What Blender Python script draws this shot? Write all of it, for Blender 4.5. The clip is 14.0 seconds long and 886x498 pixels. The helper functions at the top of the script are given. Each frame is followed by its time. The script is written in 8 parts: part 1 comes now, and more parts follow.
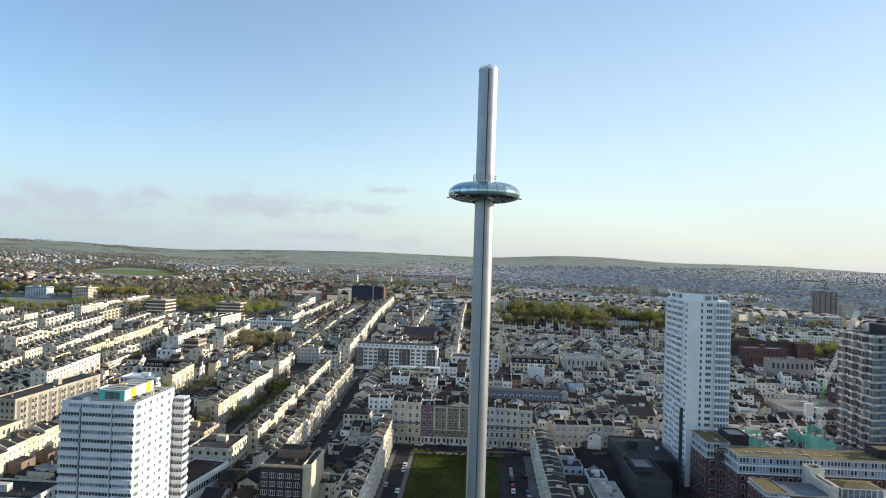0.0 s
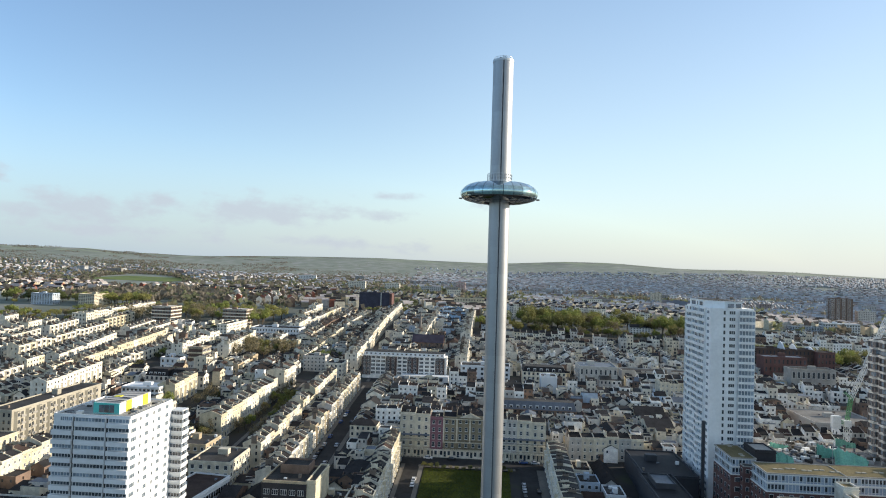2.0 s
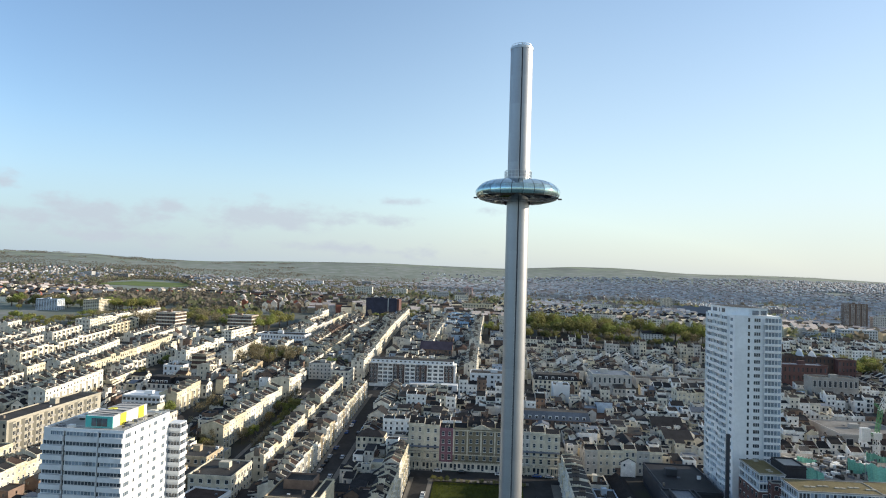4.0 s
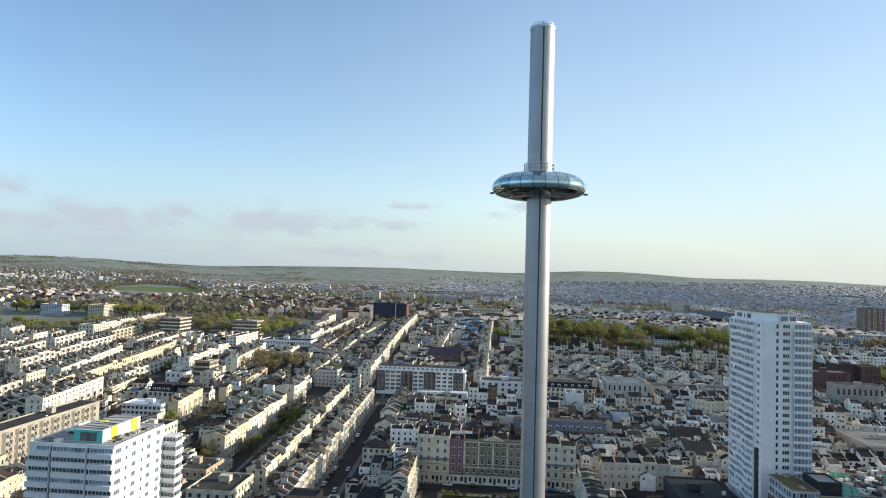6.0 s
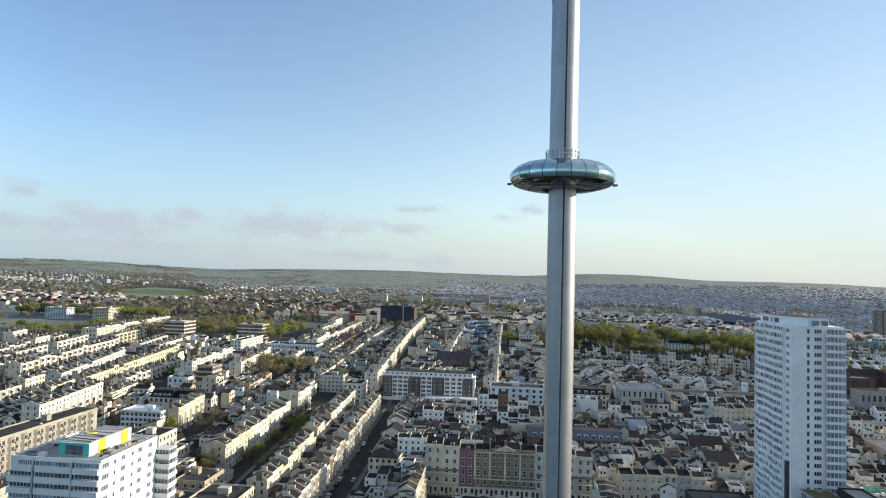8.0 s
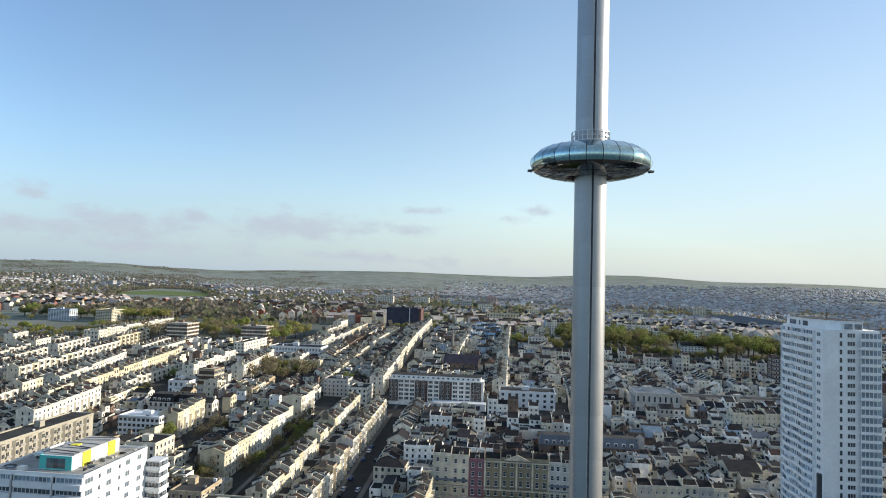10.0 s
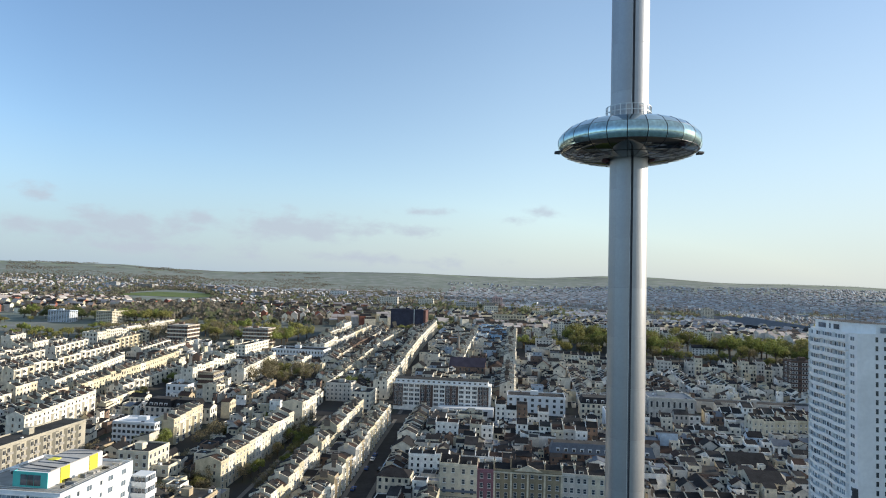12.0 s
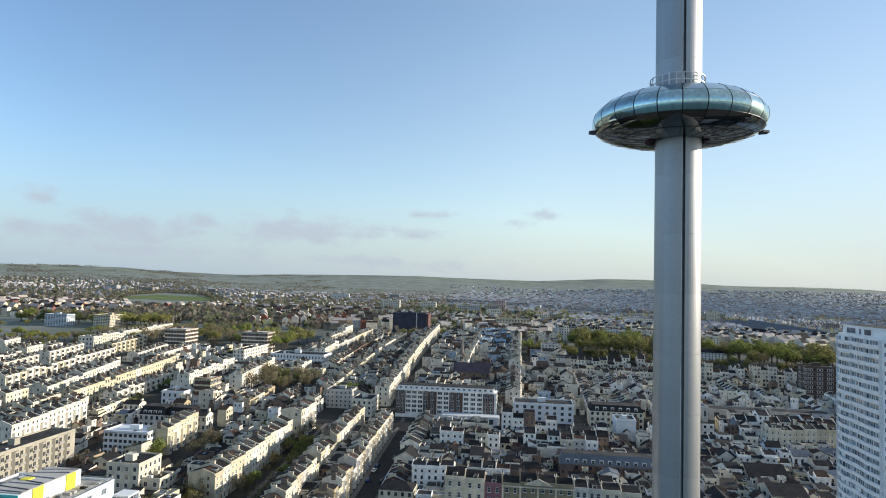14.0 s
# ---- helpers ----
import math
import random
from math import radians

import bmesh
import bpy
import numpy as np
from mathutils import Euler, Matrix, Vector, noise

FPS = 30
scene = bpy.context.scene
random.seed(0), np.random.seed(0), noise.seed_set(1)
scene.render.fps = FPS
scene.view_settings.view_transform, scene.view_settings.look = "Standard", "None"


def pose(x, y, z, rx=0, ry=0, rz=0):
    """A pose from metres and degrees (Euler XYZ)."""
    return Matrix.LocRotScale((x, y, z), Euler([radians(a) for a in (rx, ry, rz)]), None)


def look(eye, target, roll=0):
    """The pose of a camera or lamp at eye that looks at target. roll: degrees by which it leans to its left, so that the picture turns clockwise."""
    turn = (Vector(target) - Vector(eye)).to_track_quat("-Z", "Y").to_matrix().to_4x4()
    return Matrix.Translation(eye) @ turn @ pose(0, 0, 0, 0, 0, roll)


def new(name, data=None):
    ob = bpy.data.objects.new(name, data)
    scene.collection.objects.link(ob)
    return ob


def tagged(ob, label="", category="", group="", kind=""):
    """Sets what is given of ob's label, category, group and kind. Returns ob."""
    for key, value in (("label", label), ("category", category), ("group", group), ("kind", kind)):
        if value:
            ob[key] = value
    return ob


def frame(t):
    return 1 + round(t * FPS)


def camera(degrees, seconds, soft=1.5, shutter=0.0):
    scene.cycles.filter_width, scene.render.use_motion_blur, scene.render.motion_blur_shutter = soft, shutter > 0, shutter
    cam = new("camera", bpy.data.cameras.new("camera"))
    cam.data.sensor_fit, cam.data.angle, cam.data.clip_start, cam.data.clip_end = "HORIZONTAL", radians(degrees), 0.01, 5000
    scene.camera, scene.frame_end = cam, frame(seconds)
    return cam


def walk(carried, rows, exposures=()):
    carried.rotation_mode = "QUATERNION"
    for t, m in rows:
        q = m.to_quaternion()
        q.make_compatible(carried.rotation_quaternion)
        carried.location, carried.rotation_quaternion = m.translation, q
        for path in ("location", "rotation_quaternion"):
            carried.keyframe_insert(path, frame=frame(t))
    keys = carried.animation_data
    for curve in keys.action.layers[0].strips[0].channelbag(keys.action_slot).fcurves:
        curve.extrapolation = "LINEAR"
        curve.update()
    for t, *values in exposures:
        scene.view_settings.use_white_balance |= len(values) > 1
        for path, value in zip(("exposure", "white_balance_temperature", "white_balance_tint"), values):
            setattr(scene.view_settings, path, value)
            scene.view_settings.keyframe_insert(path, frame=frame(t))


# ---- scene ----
cam = camera(70.19, 14.0, soft=1.05)
PATH = [
    (0, look((-1.247, -152.571, 112.636), (-6.821, -52.742, 114.433), 1.850)),
    (1, look((-1.801, -146.845, 112.530), (-8.095, -47.070, 114.831), 1.814)),
    (2, look((-2.703, -141.595, 112.541), (-9.578, -41.869, 115.265), 1.804)),
    (3, look((-3.766, -136.167, 112.552), (-11.184, -36.491, 115.676), 1.789)),
    (4, look((-4.861, -130.357, 112.511), (-12.834, -30.737, 116.025), 1.760)),
    (5, look((-5.910, -124.221, 112.411), (-14.471, -24.663, 116.290), 1.721)),
    (6, look((-6.888, -117.916, 112.267), (-16.062, -18.426, 116.462), 1.680)),
    (7, look((-7.809, -111.593, 112.101), (-17.600, -12.173, 116.547), 1.647)),
    (8, look((-8.717, -105.332, 111.937), (-19.104, -5.980, 116.557), 1.625)),
    (9, look((-9.674, -99.114, 111.788), (-20.606, 0.174, 116.516), 1.617)),
    (10, look((-10.741, -92.846, 111.662), (-22.144, 6.386, 116.457), 1.616)),
    (11, look((-11.958, -86.421, 111.561), (-23.740, 12.764, 116.418), 1.615)),
    (12, look((-13.318, -79.824, 111.493), (-25.383, 19.321, 116.452), 1.606)),
    (13, look((-14.744, -73.283, 111.482), (-26.999, 25.830, 116.621), 1.586)),
    (14, look((-16.057, -67.461, 111.588), (-28.426, 31.623, 116.999), 1.569)),
]
walk(cam, PATH, exposures=((0.0, 0.83, 6500, 10), (3.5, 0.82, 6450, 10), (6.0, 0.78, 6430, 10), (11.0, 0.72, 6300, 10), (14.0, 0.68, 6260, 10)))

# ---- sky and sun ----
SUN_AZ, SUN_EL = radians(13), radians(15.5)     # the bearing from +x towards +y, and the height above the horizon
world = bpy.data.worlds.new("world")
scene.world = world
world.use_nodes = True
wt = world.node_tree
back = wt.nodes["Background"]
back.inputs[1].default_value = 0.15
sky = wt.nodes.new("ShaderNodeTexSky")
sky.sky_type, sky.sun_disc = "NISHITA", False
sky.sun_elevation, sky.sun_rotation = SUN_EL, radians(90) - SUN_AZ
sky.air_density, sky.dust_density, sky.ozone_density = 1.0, 0.35, 1.1
tc = wt.nodes.new("ShaderNodeTexCoord")
sep = wt.nodes.new("ShaderNodeSeparateXYZ")
wt.links.new(tc.outputs["Generated"], sep.inputs[0])
stretch = wt.nodes.new("ShaderNodeMapping")
stretch.inputs["Scale"].default_value = (11.0, 11.0, 24.0)
wt.links.new(tc.outputs["Generated"], stretch.inputs[0])
puff = wt.nodes.new("ShaderNodeTexNoise")
puff.inputs["Scale"].default_value, puff.inputs["Detail"].default_value, puff.inputs["Roughness"].default_value = 1.7, 8, 0.6
wt.links.new(stretch.outputs[0], puff.inputs["Vector"])


def sky_math(op, *sources):
    """A math or vector-math node fed by sockets or numbers."""
    n = wt.nodes.new("ShaderNodeVectorMath" if op in ("SUBTRACT3", "MULTIPLY3", "LENGTH") else "ShaderNodeMath")
    n.operation = op.rstrip("3")
    for k, v in enumerate(sources):
        if isinstance(v, (tuple, float, int)):
            n.inputs[k].default_value = v
        else:
            wt.links.new(v, n.inputs[k])
    return n.outputs["Value"] if op == "LENGTH" else n.outputs[0]


# low fair-weather clouds over the western hills: where each bank lies, how wide and how thick
BANKS = (((-0.344, 0.076), 0.126, 0.0298, 1.0), ((-0.541, 0.061), 0.096, 0.0280, 0.95), ((-0.588, 0.077), 0.048, 0.0158, 0.9), ((-0.473, 0.084), 0.036, 0.0158, 0.85), ((-0.163, 0.077), 0.060, 0.0158, 0.8),
         ((-0.224, 0.072), 0.031, 0.0175, 0.75), ((0.0, 0.099), 0.036, 0.0123, 0.62), ((0.031, 0.111), 0.036, 0.0140, 0.68), ((-0.642, 0.103), 0.030, 0.0160, 0.7), ((-0.619, 0.059), 0.072, 0.0175, 0.85),
         ((-0.164, 0.107), 0.066, 0.0105, 0.6), ((-0.50, 0.036), 0.240, 0.0210, 0.62), ((-0.2, 0.03), 0.240, 0.0158, 0.5))
heap = 0.0
for (cx, cz), wide, high, thick in BANKS:
    off = sky_math("MULTIPLY3", sky_math("SUBTRACT3", tc.outputs["Generated"], (cx, 0.0, cz)), (1 / wide, 0.0, 1 / high))
    body_of = sky_math("MULTIPLY", sky_math("MAXIMUM", sky_math("SUBTRACT", 1.25, sky_math("LENGTH", off)), 0.0), thick)
    heap = sky_math("MAXIMUM", body_of, heap)
torn = sky_math("ADD", sky_math("MULTIPLY", heap, 0.42), sky_math("MULTIPLY", puff.outputs[0], 1.1))
edge = wt.nodes.new("ShaderNodeMapRange")
edge.interpolation_type = "SMOOTHSTEP"
edge.inputs["From Min"].default_value, edge.inputs["From Max"].default_value = 0.62, 1.0
edge.inputs["To Max"].default_value = 0.75
wt.links.new(torn, edge.inputs[0])
north = wt.nodes.new("ShaderNodeMapRange")
north.inputs["From Min"].default_value, north.inputs["From Max"].default_value = 0.0, 0.3
wt.links.new(sep.outputs[1], north.inputs[0])
amount_out = sky_math("MULTIPLY", edge.outputs[0], sky_math("MINIMUM", sky_math("MULTIPLY", heap, 6.0), north.outputs[0]))
clouds = wt.nodes.new("ShaderNodeMixRGB")
clouds.inputs[2].default_value = (2.16, 2.36, 2.68, 1)
wt.links.new(amount_out, clouds.inputs[0])
veil_at = wt.nodes.new("ShaderNodeValToRGB")
# the last stop is an unseen overhead veil, added to fill the shade
for k, (p, v) in enumerate(((0.0, 0.9), (0.06, 0.78), (0.18, 0.46), (0.40, 0.13), (0.7, 0.5))):
    e = veil_at.color_ramp.elements[k] if k < 2 else veil_at.color_ramp.elements.new(p)
    e.position, e.color = p, (v, v, v, 1)
wt.links.new(sep.outputs[2], veil_at.inputs[0])
veil = wt.nodes.new("ShaderNodeMixRGB")
veil_tone = wt.nodes.new("ShaderNodeMixRGB")
veil_tone.inputs[1].default_value, veil_tone.inputs[2].default_value = (1.6, 2.1, 2.65, 1), (2.48, 2.76, 2.82, 1)
wt.links.new(veil_tone.outputs[0], veil.inputs[2])
glow = wt.nodes.new("ShaderNodeMapRange")
glow.inputs["From Min"].default_value, glow.inputs["From Max"].default_value = -0.7, 0.45
glow.inputs["To Min"].default_value, glow.inputs["To Max"].default_value = 0.08, 1.0
wt.links.new(sep.outputs[0], glow.inputs[0])
wt.links.new(glow.outputs[0], veil_tone.inputs[0])
veil_fac = wt.nodes.new("ShaderNodeMath")
veil_fac.operation = "MULTIPLY"
wt.links.new(veil_at.outputs[0], veil_fac.inputs[0])
wt.links.new(glow.outputs[0], veil_fac.inputs[1])
low_haze = wt.nodes.new("ShaderNodeValToRGB")
for k, (p, v) in enumerate(((0.0, 0.92), (0.05, 0.72), (0.13, 0.3), (0.22, 0.0))):
    e = low_haze.color_ramp.elements[k] if k < 2 else low_haze.color_ramp.elements.new(p)
    e.position, e.color = p, (v, v, v, 1)
wt.links.new(sep.outputs[2], low_haze.inputs[0])
most = wt.nodes.new("ShaderNodeMath")
most.operation = "MAXIMUM"
wt.links.new(veil_fac.outputs[0], most.inputs[0])
wt.links.new(low_haze.outputs[0], most.inputs[1])
wt.links.new(most.outputs[0], veil.inputs[0])
west_dim = wt.nodes.new("ShaderNodeMapRange")
west_dim.inputs["From Min"].default_value, west_dim.inputs["From Max"].default_value = 0.05, -0.6
wt.links.new(sep.outputs[0], west_dim.inputs[0])
deep = wt.nodes.new("ShaderNodeMixRGB")
deep.blend_type = "MULTIPLY"
deep.inputs[2].default_value = (0.68, 0.765, 0.87, 1)
wt.links.new(west_dim.outputs[0], deep.inputs[0])
wt.links.new(sky.outputs[0], deep.inputs[1])
east_dim = wt.nodes.new("ShaderNodeMapRange")
east_dim.inputs["From Min"].default_value, east_dim.inputs["From Max"].default_value = 0.0, 0.6
wt.links.new(sep.outputs[0], east_dim.inputs[0])
thin_air = wt.nodes.new("ShaderNodeMixRGB")
thin_air.blend_type = "MULTIPLY"
thin_air.inputs[2].default_value = (0.76, 0.79, 0.83, 1)
wt.links.new(east_dim.outputs[0], thin_air.inputs[0])
wt.links.new(deep.outputs[0], thin_air.inputs[1])
wt.links.new(thin_air.outputs[0], veil.inputs[1])
wt.links.new(veil.outputs[0], clouds.inputs[1])
wt.links.new(clouds.outputs[0], back.inputs[0])

sun_data = bpy.data.lights.new("sun", "SUN")
sun_data.energy, sun_data.angle, sun_data.color = 4.0, radians(0.55), (1.0, 0.89, 0.72)
sun = new("sun", sun_data)
sun.matrix_world = look((0, 0, 300), (-math.cos(SUN_AZ) * math.cos(SUN_EL), -math.sin(SUN_AZ) * math.cos(SUN_EL), 300 - math.sin(SUN_EL)))

# ---- materials ----
def surface(name, color, rough=0.8, metal=0.0, grain=1.0, spread=0.12, stain=0.12, vary=0.0, bump=0.15, tint=None, scale2=0.12, island=0.0, gloss=0.25, leafy=0.0):
    """A surface with fine grain, broad stains, a tone that varies from object to object or from island to island, and relief."""
    m = bpy.data.materials.new(name)
    m.use_nodes = True
    t = m.node_tree
    b = t.nodes["Principled BSDF"]
    b.inputs["Roughness"].default_value, b.inputs["Metallic"].default_value = rough, metal
    b.inputs["Specular IOR Level"].default_value = gloss
    co = t.nodes.new("ShaderNodeTexCoord")
    fine, broad = t.nodes.new("ShaderNodeTexNoise"), t.nodes.new("ShaderNodeTexNoise")
    for n, s in ((fine, grain), (broad, scale2)):
        n.inputs["Scale"].default_value, n.inputs["Detail"].default_value = s, 4
        t.links.new(co.outputs["Object"], n.inputs["Vector"])
    last = None
    def darken(source, low, high):
        nonlocal last
        r = t.nodes.new("ShaderNodeMapRange")
        r.inputs["From Min"].default_value, r.inputs["From Max"].default_value = (0.3, 0.7) if source.node.type == "TEX_NOISE" else (0, 1)
        r.inputs["To Min"].default_value, r.inputs["To Max"].default_value = low, high
        t.links.new(source, r.inputs[0])
        if last is None:
            last = r.outputs[0]
        else:
            k = t.nodes.new("ShaderNodeMath")
            k.operation = "MULTIPLY"
            t.links.new(last, k.inputs[0]), t.links.new(r.outputs[0], k.inputs[1])
            last = k.outputs[0]
    darken(fine.outputs[0], 1 - spread, 1 + spread)
    darken(broad.outputs[0], 1 - stain, 1 + stain)
    if vary:
        darken(t.nodes.new("ShaderNodeObjectInfo").outputs["Random"], 1 - vary, 1 + vary)
    if island:
        darken(t.nodes.new("ShaderNodeNewGeometry").outputs["Random Per Island"], 1 - island, 1 + island)
    base = t.nodes.new("ShaderNodeRGB")
    base.outputs[0].default_value = (*color, 1)
    source = base.outputs[0]
    if tint:
        mix = t.nodes.new("ShaderNodeMixRGB")
        mix.inputs[2].default_value = (*tint, 1)
        t.links.new(broad.outputs[0], mix.inputs[0]), t.links.new(source, mix.inputs[1])
        source = mix.outputs[0]
    up = t.nodes.new("ShaderNodeVectorMath")
    up.operation = "SCALE"
    t.links.new(source, up.inputs[0]), t.links.new(last, up.inputs["Scale"])
    t.links.new(up.outputs[0], b.inputs["Base Color"])
    if leafy:
        thin, both = t.nodes.new("ShaderNodeBsdfTranslucent"), t.nodes.new("ShaderNodeMixShader")
        both.inputs[0].default_value = leafy
        t.links.new(up.outputs[0], thin.inputs[0]), t.links.new(b.outputs[0], both.inputs[1]), t.links.new(thin.outputs[0], both.inputs[2])
        t.links.new(both.outputs[0], t.nodes["Material Output"].inputs[0])
    if bump:
        bp = t.nodes.new("ShaderNodeBump")
        bp.inputs["Strength"].default_value, bp.inputs["Distance"].default_value = bump, 0.05
        t.links.new(fine.outputs[0], bp.inputs["Height"]), t.links.new(bp.outputs[0], b.inputs["Normal"])
    return m


STUCCO = {n: surface("stucco_" + n.replace(" ", "_"), c, 0.75, grain=2.5, spread=0.12, stain=0.22, vary=0.12, scale2=0.35)
          for n, c in (("white", (0.665, 0.62, 0.525)), ("ivory", (0.62, 0.56, 0.44)), ("cream", (0.55, 0.485, 0.35)),
                       ("pale grey", (0.51, 0.485, 0.44)), ("buff", (0.42, 0.34, 0.23)), ("pale blue", (0.42, 0.49, 0.57)),
                       ("pink", (0.25, 0.125, 0.15)), ("brown brick", (0.18, 0.125, 0.095)), ("olive", (0.255, 0.215, 0.145)),
                       ("red brick", (0.25, 0.095, 0.065)), ("clean white", (0.82, 0.79, 0.735)), ("rose", (0.62, 0.36, 0.35)), ("sky blue", (0.30, 0.45, 0.62)))}
# walls of the outer town, distance haze put into their pale, greyish colours
HAZED_WALLS = [surface("outer_wall_" + n, c, 0.85, grain=0.4, spread=0.08, stain=0.12, bump=0, island=0.22, scale2=0.02)
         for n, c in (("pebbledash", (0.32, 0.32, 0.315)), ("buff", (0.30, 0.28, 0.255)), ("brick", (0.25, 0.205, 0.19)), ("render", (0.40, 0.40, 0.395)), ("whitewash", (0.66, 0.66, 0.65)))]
TONES = list(STUCCO)
WALLS = list(STUCCO.values())
ROOF_SLOT = len(WALLS)
SLATE = surface("slate", (0.028, 0.027, 0.028), 0.85, gloss=0.08, grain=3.0, spread=0.3, stain=0.25, vary=0.25, scale2=0.3, island=0.25)
TILE = surface("clay_tile", (0.056, 0.039, 0.033), 0.9, gloss=0.08, grain=3.0, spread=0.25, stain=0.25, vary=0.2, scale2=0.3, island=0.2)
FELT = surface("roofing_felt", (0.056, 0.053, 0.050), 0.9, gloss=0.1, grain=1.2, spread=0.2, stain=0.35, vary=0.2, scale2=0.15, island=0.15)
PURPLE_SLATE = surface("purple_slate", (0.058, 0.05, 0.066), 0.8, gloss=0.1, grain=3.0, spread=0.2, stain=0.25, scale2=0.2)
LEAD = surface("lead_sheet", (0.13, 0.145, 0.17), 0.5, grain=1.0, spread=0.15, stain=0.2)
MOSSY = surface("sedum_roof", (0.15, 0.125, 0.05), 0.95, grain=1.5, spread=0.25, stain=0.3, tint=(0.14, 0.11, 0.06))
ROOFS = [SLATE, TILE, FELT]
STACK = surface("chimney_brick", (0.19, 0.155, 0.125), 0.85, grain=4, spread=0.2, stain=0.2, island=0.5)
GLASS = surface("window_glass", (0.045, 0.05, 0.058), 0.08, grain=0.6, spread=0.3, stain=0.4, bump=0.02, island=0.6, gloss=0.8)
PALE_GLASS = surface("curtained_glass", (0.10, 0.12, 0.145), 0.1, grain=0.7, spread=0.5, stain=0.5, bump=0.02, island=0.75, vary=0.3, gloss=0.8)
BLUE_PANE = surface("blue_grey_glass", (0.17, 0.21, 0.25), 0.12, grain=0.8, spread=0.3, stain=0.4, bump=0.02, island=0.6, gloss=0.8)
SEA_PANE = surface("sea_front_glass", (0.22, 0.27, 0.31), 0.1, grain=0.7, spread=0.4, stain=0.4, bump=0.02, island=0.7, gloss=0.8)
FRAME = surface("painted_frame", (0.75, 0.75, 0.73), 0.5, grain=3, spread=0.05, stain=0.05, bump=0.05)
WHITE = surface("white_render", (0.70, 0.71, 0.715), 0.6, grain=1.5, spread=0.04, stain=0.07, bump=0.05)
TOWER_WHITE = surface("white_cladding", (0.71, 0.725, 0.73), 0.5, grain=0.8, spread=0.05, stain=0.08, bump=0.05)
SEA_WHITE = surface("white_tiled_cladding", (0.84, 0.84, 0.825), 0.5, grain=0.8, spread=0.05, stain=0.08, bump=0.05)
CONCRETE = surface("concrete", (0.42, 0.40, 0.37), 0.85, grain=1.5, spread=0.1, stain=0.15)
HALL = surface("grey_metal_cladding", (0.052, 0.055, 0.062), 0.6, grain=0.6, spread=0.08, stain=0.15)
HALL_ROOF = surface("dark_membrane", (0.018, 0.018, 0.021), 0.7, grain=0.6, spread=0.2, stain=0.3)
BLUE_CLAD = surface("blue_grey_frame", (0.30, 0.36, 0.44), 0.5, grain=1.5, spread=0.06, stain=0.1)
GREY_DECK = surface("grey_deck", (0.18, 0.17, 0.155), 0.9, grain=0.8, spread=0.15, stain=0.3)
PALE_DECK = surface("pale_deck", (0.34, 0.32, 0.29), 0.9, grain=0.8, spread=0.1, stain=0.25)
# tile paled and greyed to carry the haze of distance
HAZED_TILE = surface("far_tile", (0.34, 0.305, 0.295), 0.9, grain=0.5, spread=0.1, stain=0.15, island=0.25, scale2=0.02)
NAVY = surface("navy_cladding", (0.045, 0.045, 0.07), 0.5, grain=0.8, spread=0.2, stain=0.25)
DARK = surface("dark_cladding", (0.035, 0.033, 0.036), 0.6, grain=1.0, spread=0.2, stain=0.2)
BEIGE = surface("beige_render", (0.37, 0.34, 0.275), 0.8, grain=2, spread=0.1, stain=0.15)
BROWN = surface("brown_brick", (0.10, 0.068, 0.056), 0.85, grain=3, spread=0.2, stain=0.2)
BRICK = surface("red_brick", (0.135, 0.074, 0.066), 0.85, grain=3, spread=0.2, stain=0.2)
TEAL = surface("teal_panel", (0.10, 0.50, 0.47), 0.4, grain=1, spread=0.05, stain=0.05)
YELLOW = surface("yellow_panel", (0.76, 0.66, 0.06), 0.5, grain=1, spread=0.05, stain=0.05)
GREEN = surface("green_netting", (0.19, 0.44, 0.33), 0.8, grain=2, spread=0.2, stain=0.3)
CRANE_GREEN = surface("crane_green", (0.13, 0.30, 0.14), 0.5, grain=2, spread=0.1, stain=0.1)
CRANE_WHITE = surface("crane_white", (0.70, 0.70, 0.68), 0.5, grain=2, spread=0.1, stain=0.1)
ASPHALT = surface("asphalt", (0.042, 0.041, 0.041), 0.9, gloss=0.1, grain=0.7, spread=0.15, stain=0.2)
PAVING = surface("paving", (0.16, 0.147, 0.13), 0.9, grain=0.8, spread=0.12, stain=0.15)
LAWN = surface("lawn", (0.034, 0.046, 0.008), 0.95, grain=0.9, spread=0.2, stain=0.3, tint=(0.055, 0.062, 0.013), scale2=0.1)
FIELD = surface("playing_field_turf", (0.11, 0.155, 0.035), 0.95, grain=0.2, spread=0.15, stain=0.2, tint=(0.13, 0.16, 0.05), scale2=0.02)
GRASS = surface("grass_blades", (0.085, 0.11, 0.014), 0.8, grain=0.12, spread=0.25, stain=0.3, bump=0, island=0.3, scale2=0.05, leafy=0.4, tint=(0.13, 0.14, 0.025))
BARK = surface("bark", (0.10, 0.08, 0.06), 0.9, grain=3, spread=0.2, stain=0.1)
LEAVES = [surface("leaves_" + n, c, 0.7, grain=0.5, spread=0.2, stain=0.2, vary=0.3, bump=0, island=0.35, leafy=0.45)
          for n, c in (("olive", (0.225, 0.215, 0.075)), ("fresh", (0.205, 0.23, 0.065)), ("bare", (0.20, 0.17, 0.10)), ("dark", (0.10, 0.115, 0.045)))]
# leaves of distant trees, greyer than LEAVES because haze is mixed into the colour
HAZED_LEAVES = [surface("far_leaves_" + n, c, 0.8, grain=0.05, spread=0.15, stain=0.15, bump=0, island=0.15, scale2=0.01, leafy=0.5) for n, c in (("olive", (0.17, 0.18, 0.10)), ("brown", (0.20, 0.175, 0.135)), ("green", (0.17, 0.195, 0.14)))]
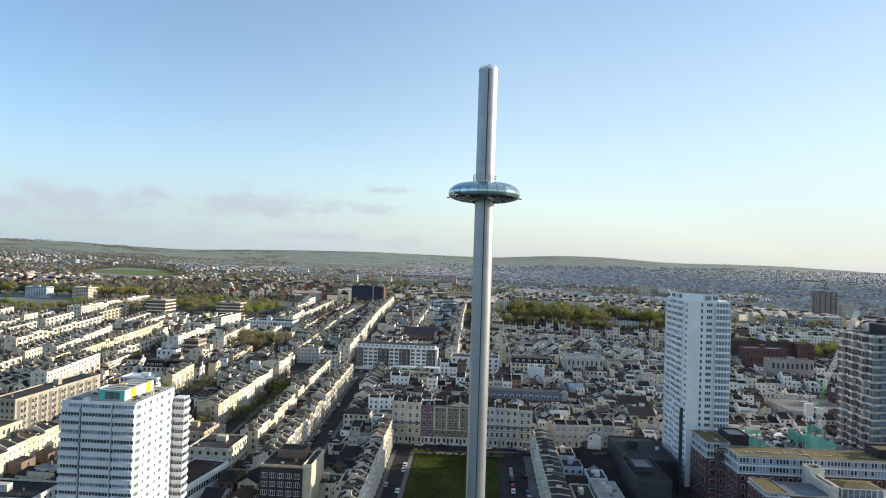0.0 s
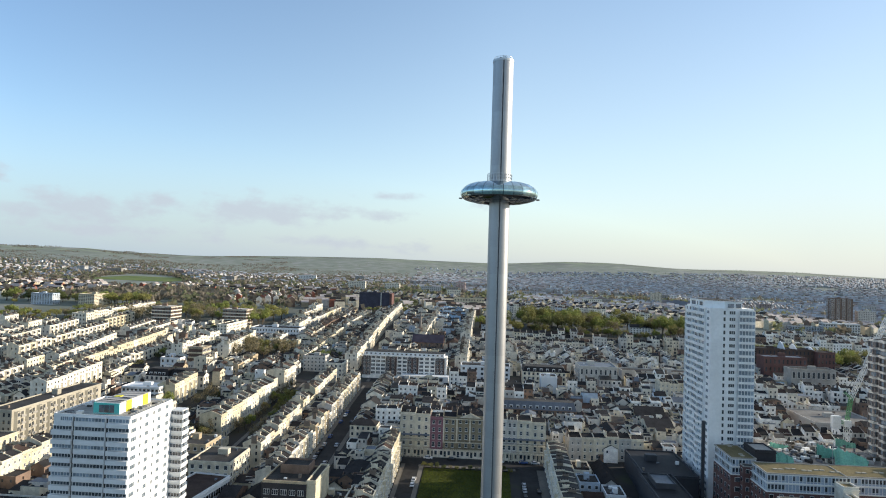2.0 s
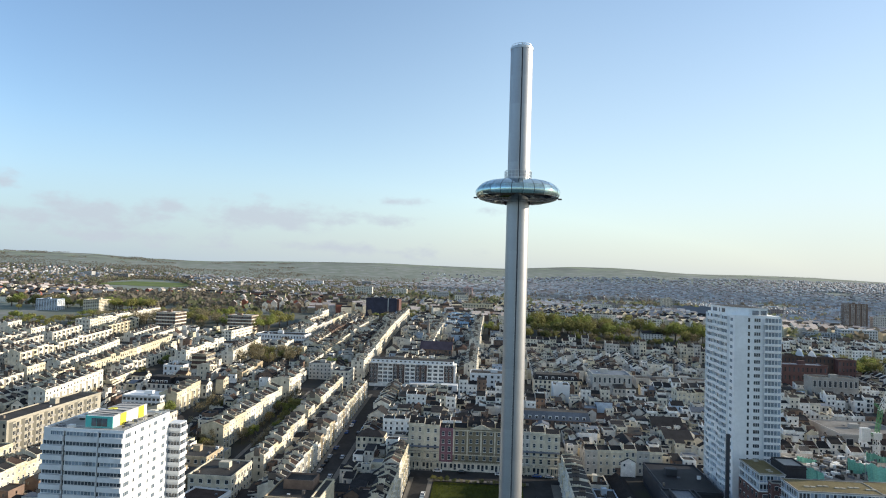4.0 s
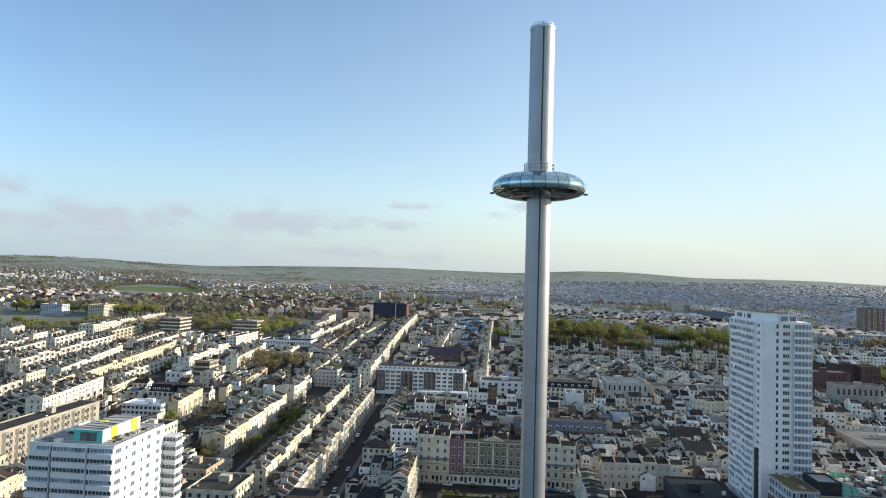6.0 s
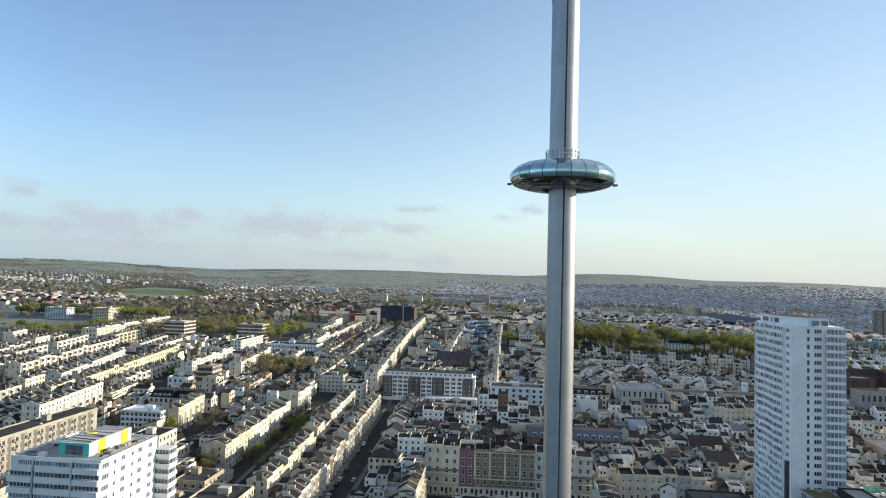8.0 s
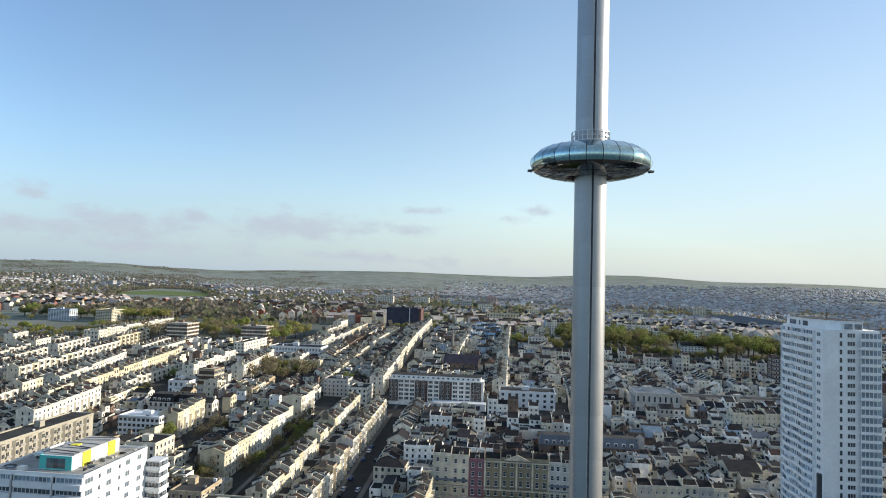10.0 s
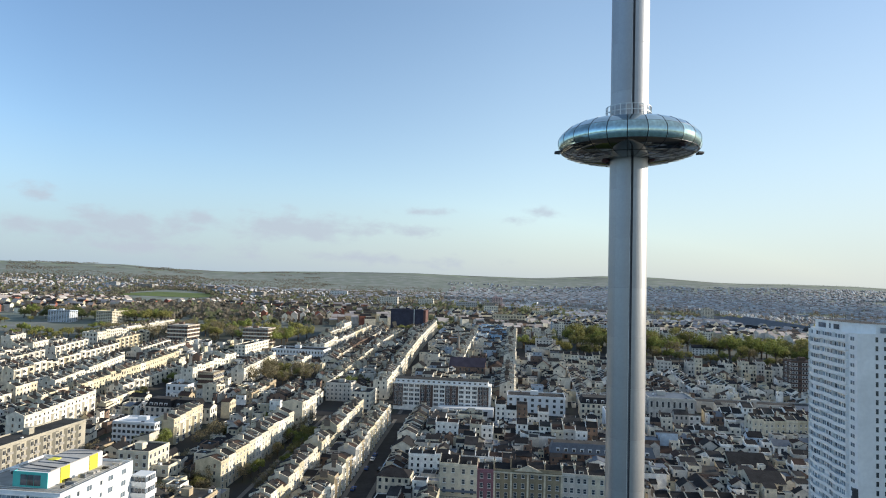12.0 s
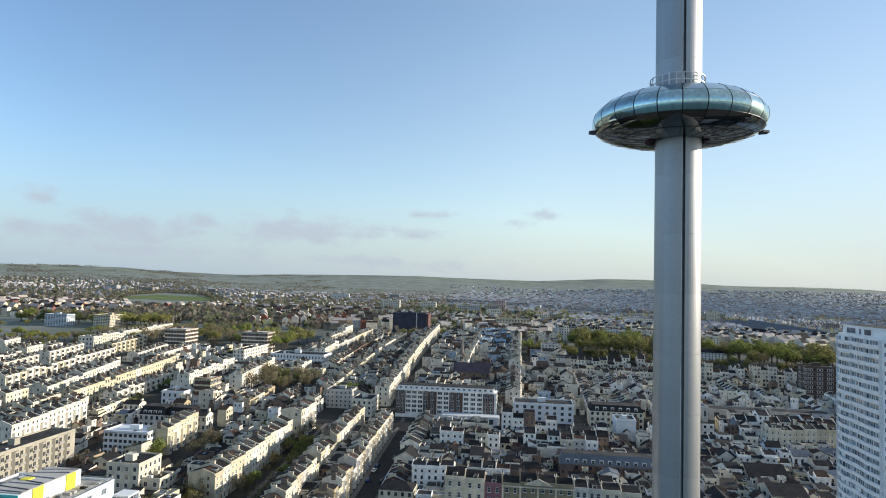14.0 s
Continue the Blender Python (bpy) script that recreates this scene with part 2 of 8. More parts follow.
STATION = surface("station_sheet", (0.085, 0.09, 0.105), 0.6, grain=0.4, spread=0.12, stain=0.2)
# much paler than SLATE: aerial haze is painted into the colour
HAZED_SLATE = surface("far_slate", (0.37, 0.39, 0.41), 0.9, grain=0.5, spread=0.1, stain=0.15, island=0.25, scale2=0.02)
CLAD = surface("aluminium_cladding", (0.365, 0.37, 0.38), 0.43, metal=0.72, grain=3, spread=0.04, stain=0.06, vary=0.05, bump=0.03)
SLOT = surface("rail_slot", (0.15, 0.155, 0.165), 0.5, metal=0.3)
MIRROR = surface("mirrored_glass", (0.58, 0.71, 0.76), 0.05, metal=0.95, grain=0.9, spread=0.06, stain=0.1, vary=0.2, bump=0.03)
UNDER = surface("underside_glass", (0.30, 0.31, 0.30), 0.07, metal=1.0, grain=0.6, spread=0.1, stain=0.1, vary=0.25, bump=0.012)
BAND = surface("clear_glazing", (0.45, 0.60, 0.60), 0.06, metal=0.85, grain=1.6, spread=0.25, stain=0.3, vary=0.3, bump=0.05)
STEEL = surface("dark_steel", (0.05, 0.05, 0.055), 0.45, metal=0.6)
RED = surface("red_light_ring", (0.07, 0.012, 0.018), 0.5)
RAIL = surface("pale_steel", (0.55, 0.57, 0.58), 0.4, metal=0.4)
PAINT = {n: surface("car_paint_" + n, c, 0.25, metal=0.1, grain=2, spread=0.02, stain=0.03, bump=0) for n, c in
         (("white", (0.8, 0.8, 0.8)), ("silver", (0.45, 0.46, 0.48)), ("black", (0.02, 0.02, 0.022)), ("blue", (0.04, 0.08, 0.22)), ("red", (0.35, 0.03, 0.03)))}
RUBBER = surface("rubber", (0.02, 0.02, 0.02), 0.8)

# the open land: streets and yards near, gardens and fields further out with haze in their colours
LAND = bpy.data.materials.new("open_land")
LAND.use_nodes = True
lt = LAND.node_tree
lb = lt.nodes["Principled BSDF"]
lb.inputs["Roughness"].default_value = 0.95
pos = lt.nodes.new("ShaderNodeNewGeometry")
def land_noise(scale, detail=5):
    n = lt.nodes.new("ShaderNodeTexNoise")
    n.inputs["Scale"].default_value, n.inputs["Detail"].default_value = scale, detail
    lt.links.new(pos.outputs["Position"], n.inputs["Vector"])
    return n.outputs[0]
def land_ramp(source, *stops):
    r = lt.nodes.new("ShaderNodeValToRGB")
    for k, (p, c) in enumerate(stops):
        e = r.color_ramp.elements[k] if k < 2 else r.color_ramp.elements.new(p)
        e.position, e.color = p, (*c, 1)
    lt.links.new(source, r.inputs[0])
    return r.outputs[0]
def land_mix(fac, a, b):
    x = lt.nodes.new("ShaderNodeMixRGB")
    lt.links.new(fac, x.inputs[0]), lt.links.new(a, x.inputs[1]), lt.links.new(b, x.inputs[2])
    return x.outputs[0]
town = land_ramp(land_noise(0.06), (0.35, (0.02, 0.02, 0.02)), (0.55, (0.032, 0.03, 0.027)), (0.68, (0.038, 0.042, 0.02)))
# hill fields toned greyer and paler, with aerial haze in the ramp
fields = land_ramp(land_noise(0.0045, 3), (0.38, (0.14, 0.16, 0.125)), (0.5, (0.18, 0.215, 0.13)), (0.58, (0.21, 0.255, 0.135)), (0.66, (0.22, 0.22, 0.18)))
woods = land_ramp(land_noise(0.009, 9), (0.46, (0.0, 0.0, 0.0)), (0.53, (1.0, 1.0, 1.0)))
copse = lt.nodes.new("ShaderNodeRGB")
copse.outputs[0].default_value = (0.09, 0.10, 0.078, 1)
fields = land_mix(woods, copse.outputs[0], fields)
away = lt.nodes.new("ShaderNodeVectorMath")
away.operation = "LENGTH"
lt.links.new(pos.outputs["Position"], away.inputs[0])
far = lt.nodes.new("ShaderNodeMapRange")
far.inputs["From Min"].default_value, far.inputs["From Max"].default_value = 3250, 3800
lt.links.new(away.outputs["Value"], far.inputs[0])
# far gardens kept pale and low in contrast: painted distance haze
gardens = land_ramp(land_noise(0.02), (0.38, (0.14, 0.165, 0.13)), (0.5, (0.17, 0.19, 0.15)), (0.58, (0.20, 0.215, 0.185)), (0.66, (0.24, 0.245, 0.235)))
middle = lt.nodes.new("ShaderNodeMapRange")
middle.inputs["From Min"].default_value, middle.inputs["From Max"].default_value = 540, 900
lt.links.new(away.outputs["Value"], middle.inputs[0])
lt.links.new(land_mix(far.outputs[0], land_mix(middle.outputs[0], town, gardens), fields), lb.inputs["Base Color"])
SEA = surface("sea_water", (0.05, 0.09, 0.10), 0.12, grain=0.12, spread=0.1, stain=0.2, bump=0.6)

# ---- building helpers ----
class Geo:
    """Faces gathered for one mesh; every face has a material slot."""
    def __init__(self):
        self.v, self.f, self.m = [], [], []

    def poly(self, pts, m=0):
        n = len(self.v)
        self.v += pts
        self.f.append(tuple(range(n, n + len(pts))))
        self.m.append(m)

    def box(self, x0, y0, z0, x1, y1, z1, m=0, top=None):
        n = len(self.v)
        self.v += [(x0, y0, z0), (x1, y0, z0), (x1, y1, z0), (x0, y1, z0), (x0, y0, z1), (x1, y0, z1), (x1, y1, z1), (x0, y1, z1)]
        self.f += [tuple(n + k for k in q) for q in ((3, 2, 1, 0), (4, 5, 6, 7), (0, 1, 5, 4), (1, 2, 6, 5), (2, 3, 7, 6), (3, 0, 4, 7))]
        self.m += [m, m if top is None else top, m, m, m, m]

    def ring(self, x0, y0, x1, y1, t, z0, z1, m=0):
        """A low wall of thickness t round a rectangle, in one piece."""
        n = len(self.v)
        for z in (z0, z1):
            for o in (0, t):
                self.v += [(x0 + o, y0 + o, z), (x1 - o, y0 + o, z), (x1 - o, y1 - o, z), (x0 + o, y1 - o, z)]
        for k in range(4):
            j = (k + 1) % 4
            self.f += [tuple(n + i for i in q) for q in ((k, j, 8 + j, 8 + k), (4 + j, 4 + k, 12 + k, 12 + j), (8 + k, 8 + j, 12 + j, 12 + k), (j, k, 4 + k, 4 + j))]
            self.m += [m] * 4

    def prism(self, xy, z0, z1, m=0, top=None):
        n, k = len(self.v), len(xy)
        self.v += [(x, y, z0) for x, y in xy] + [(x, y, z1) for x, y in xy]
        self.f += [tuple(n + (i, (i + 1) % k, k + (i + 1) % k, k + i)[j] for j in range(4)) for i in range(k)]
        self.f += [tuple(range(n + k, n + 2 * k)), tuple(range(n + k - 1, n - 1, -1))]
        self.m += [m] * k + [m if top is None else top, m]

    def lathe(self, profile, seg, m=0, a0=0.0, a1=2 * math.pi):
        """A surface of revolution round z through the points (radius, height)."""
        n, k = len(self.v), len(profile)
        full = abs(a1 - a0 - 2 * math.pi) < 1e-6
        cols = seg if full else seg + 1
        for i in range(cols):
            a = a0 + (a1 - a0) * i / seg
            self.v += [(r * math.cos(a), r * math.sin(a), z) for r, z in profile]
        for i in range(seg):
            for j in range(k - 1):
                p, q = n + i * k + j, n + ((i + 1) % cols) * k + j
                self.f.append((p, q, q + 1, p + 1))
                self.m.append(m)

    def bar(self, a, b, r, m=0):
        """A square bar from a to b."""
        a, b = Vector(a), Vector(b)
        w = (b - a).normalized()
        s = w.cross(Vector((0, 0, 1)) if abs(w.z) < 0.9 else Vector((1, 0, 0))).normalized() * r
        t = w.cross(s)
        n = len(self.v)
        for p in (a, b):
            self.v += [tuple(p + s + t), tuple(p - s + t), tuple(p - s - t), tuple(p + s - t)]
        self.f += [tuple(n + k for k in q) for q in ((0, 1, 5, 4), (1, 2, 6, 5), (2, 3, 7, 6), (3, 0, 4, 7), (3, 2, 1, 0), (4, 5, 6, 7))]
        self.m += [m] * 6

    def mesh(self, name, mats):
        me = bpy.data.meshes.new(name)
        me.from_pydata(self.v, [], self.f)
        for x in mats:
            me.materials.append(x)
        me.polygons.foreach_set("material_index", self.m)
        me.update()
        return me


def thing(name, m, label, category, group="", kind=""):
    ob = new(name)
    ob.matrix_basis = m
    return tagged(ob, label, category, group, kind)


def part(name, geo, mats, parent, label="", m=None, kind=""):
    """One mesh under a thing or a part; geo may be a mesh that is shared."""
    me = geo.mesh(name, mats) if isinstance(geo, Geo) else geo
    ob = new(name, me)
    ob.parent = parent
    if m is not None:
        ob.matrix_basis = m
    return tagged(ob, label, kind=kind)


def smooth(me):
    me.polygons.foreach_set("use_smooth", [True] * len(me.polygons))
    return me


# ---- the lie of the land ----
LAND_Y = [-3000, -400, -60, -10, 0, 50, 120, 175, 290, 330, 500, 700, 900, 1500, 2300, 3200, 4000, 4600, 5200]
LAND_Z = [-30, -6, -4, 2, 3, 10, 14, 18, 27, 30, 43, 50, 54, 58, 72, 100, 135, 160, 150]
RIDGE_A = [-1.2, -0.67, -0.58, -0.54, -0.44, -0.36, -0.26, -0.17, -0.08, 0.02, 0.12, 0.19, 0.29, 0.38, 0.45, 0.56, 0.62, 1.2]
RIDGE_Z = [150, 154, 153, 138, 126, 140, 150, 155, 147, 141, 168, 170, 141, 144, 139, 116, 112, 110]


def land(x, y):
    """Height of the ground: a slope up from the shore, lower in the east, and hills in the distance."""
    x, y = np.asarray(x, float), np.asarray(y, float)
    r = np.hypot(x, y + 154) - 154
    s = np.clip((r - 600) / 900, 0, 1) * (y > 0)
    z = np.interp(y * (1 - s) + r * s, LAND_Y, LAND_Z)
    z = z - np.interp(y, [250, 400, 620, 900, 1500, 2500], [0, 2, 6, 12, 16, 0]) / (1 + np.exp(-(x - 40) / 80))
    z = z - 18 * np.clip((x - 430) / 220, 0, 1) * np.interp(y, [500, 800, 1500, 2300], [0, 1, 1, 0])
    top = np.interp(np.arctan2(x, y + 154), RIDGE_A, RIDGE_Z)
    k = np.clip((r - 2500) / 1900, 0, 1)
    k = k * k * (3 - 2 * k)
    roll = 7 * np.sin(x / 260 + 1) * np.cos(y / 330) * np.clip((r - 1500) / 800, 0, 1) * (1 - k)
    return z * (1 - k) + top * k + roll - np.clip(r - 4500, 0, None) * 0.12


def ground_z(x, y):
    return float(land(x, y))


xs = np.unique(np.r_[np.arange(-6000, -700, 130), np.arange(-700, 701, 12.5), np.arange(760, 6001, 130)])
ys = np.unique(np.r_[np.arange(-3000, -100, 200), np.arange(-100, 700, 12.5), np.arange(700, 5201, 55), LAND_Y])
gx, gy = np.meshgrid(xs, ys)
gz = land(gx, gy)
nx, ny = len(xs), len(ys)
i, j = np.meshgrid(np.arange(nx - 1), np.arange(ny - 1))
a = (j * nx + i).ravel()
me = bpy.data.meshes.new("ground")
me.from_pydata(np.c_[gx.ravel(), gy.ravel(), gz.ravel()].tolist(), [], np.c_[a, a + 1, a + nx + 1, a + nx].tolist())
me.materials.append(LAND)
tagged(new("ground", smooth(me)), "grey-brown town ground rising from the shore to green hills", "ground", kind="structure")
sea = Geo()
sea.poly([(-6000, -3000, -1.5), (6000, -3000, -1.5), (6000, -35, -1.5), (-6000, -35, -1.5)])
tagged(new("water", sea.mesh("water", [SEA])), "calm grey-green sea along the shingle beach", "sea", kind="structure")


def strip(name, a, b, width, mat, lift, label, category):
    """A band of paving laid on the land from a to b."""
    g = Geo()
    a, b = Vector((*a, 0)), Vector((*b, 0))
    w = (b - a).normalized()
    s = Vector((-w.y, w.x, 0)) * width / 2
    n = max(2, int((b - a).length / 8))
    pts = []
    for k in range(n + 1):
        p = a.lerp(b, k / n)
        for q in (p + s, p - s):
            pts.append((q.x, q.y, ground_z(q.x, q.y) + lift))
    for k in range(n):
        g.poly([pts[2 * k + 1], pts[2 * k + 3], pts[2 * k + 2], pts[2 * k]])
    return tagged(new(name, g.mesh(name, [mat])), label, category, kind="structure")


STREETS = [(-79.5, 60, -79.5, 300), (-79.5, 300, -79.5, 316), (-122, 143, -122, 300), (-94.5, 340, -107, 690)]
for x, y0, u, y1 in STREETS:
    strip("pavement", (x, y0), (u, y1), 13, PAVING, 0.2, "pale stone pavements along a terraced street", "pavement")
    strip("road", (x, y0), (u, y1), 8.5, ASPHALT, 0.3, "dark asphalt street between terraces", "road")
for y, x0, x1 in ((302, -245, 260), (52, -300, 300)):
    strip("road", (x0, y), (x1, y), 11, ASPHALT, 0.3, "dark asphalt main road across the town", "road")

# the garden square with its roads
strip("pavement", (-36, 52), (-36, 172), 9, PAVING, 0.2, "pale stone pavement before the terrace", "pavement")
strip("road", (-35, 52), (-35, 170), 7, ASPHALT, 0.3, "asphalt road along the garden square", "road")
strip("pavement", (24, 52), (24, 172), 10, PAVING, 0.2, "pale stone pavement before the terrace", "pavement")
strip("road", (20, 52), (20, 170), 8, ASPHALT, 0.3, "asphalt road along the garden square", "road")
strip("road", (-42, 166), (30, 166), 8, ASPHALT, 0.34, "asphalt road along the head of the square", "road")
strip("lawn", (-9, 55), (-9, 158), 40, LAWN, 0.35, "mown green lawn of a garden square", "lawn")
strip("path", (-9, 159.2), (-9, 161.8), 46, PAVING, 0.4, "pale path round the lawn", "path")
strip("path", (-30.5, 55), (-30.5, 160), 2, PAVING, 0.42, "pale path beside the lawn", "path")


# ---- terraces ----
def pick_tone(rnd, tones):
    return tones[rnd.randrange(len(tones))]


def sash(w, h):
    """A sash window: frame bars round two panes, its back on the wall."""
    g = Geo()
    for x0, z0, x1, z1 in ((0, 0, 0.07, h), (w - 0.07, 0, w, h), (0.07, 0, w - 0.07, 0.07), (0.07, h - 0.07, w - 0.07, h), (0.07, h / 2 - 0.03, w - 0.07, h / 2 + 0.03)):
        g.box(x0, -0.1, z0, x1, 0.06, z1, 0)
    g.box(-0.12, -0.2, -0.12, w + 0.12, 0.05, 0, 0)
    g.poly([(0.07, -0.03, 0.07), (w - 0.07, -0.03, 0.07), (w - 0.07, -0.03, h - 0.07), (0.07, -0.03, h - 0.07)], 1)
    return g.mesh("sash_window", [FRAME, GLASS])


def casement(w, h, lights):
    """A wide window of several lights in a white frame."""
    g = Geo()
    cw = w / lights
    xs = [0.0]
    for k in range(lights):
        xs += [k * cw + 0.06, k * cw + cw - 0.06]
    xs.append(w)
    n = len(xs)
    g.v = [(x, -0.1, z) for z in (-0.1, 0.0, h - 0.08, h) for x in xs] + [(x, 0.05, z) for z in (-0.1, h) for x in (0.0, w)]
    for r in range(3):
        for k in range(n - 1):
            g.f.append((r * n + k, r * n + k + 1, r * n + n + k + 1, r * n + n + k))
            g.m.append(1 if r == 1 and k % 2 else 0)
    q = 4 * n
    g.f += [(0, q, q + 1, n - 1), (3 * n, 4 * n - 1, q + 3, q + 2), (0, n, 2 * n, 3 * n, q + 2, q), (n - 1, q + 1, q + 3, 4 * n - 1, 3 * n - 1, 2 * n - 1)]
    g.m += [0] * 4
    return g.mesh("window", [FRAME, GLASS])


SASH = {k: sash(*k) for k in ((1.1, 1.9), (1.0, 1.5), (0.9, 1.1), (1.6, 2.0), (1.35, 2.4), (1.25, 1.9))}


def house_shape(G, x, w, d, h, z, rnd, tone, bay, storeys, near, wing=True, roof=None):
    """Adds one terraced house with its front on y = 0, from x to x + w. Returns the places of its windows."""
    wall, top, stack, glass = G["wall"], G["roof"], G["chimney"], G["glass"]
    t = TONES.index(tone)
    flat = roof == "flat"
    rk = 2 if flat else roof if roof is not None else rnd.choices((0, 1, 2), (7, 3, 2))[0]
    rise = rnd.uniform(0.25, 0.5) if flat else rnd.uniform(1.2, 2.3)
    rd = d * rnd.uniform(0.42, 0.55)
    n = len(wall.v)
    for q in (x, x + w):
        wall.v += [(q, 0, z - 3), (q, d, z - 3), (q, d, z + h), (q, rd, z + h + rise + 0.22), (q, 0, z + h)]
    wall.f += [tuple(n + k for k in f) for f in ((4, 3, 2, 1, 0), (5, 6, 7, 8, 9), (0, 5, 9, 4), (6, 1, 2, 7), (4, 9, 8, 3), (3, 8, 7, 2))]
    wall.m += [t] * 6
    for q in (x - 0.16, x + 0.16):
        wall.v += [(q, 0.25, z + h), (q, d + 0.1, z + h - 0.6), (q, d + 0.1, z + h + 0.35), (q, rd, z + h + rise + 0.8), (q, 0.25, z + h + 0.85)]
    n = len(wall.v) - 10
    wall.f += [tuple(n + k for k in f) for f in ((4, 3, 2, 1, 0), (5, 6, 7, 8, 9), (0, 5, 9, 4), (6, 1, 2, 7), (4, 9, 8, 3), (3, 8, 7, 2))]
    wall.m += [t] * 6
    n, e = len(top.v), 0.2
    top.v += [(q, y, u + k) for k in (0.0, 0.22) for q in (x + e, x + w - e) for y, u in ((0.3, z + h + 0.3), (rd, z + h + rise + 0.28), (d + 0.3, z + h - 0.02))]
    top.f += [tuple(n + k for k in f) for f in ((6, 9, 10, 7), (7, 10, 11, 8), (0, 1, 4, 3), (1, 2, 5, 4), (2, 8, 11, 5), (0, 3, 9, 6), (0, 6, 7, 1), (1, 7, 8, 2), (3, 4, 10, 9), (4, 5, 11, 10))]
    top.m += [rk] * 10
    c = G["cornice"]
    n = len(c.v)
    edge = ((-0.02, z + h + 0.8), (-0.02, z + h - 0.05), (-0.32, z + h - 0.1), (-0.32, z + h - 0.38), (0.02, z + h - 0.42), (0.28, z + h - 0.2), (0.28, z + h + 0.8))
    for q in (x, x + w):
        c.v += [(q, y, u) for y, u in edge]
    k = len(edge)
    c.f += [(n + i, n + (i + 1) % k, n + k + (i + 1) % k, n + k + i) for i in range(k)] + [tuple(range(n + k - 1, n - 1, -1)), tuple(range(n + k, n + 2 * k))]
    c.m += [t] * (k + 2)
    if rnd.random() < 0.85:
        cy = rd + rnd.uniform(-1.5, 1.5)
        n = rnd.choice((3, 4, 5))
        cz = z + h + rise + rnd.uniform(0.9, 1.7)
        tone_s = rnd.choice((0, 0, 1, 1))
        s0, q = len(stack.v), n * 0.32
        for u, o in ((z + h + 0.2, 0), (cz - 0.35, 0), (cz - 0.3, 0.12), (cz, 0.12)):
            stack.v += [(x - 0.4 - o, cy - q - o, u), (x + 0.4 + o, cy - q - o, u), (x + 0.4 + o, cy + q + o, u), (x - 0.4 - o, cy + q + o, u)]
        stack.f += [(s0 + 4 * r + k, s0 + 4 * r + (k + 1) % 4, s0 + 4 * r + 4 + (k + 1) % 4, s0 + 4 * r + 4 + k) for r in range(3) for k in range(4)] + [(s0 + 12, s0 + 13, s0 + 14, s0 + 15)]
        stack.m += [tone_s] * 13
        for k in range(n):
            py = cy + (k - (n - 1) / 2) * 0.6
            if near:
                G["pots"].append((x, py, cz))
            else:
                stack.box(x - 0.14, py - 0.14, cz, x + 0.14, py + 0.14, cz + 0.7, 2)
    if rnd.random() < (0 if flat else 0.35):
        dx = x + w * rnd.uniform(0.25, 0.5)
        g = G["dormer"]
        g.box(dx, 1.0, z + h + 0.3, dx + 1.7, rd, z + h + 1.75, 0, ROOF_SLOT)
        g.poly([(dx + 0.25, 0.96, z + h + 0.75), (dx + 1.45, 0.96, z + h + 0.75), (dx + 1.45, 0.96, z + h + 1.6), (dx + 0.25, 0.96, z + h + 1.6)], ROOF_SLOT + 1)
    places = []
    sh = h / storeys
    bx0, bx1 = (x + 0.45, x + 0.45 + w * 0.48) if bay else (x, x)
    if bay:
        bh = z + h - sh * (1.15 if storeys > 3 else 0.1)
        g = G["bay"]
        g.prism([(bx0, 0), (bx0 + 0.55, -1.05), (bx1 - 0.55, -1.05), (bx1, 0)], z - 3, bh, t)
        g.prism([(bx0 - 0.12, 0), (bx0 + 0.45, -1.2), (bx1 - 0.45, -1.2), (bx1 + 0.12, 0)], bh, bh + 0.25, 0)
    for k in range(storeys):
        z0 = z + k * sh + sh * 0.28
        size = (1.1, 1.9) if k < storeys - 2 else (1.0, 1.5) if k < storeys - 1 else (0.9, 1.1)
        if sh > 3.6:
            size = (1.35, 2.4) if k < storeys - 2 else (1.25, 1.9)
        if h / storeys < 2.9:
            size = (0.9, 1.1)
        cols = [x + w * 0.75] if bay and z0 + 1.8 < bh else [x + w * 0.27, x + w * 0.73]
        if k == 0:
            cols = cols[:1] if not bay else []
        places += [(c - size[0] / 2, 0.0, z0, size) for c in cols]
        if bay and z0 + 1.8 < bh:
            places.append(((bx0 + bx1) / 2 - 0.8, -1.05, z0, (1.6, 2.0)))
        if k:
            for c in (x + w * 0.3, x + w * 0.75):
                glass.poly([(c + 0.45, d + 0.05, z0), (c - 0.45, d + 0.05, z0), (c - 0.45, d + 0.05, z0 + 1.4), (c + 0.45, d + 0.05, z0 + 1.4)])
    glass.poly([(x + w * 0.78, -0.05, z + 0.1), (x + w * 0.78 + 0.95, -0.05, z + 0.1), (x + w * 0.78 + 0.95, -0.05, z + 2.4), (x + w * 0.78, -0.05, z + 2.4)])
    if wing:
        g = G["wing"]
        wd, wh = rnd.uniform(3.0, 5.5), z + h * rnd.uniform(0.55, 0.8)
        wx0, wx1 = (x + 0.05, x + w * 0.5) if rnd.random() < 0.7 else (x + w * 0.5, x + w - 0.05)
        n = len(g.v)
        for q in (wx0, wx1):
            g.v += [(q, d - 0.01, z - 3), (q, d + wd, z - 3), (q, d + wd, wh), (q, d - 0.01, wh + 1.1)]
        g.f += [tuple(n + k for k in f) for f in ((3, 2, 1, 0), (4, 5, 6, 7), (5, 1, 2, 6), (3, 7, 6, 2))]
        wt_ = rnd.choice((t, t, TONES.index("pale grey"), TONES.index("brown brick"), TONES.index("buff")))
        g.m += [wt_, wt_, wt_, ROOF_SLOT + (rk == 1) * 2]
        gx0 = (wx0 + wx1) / 2
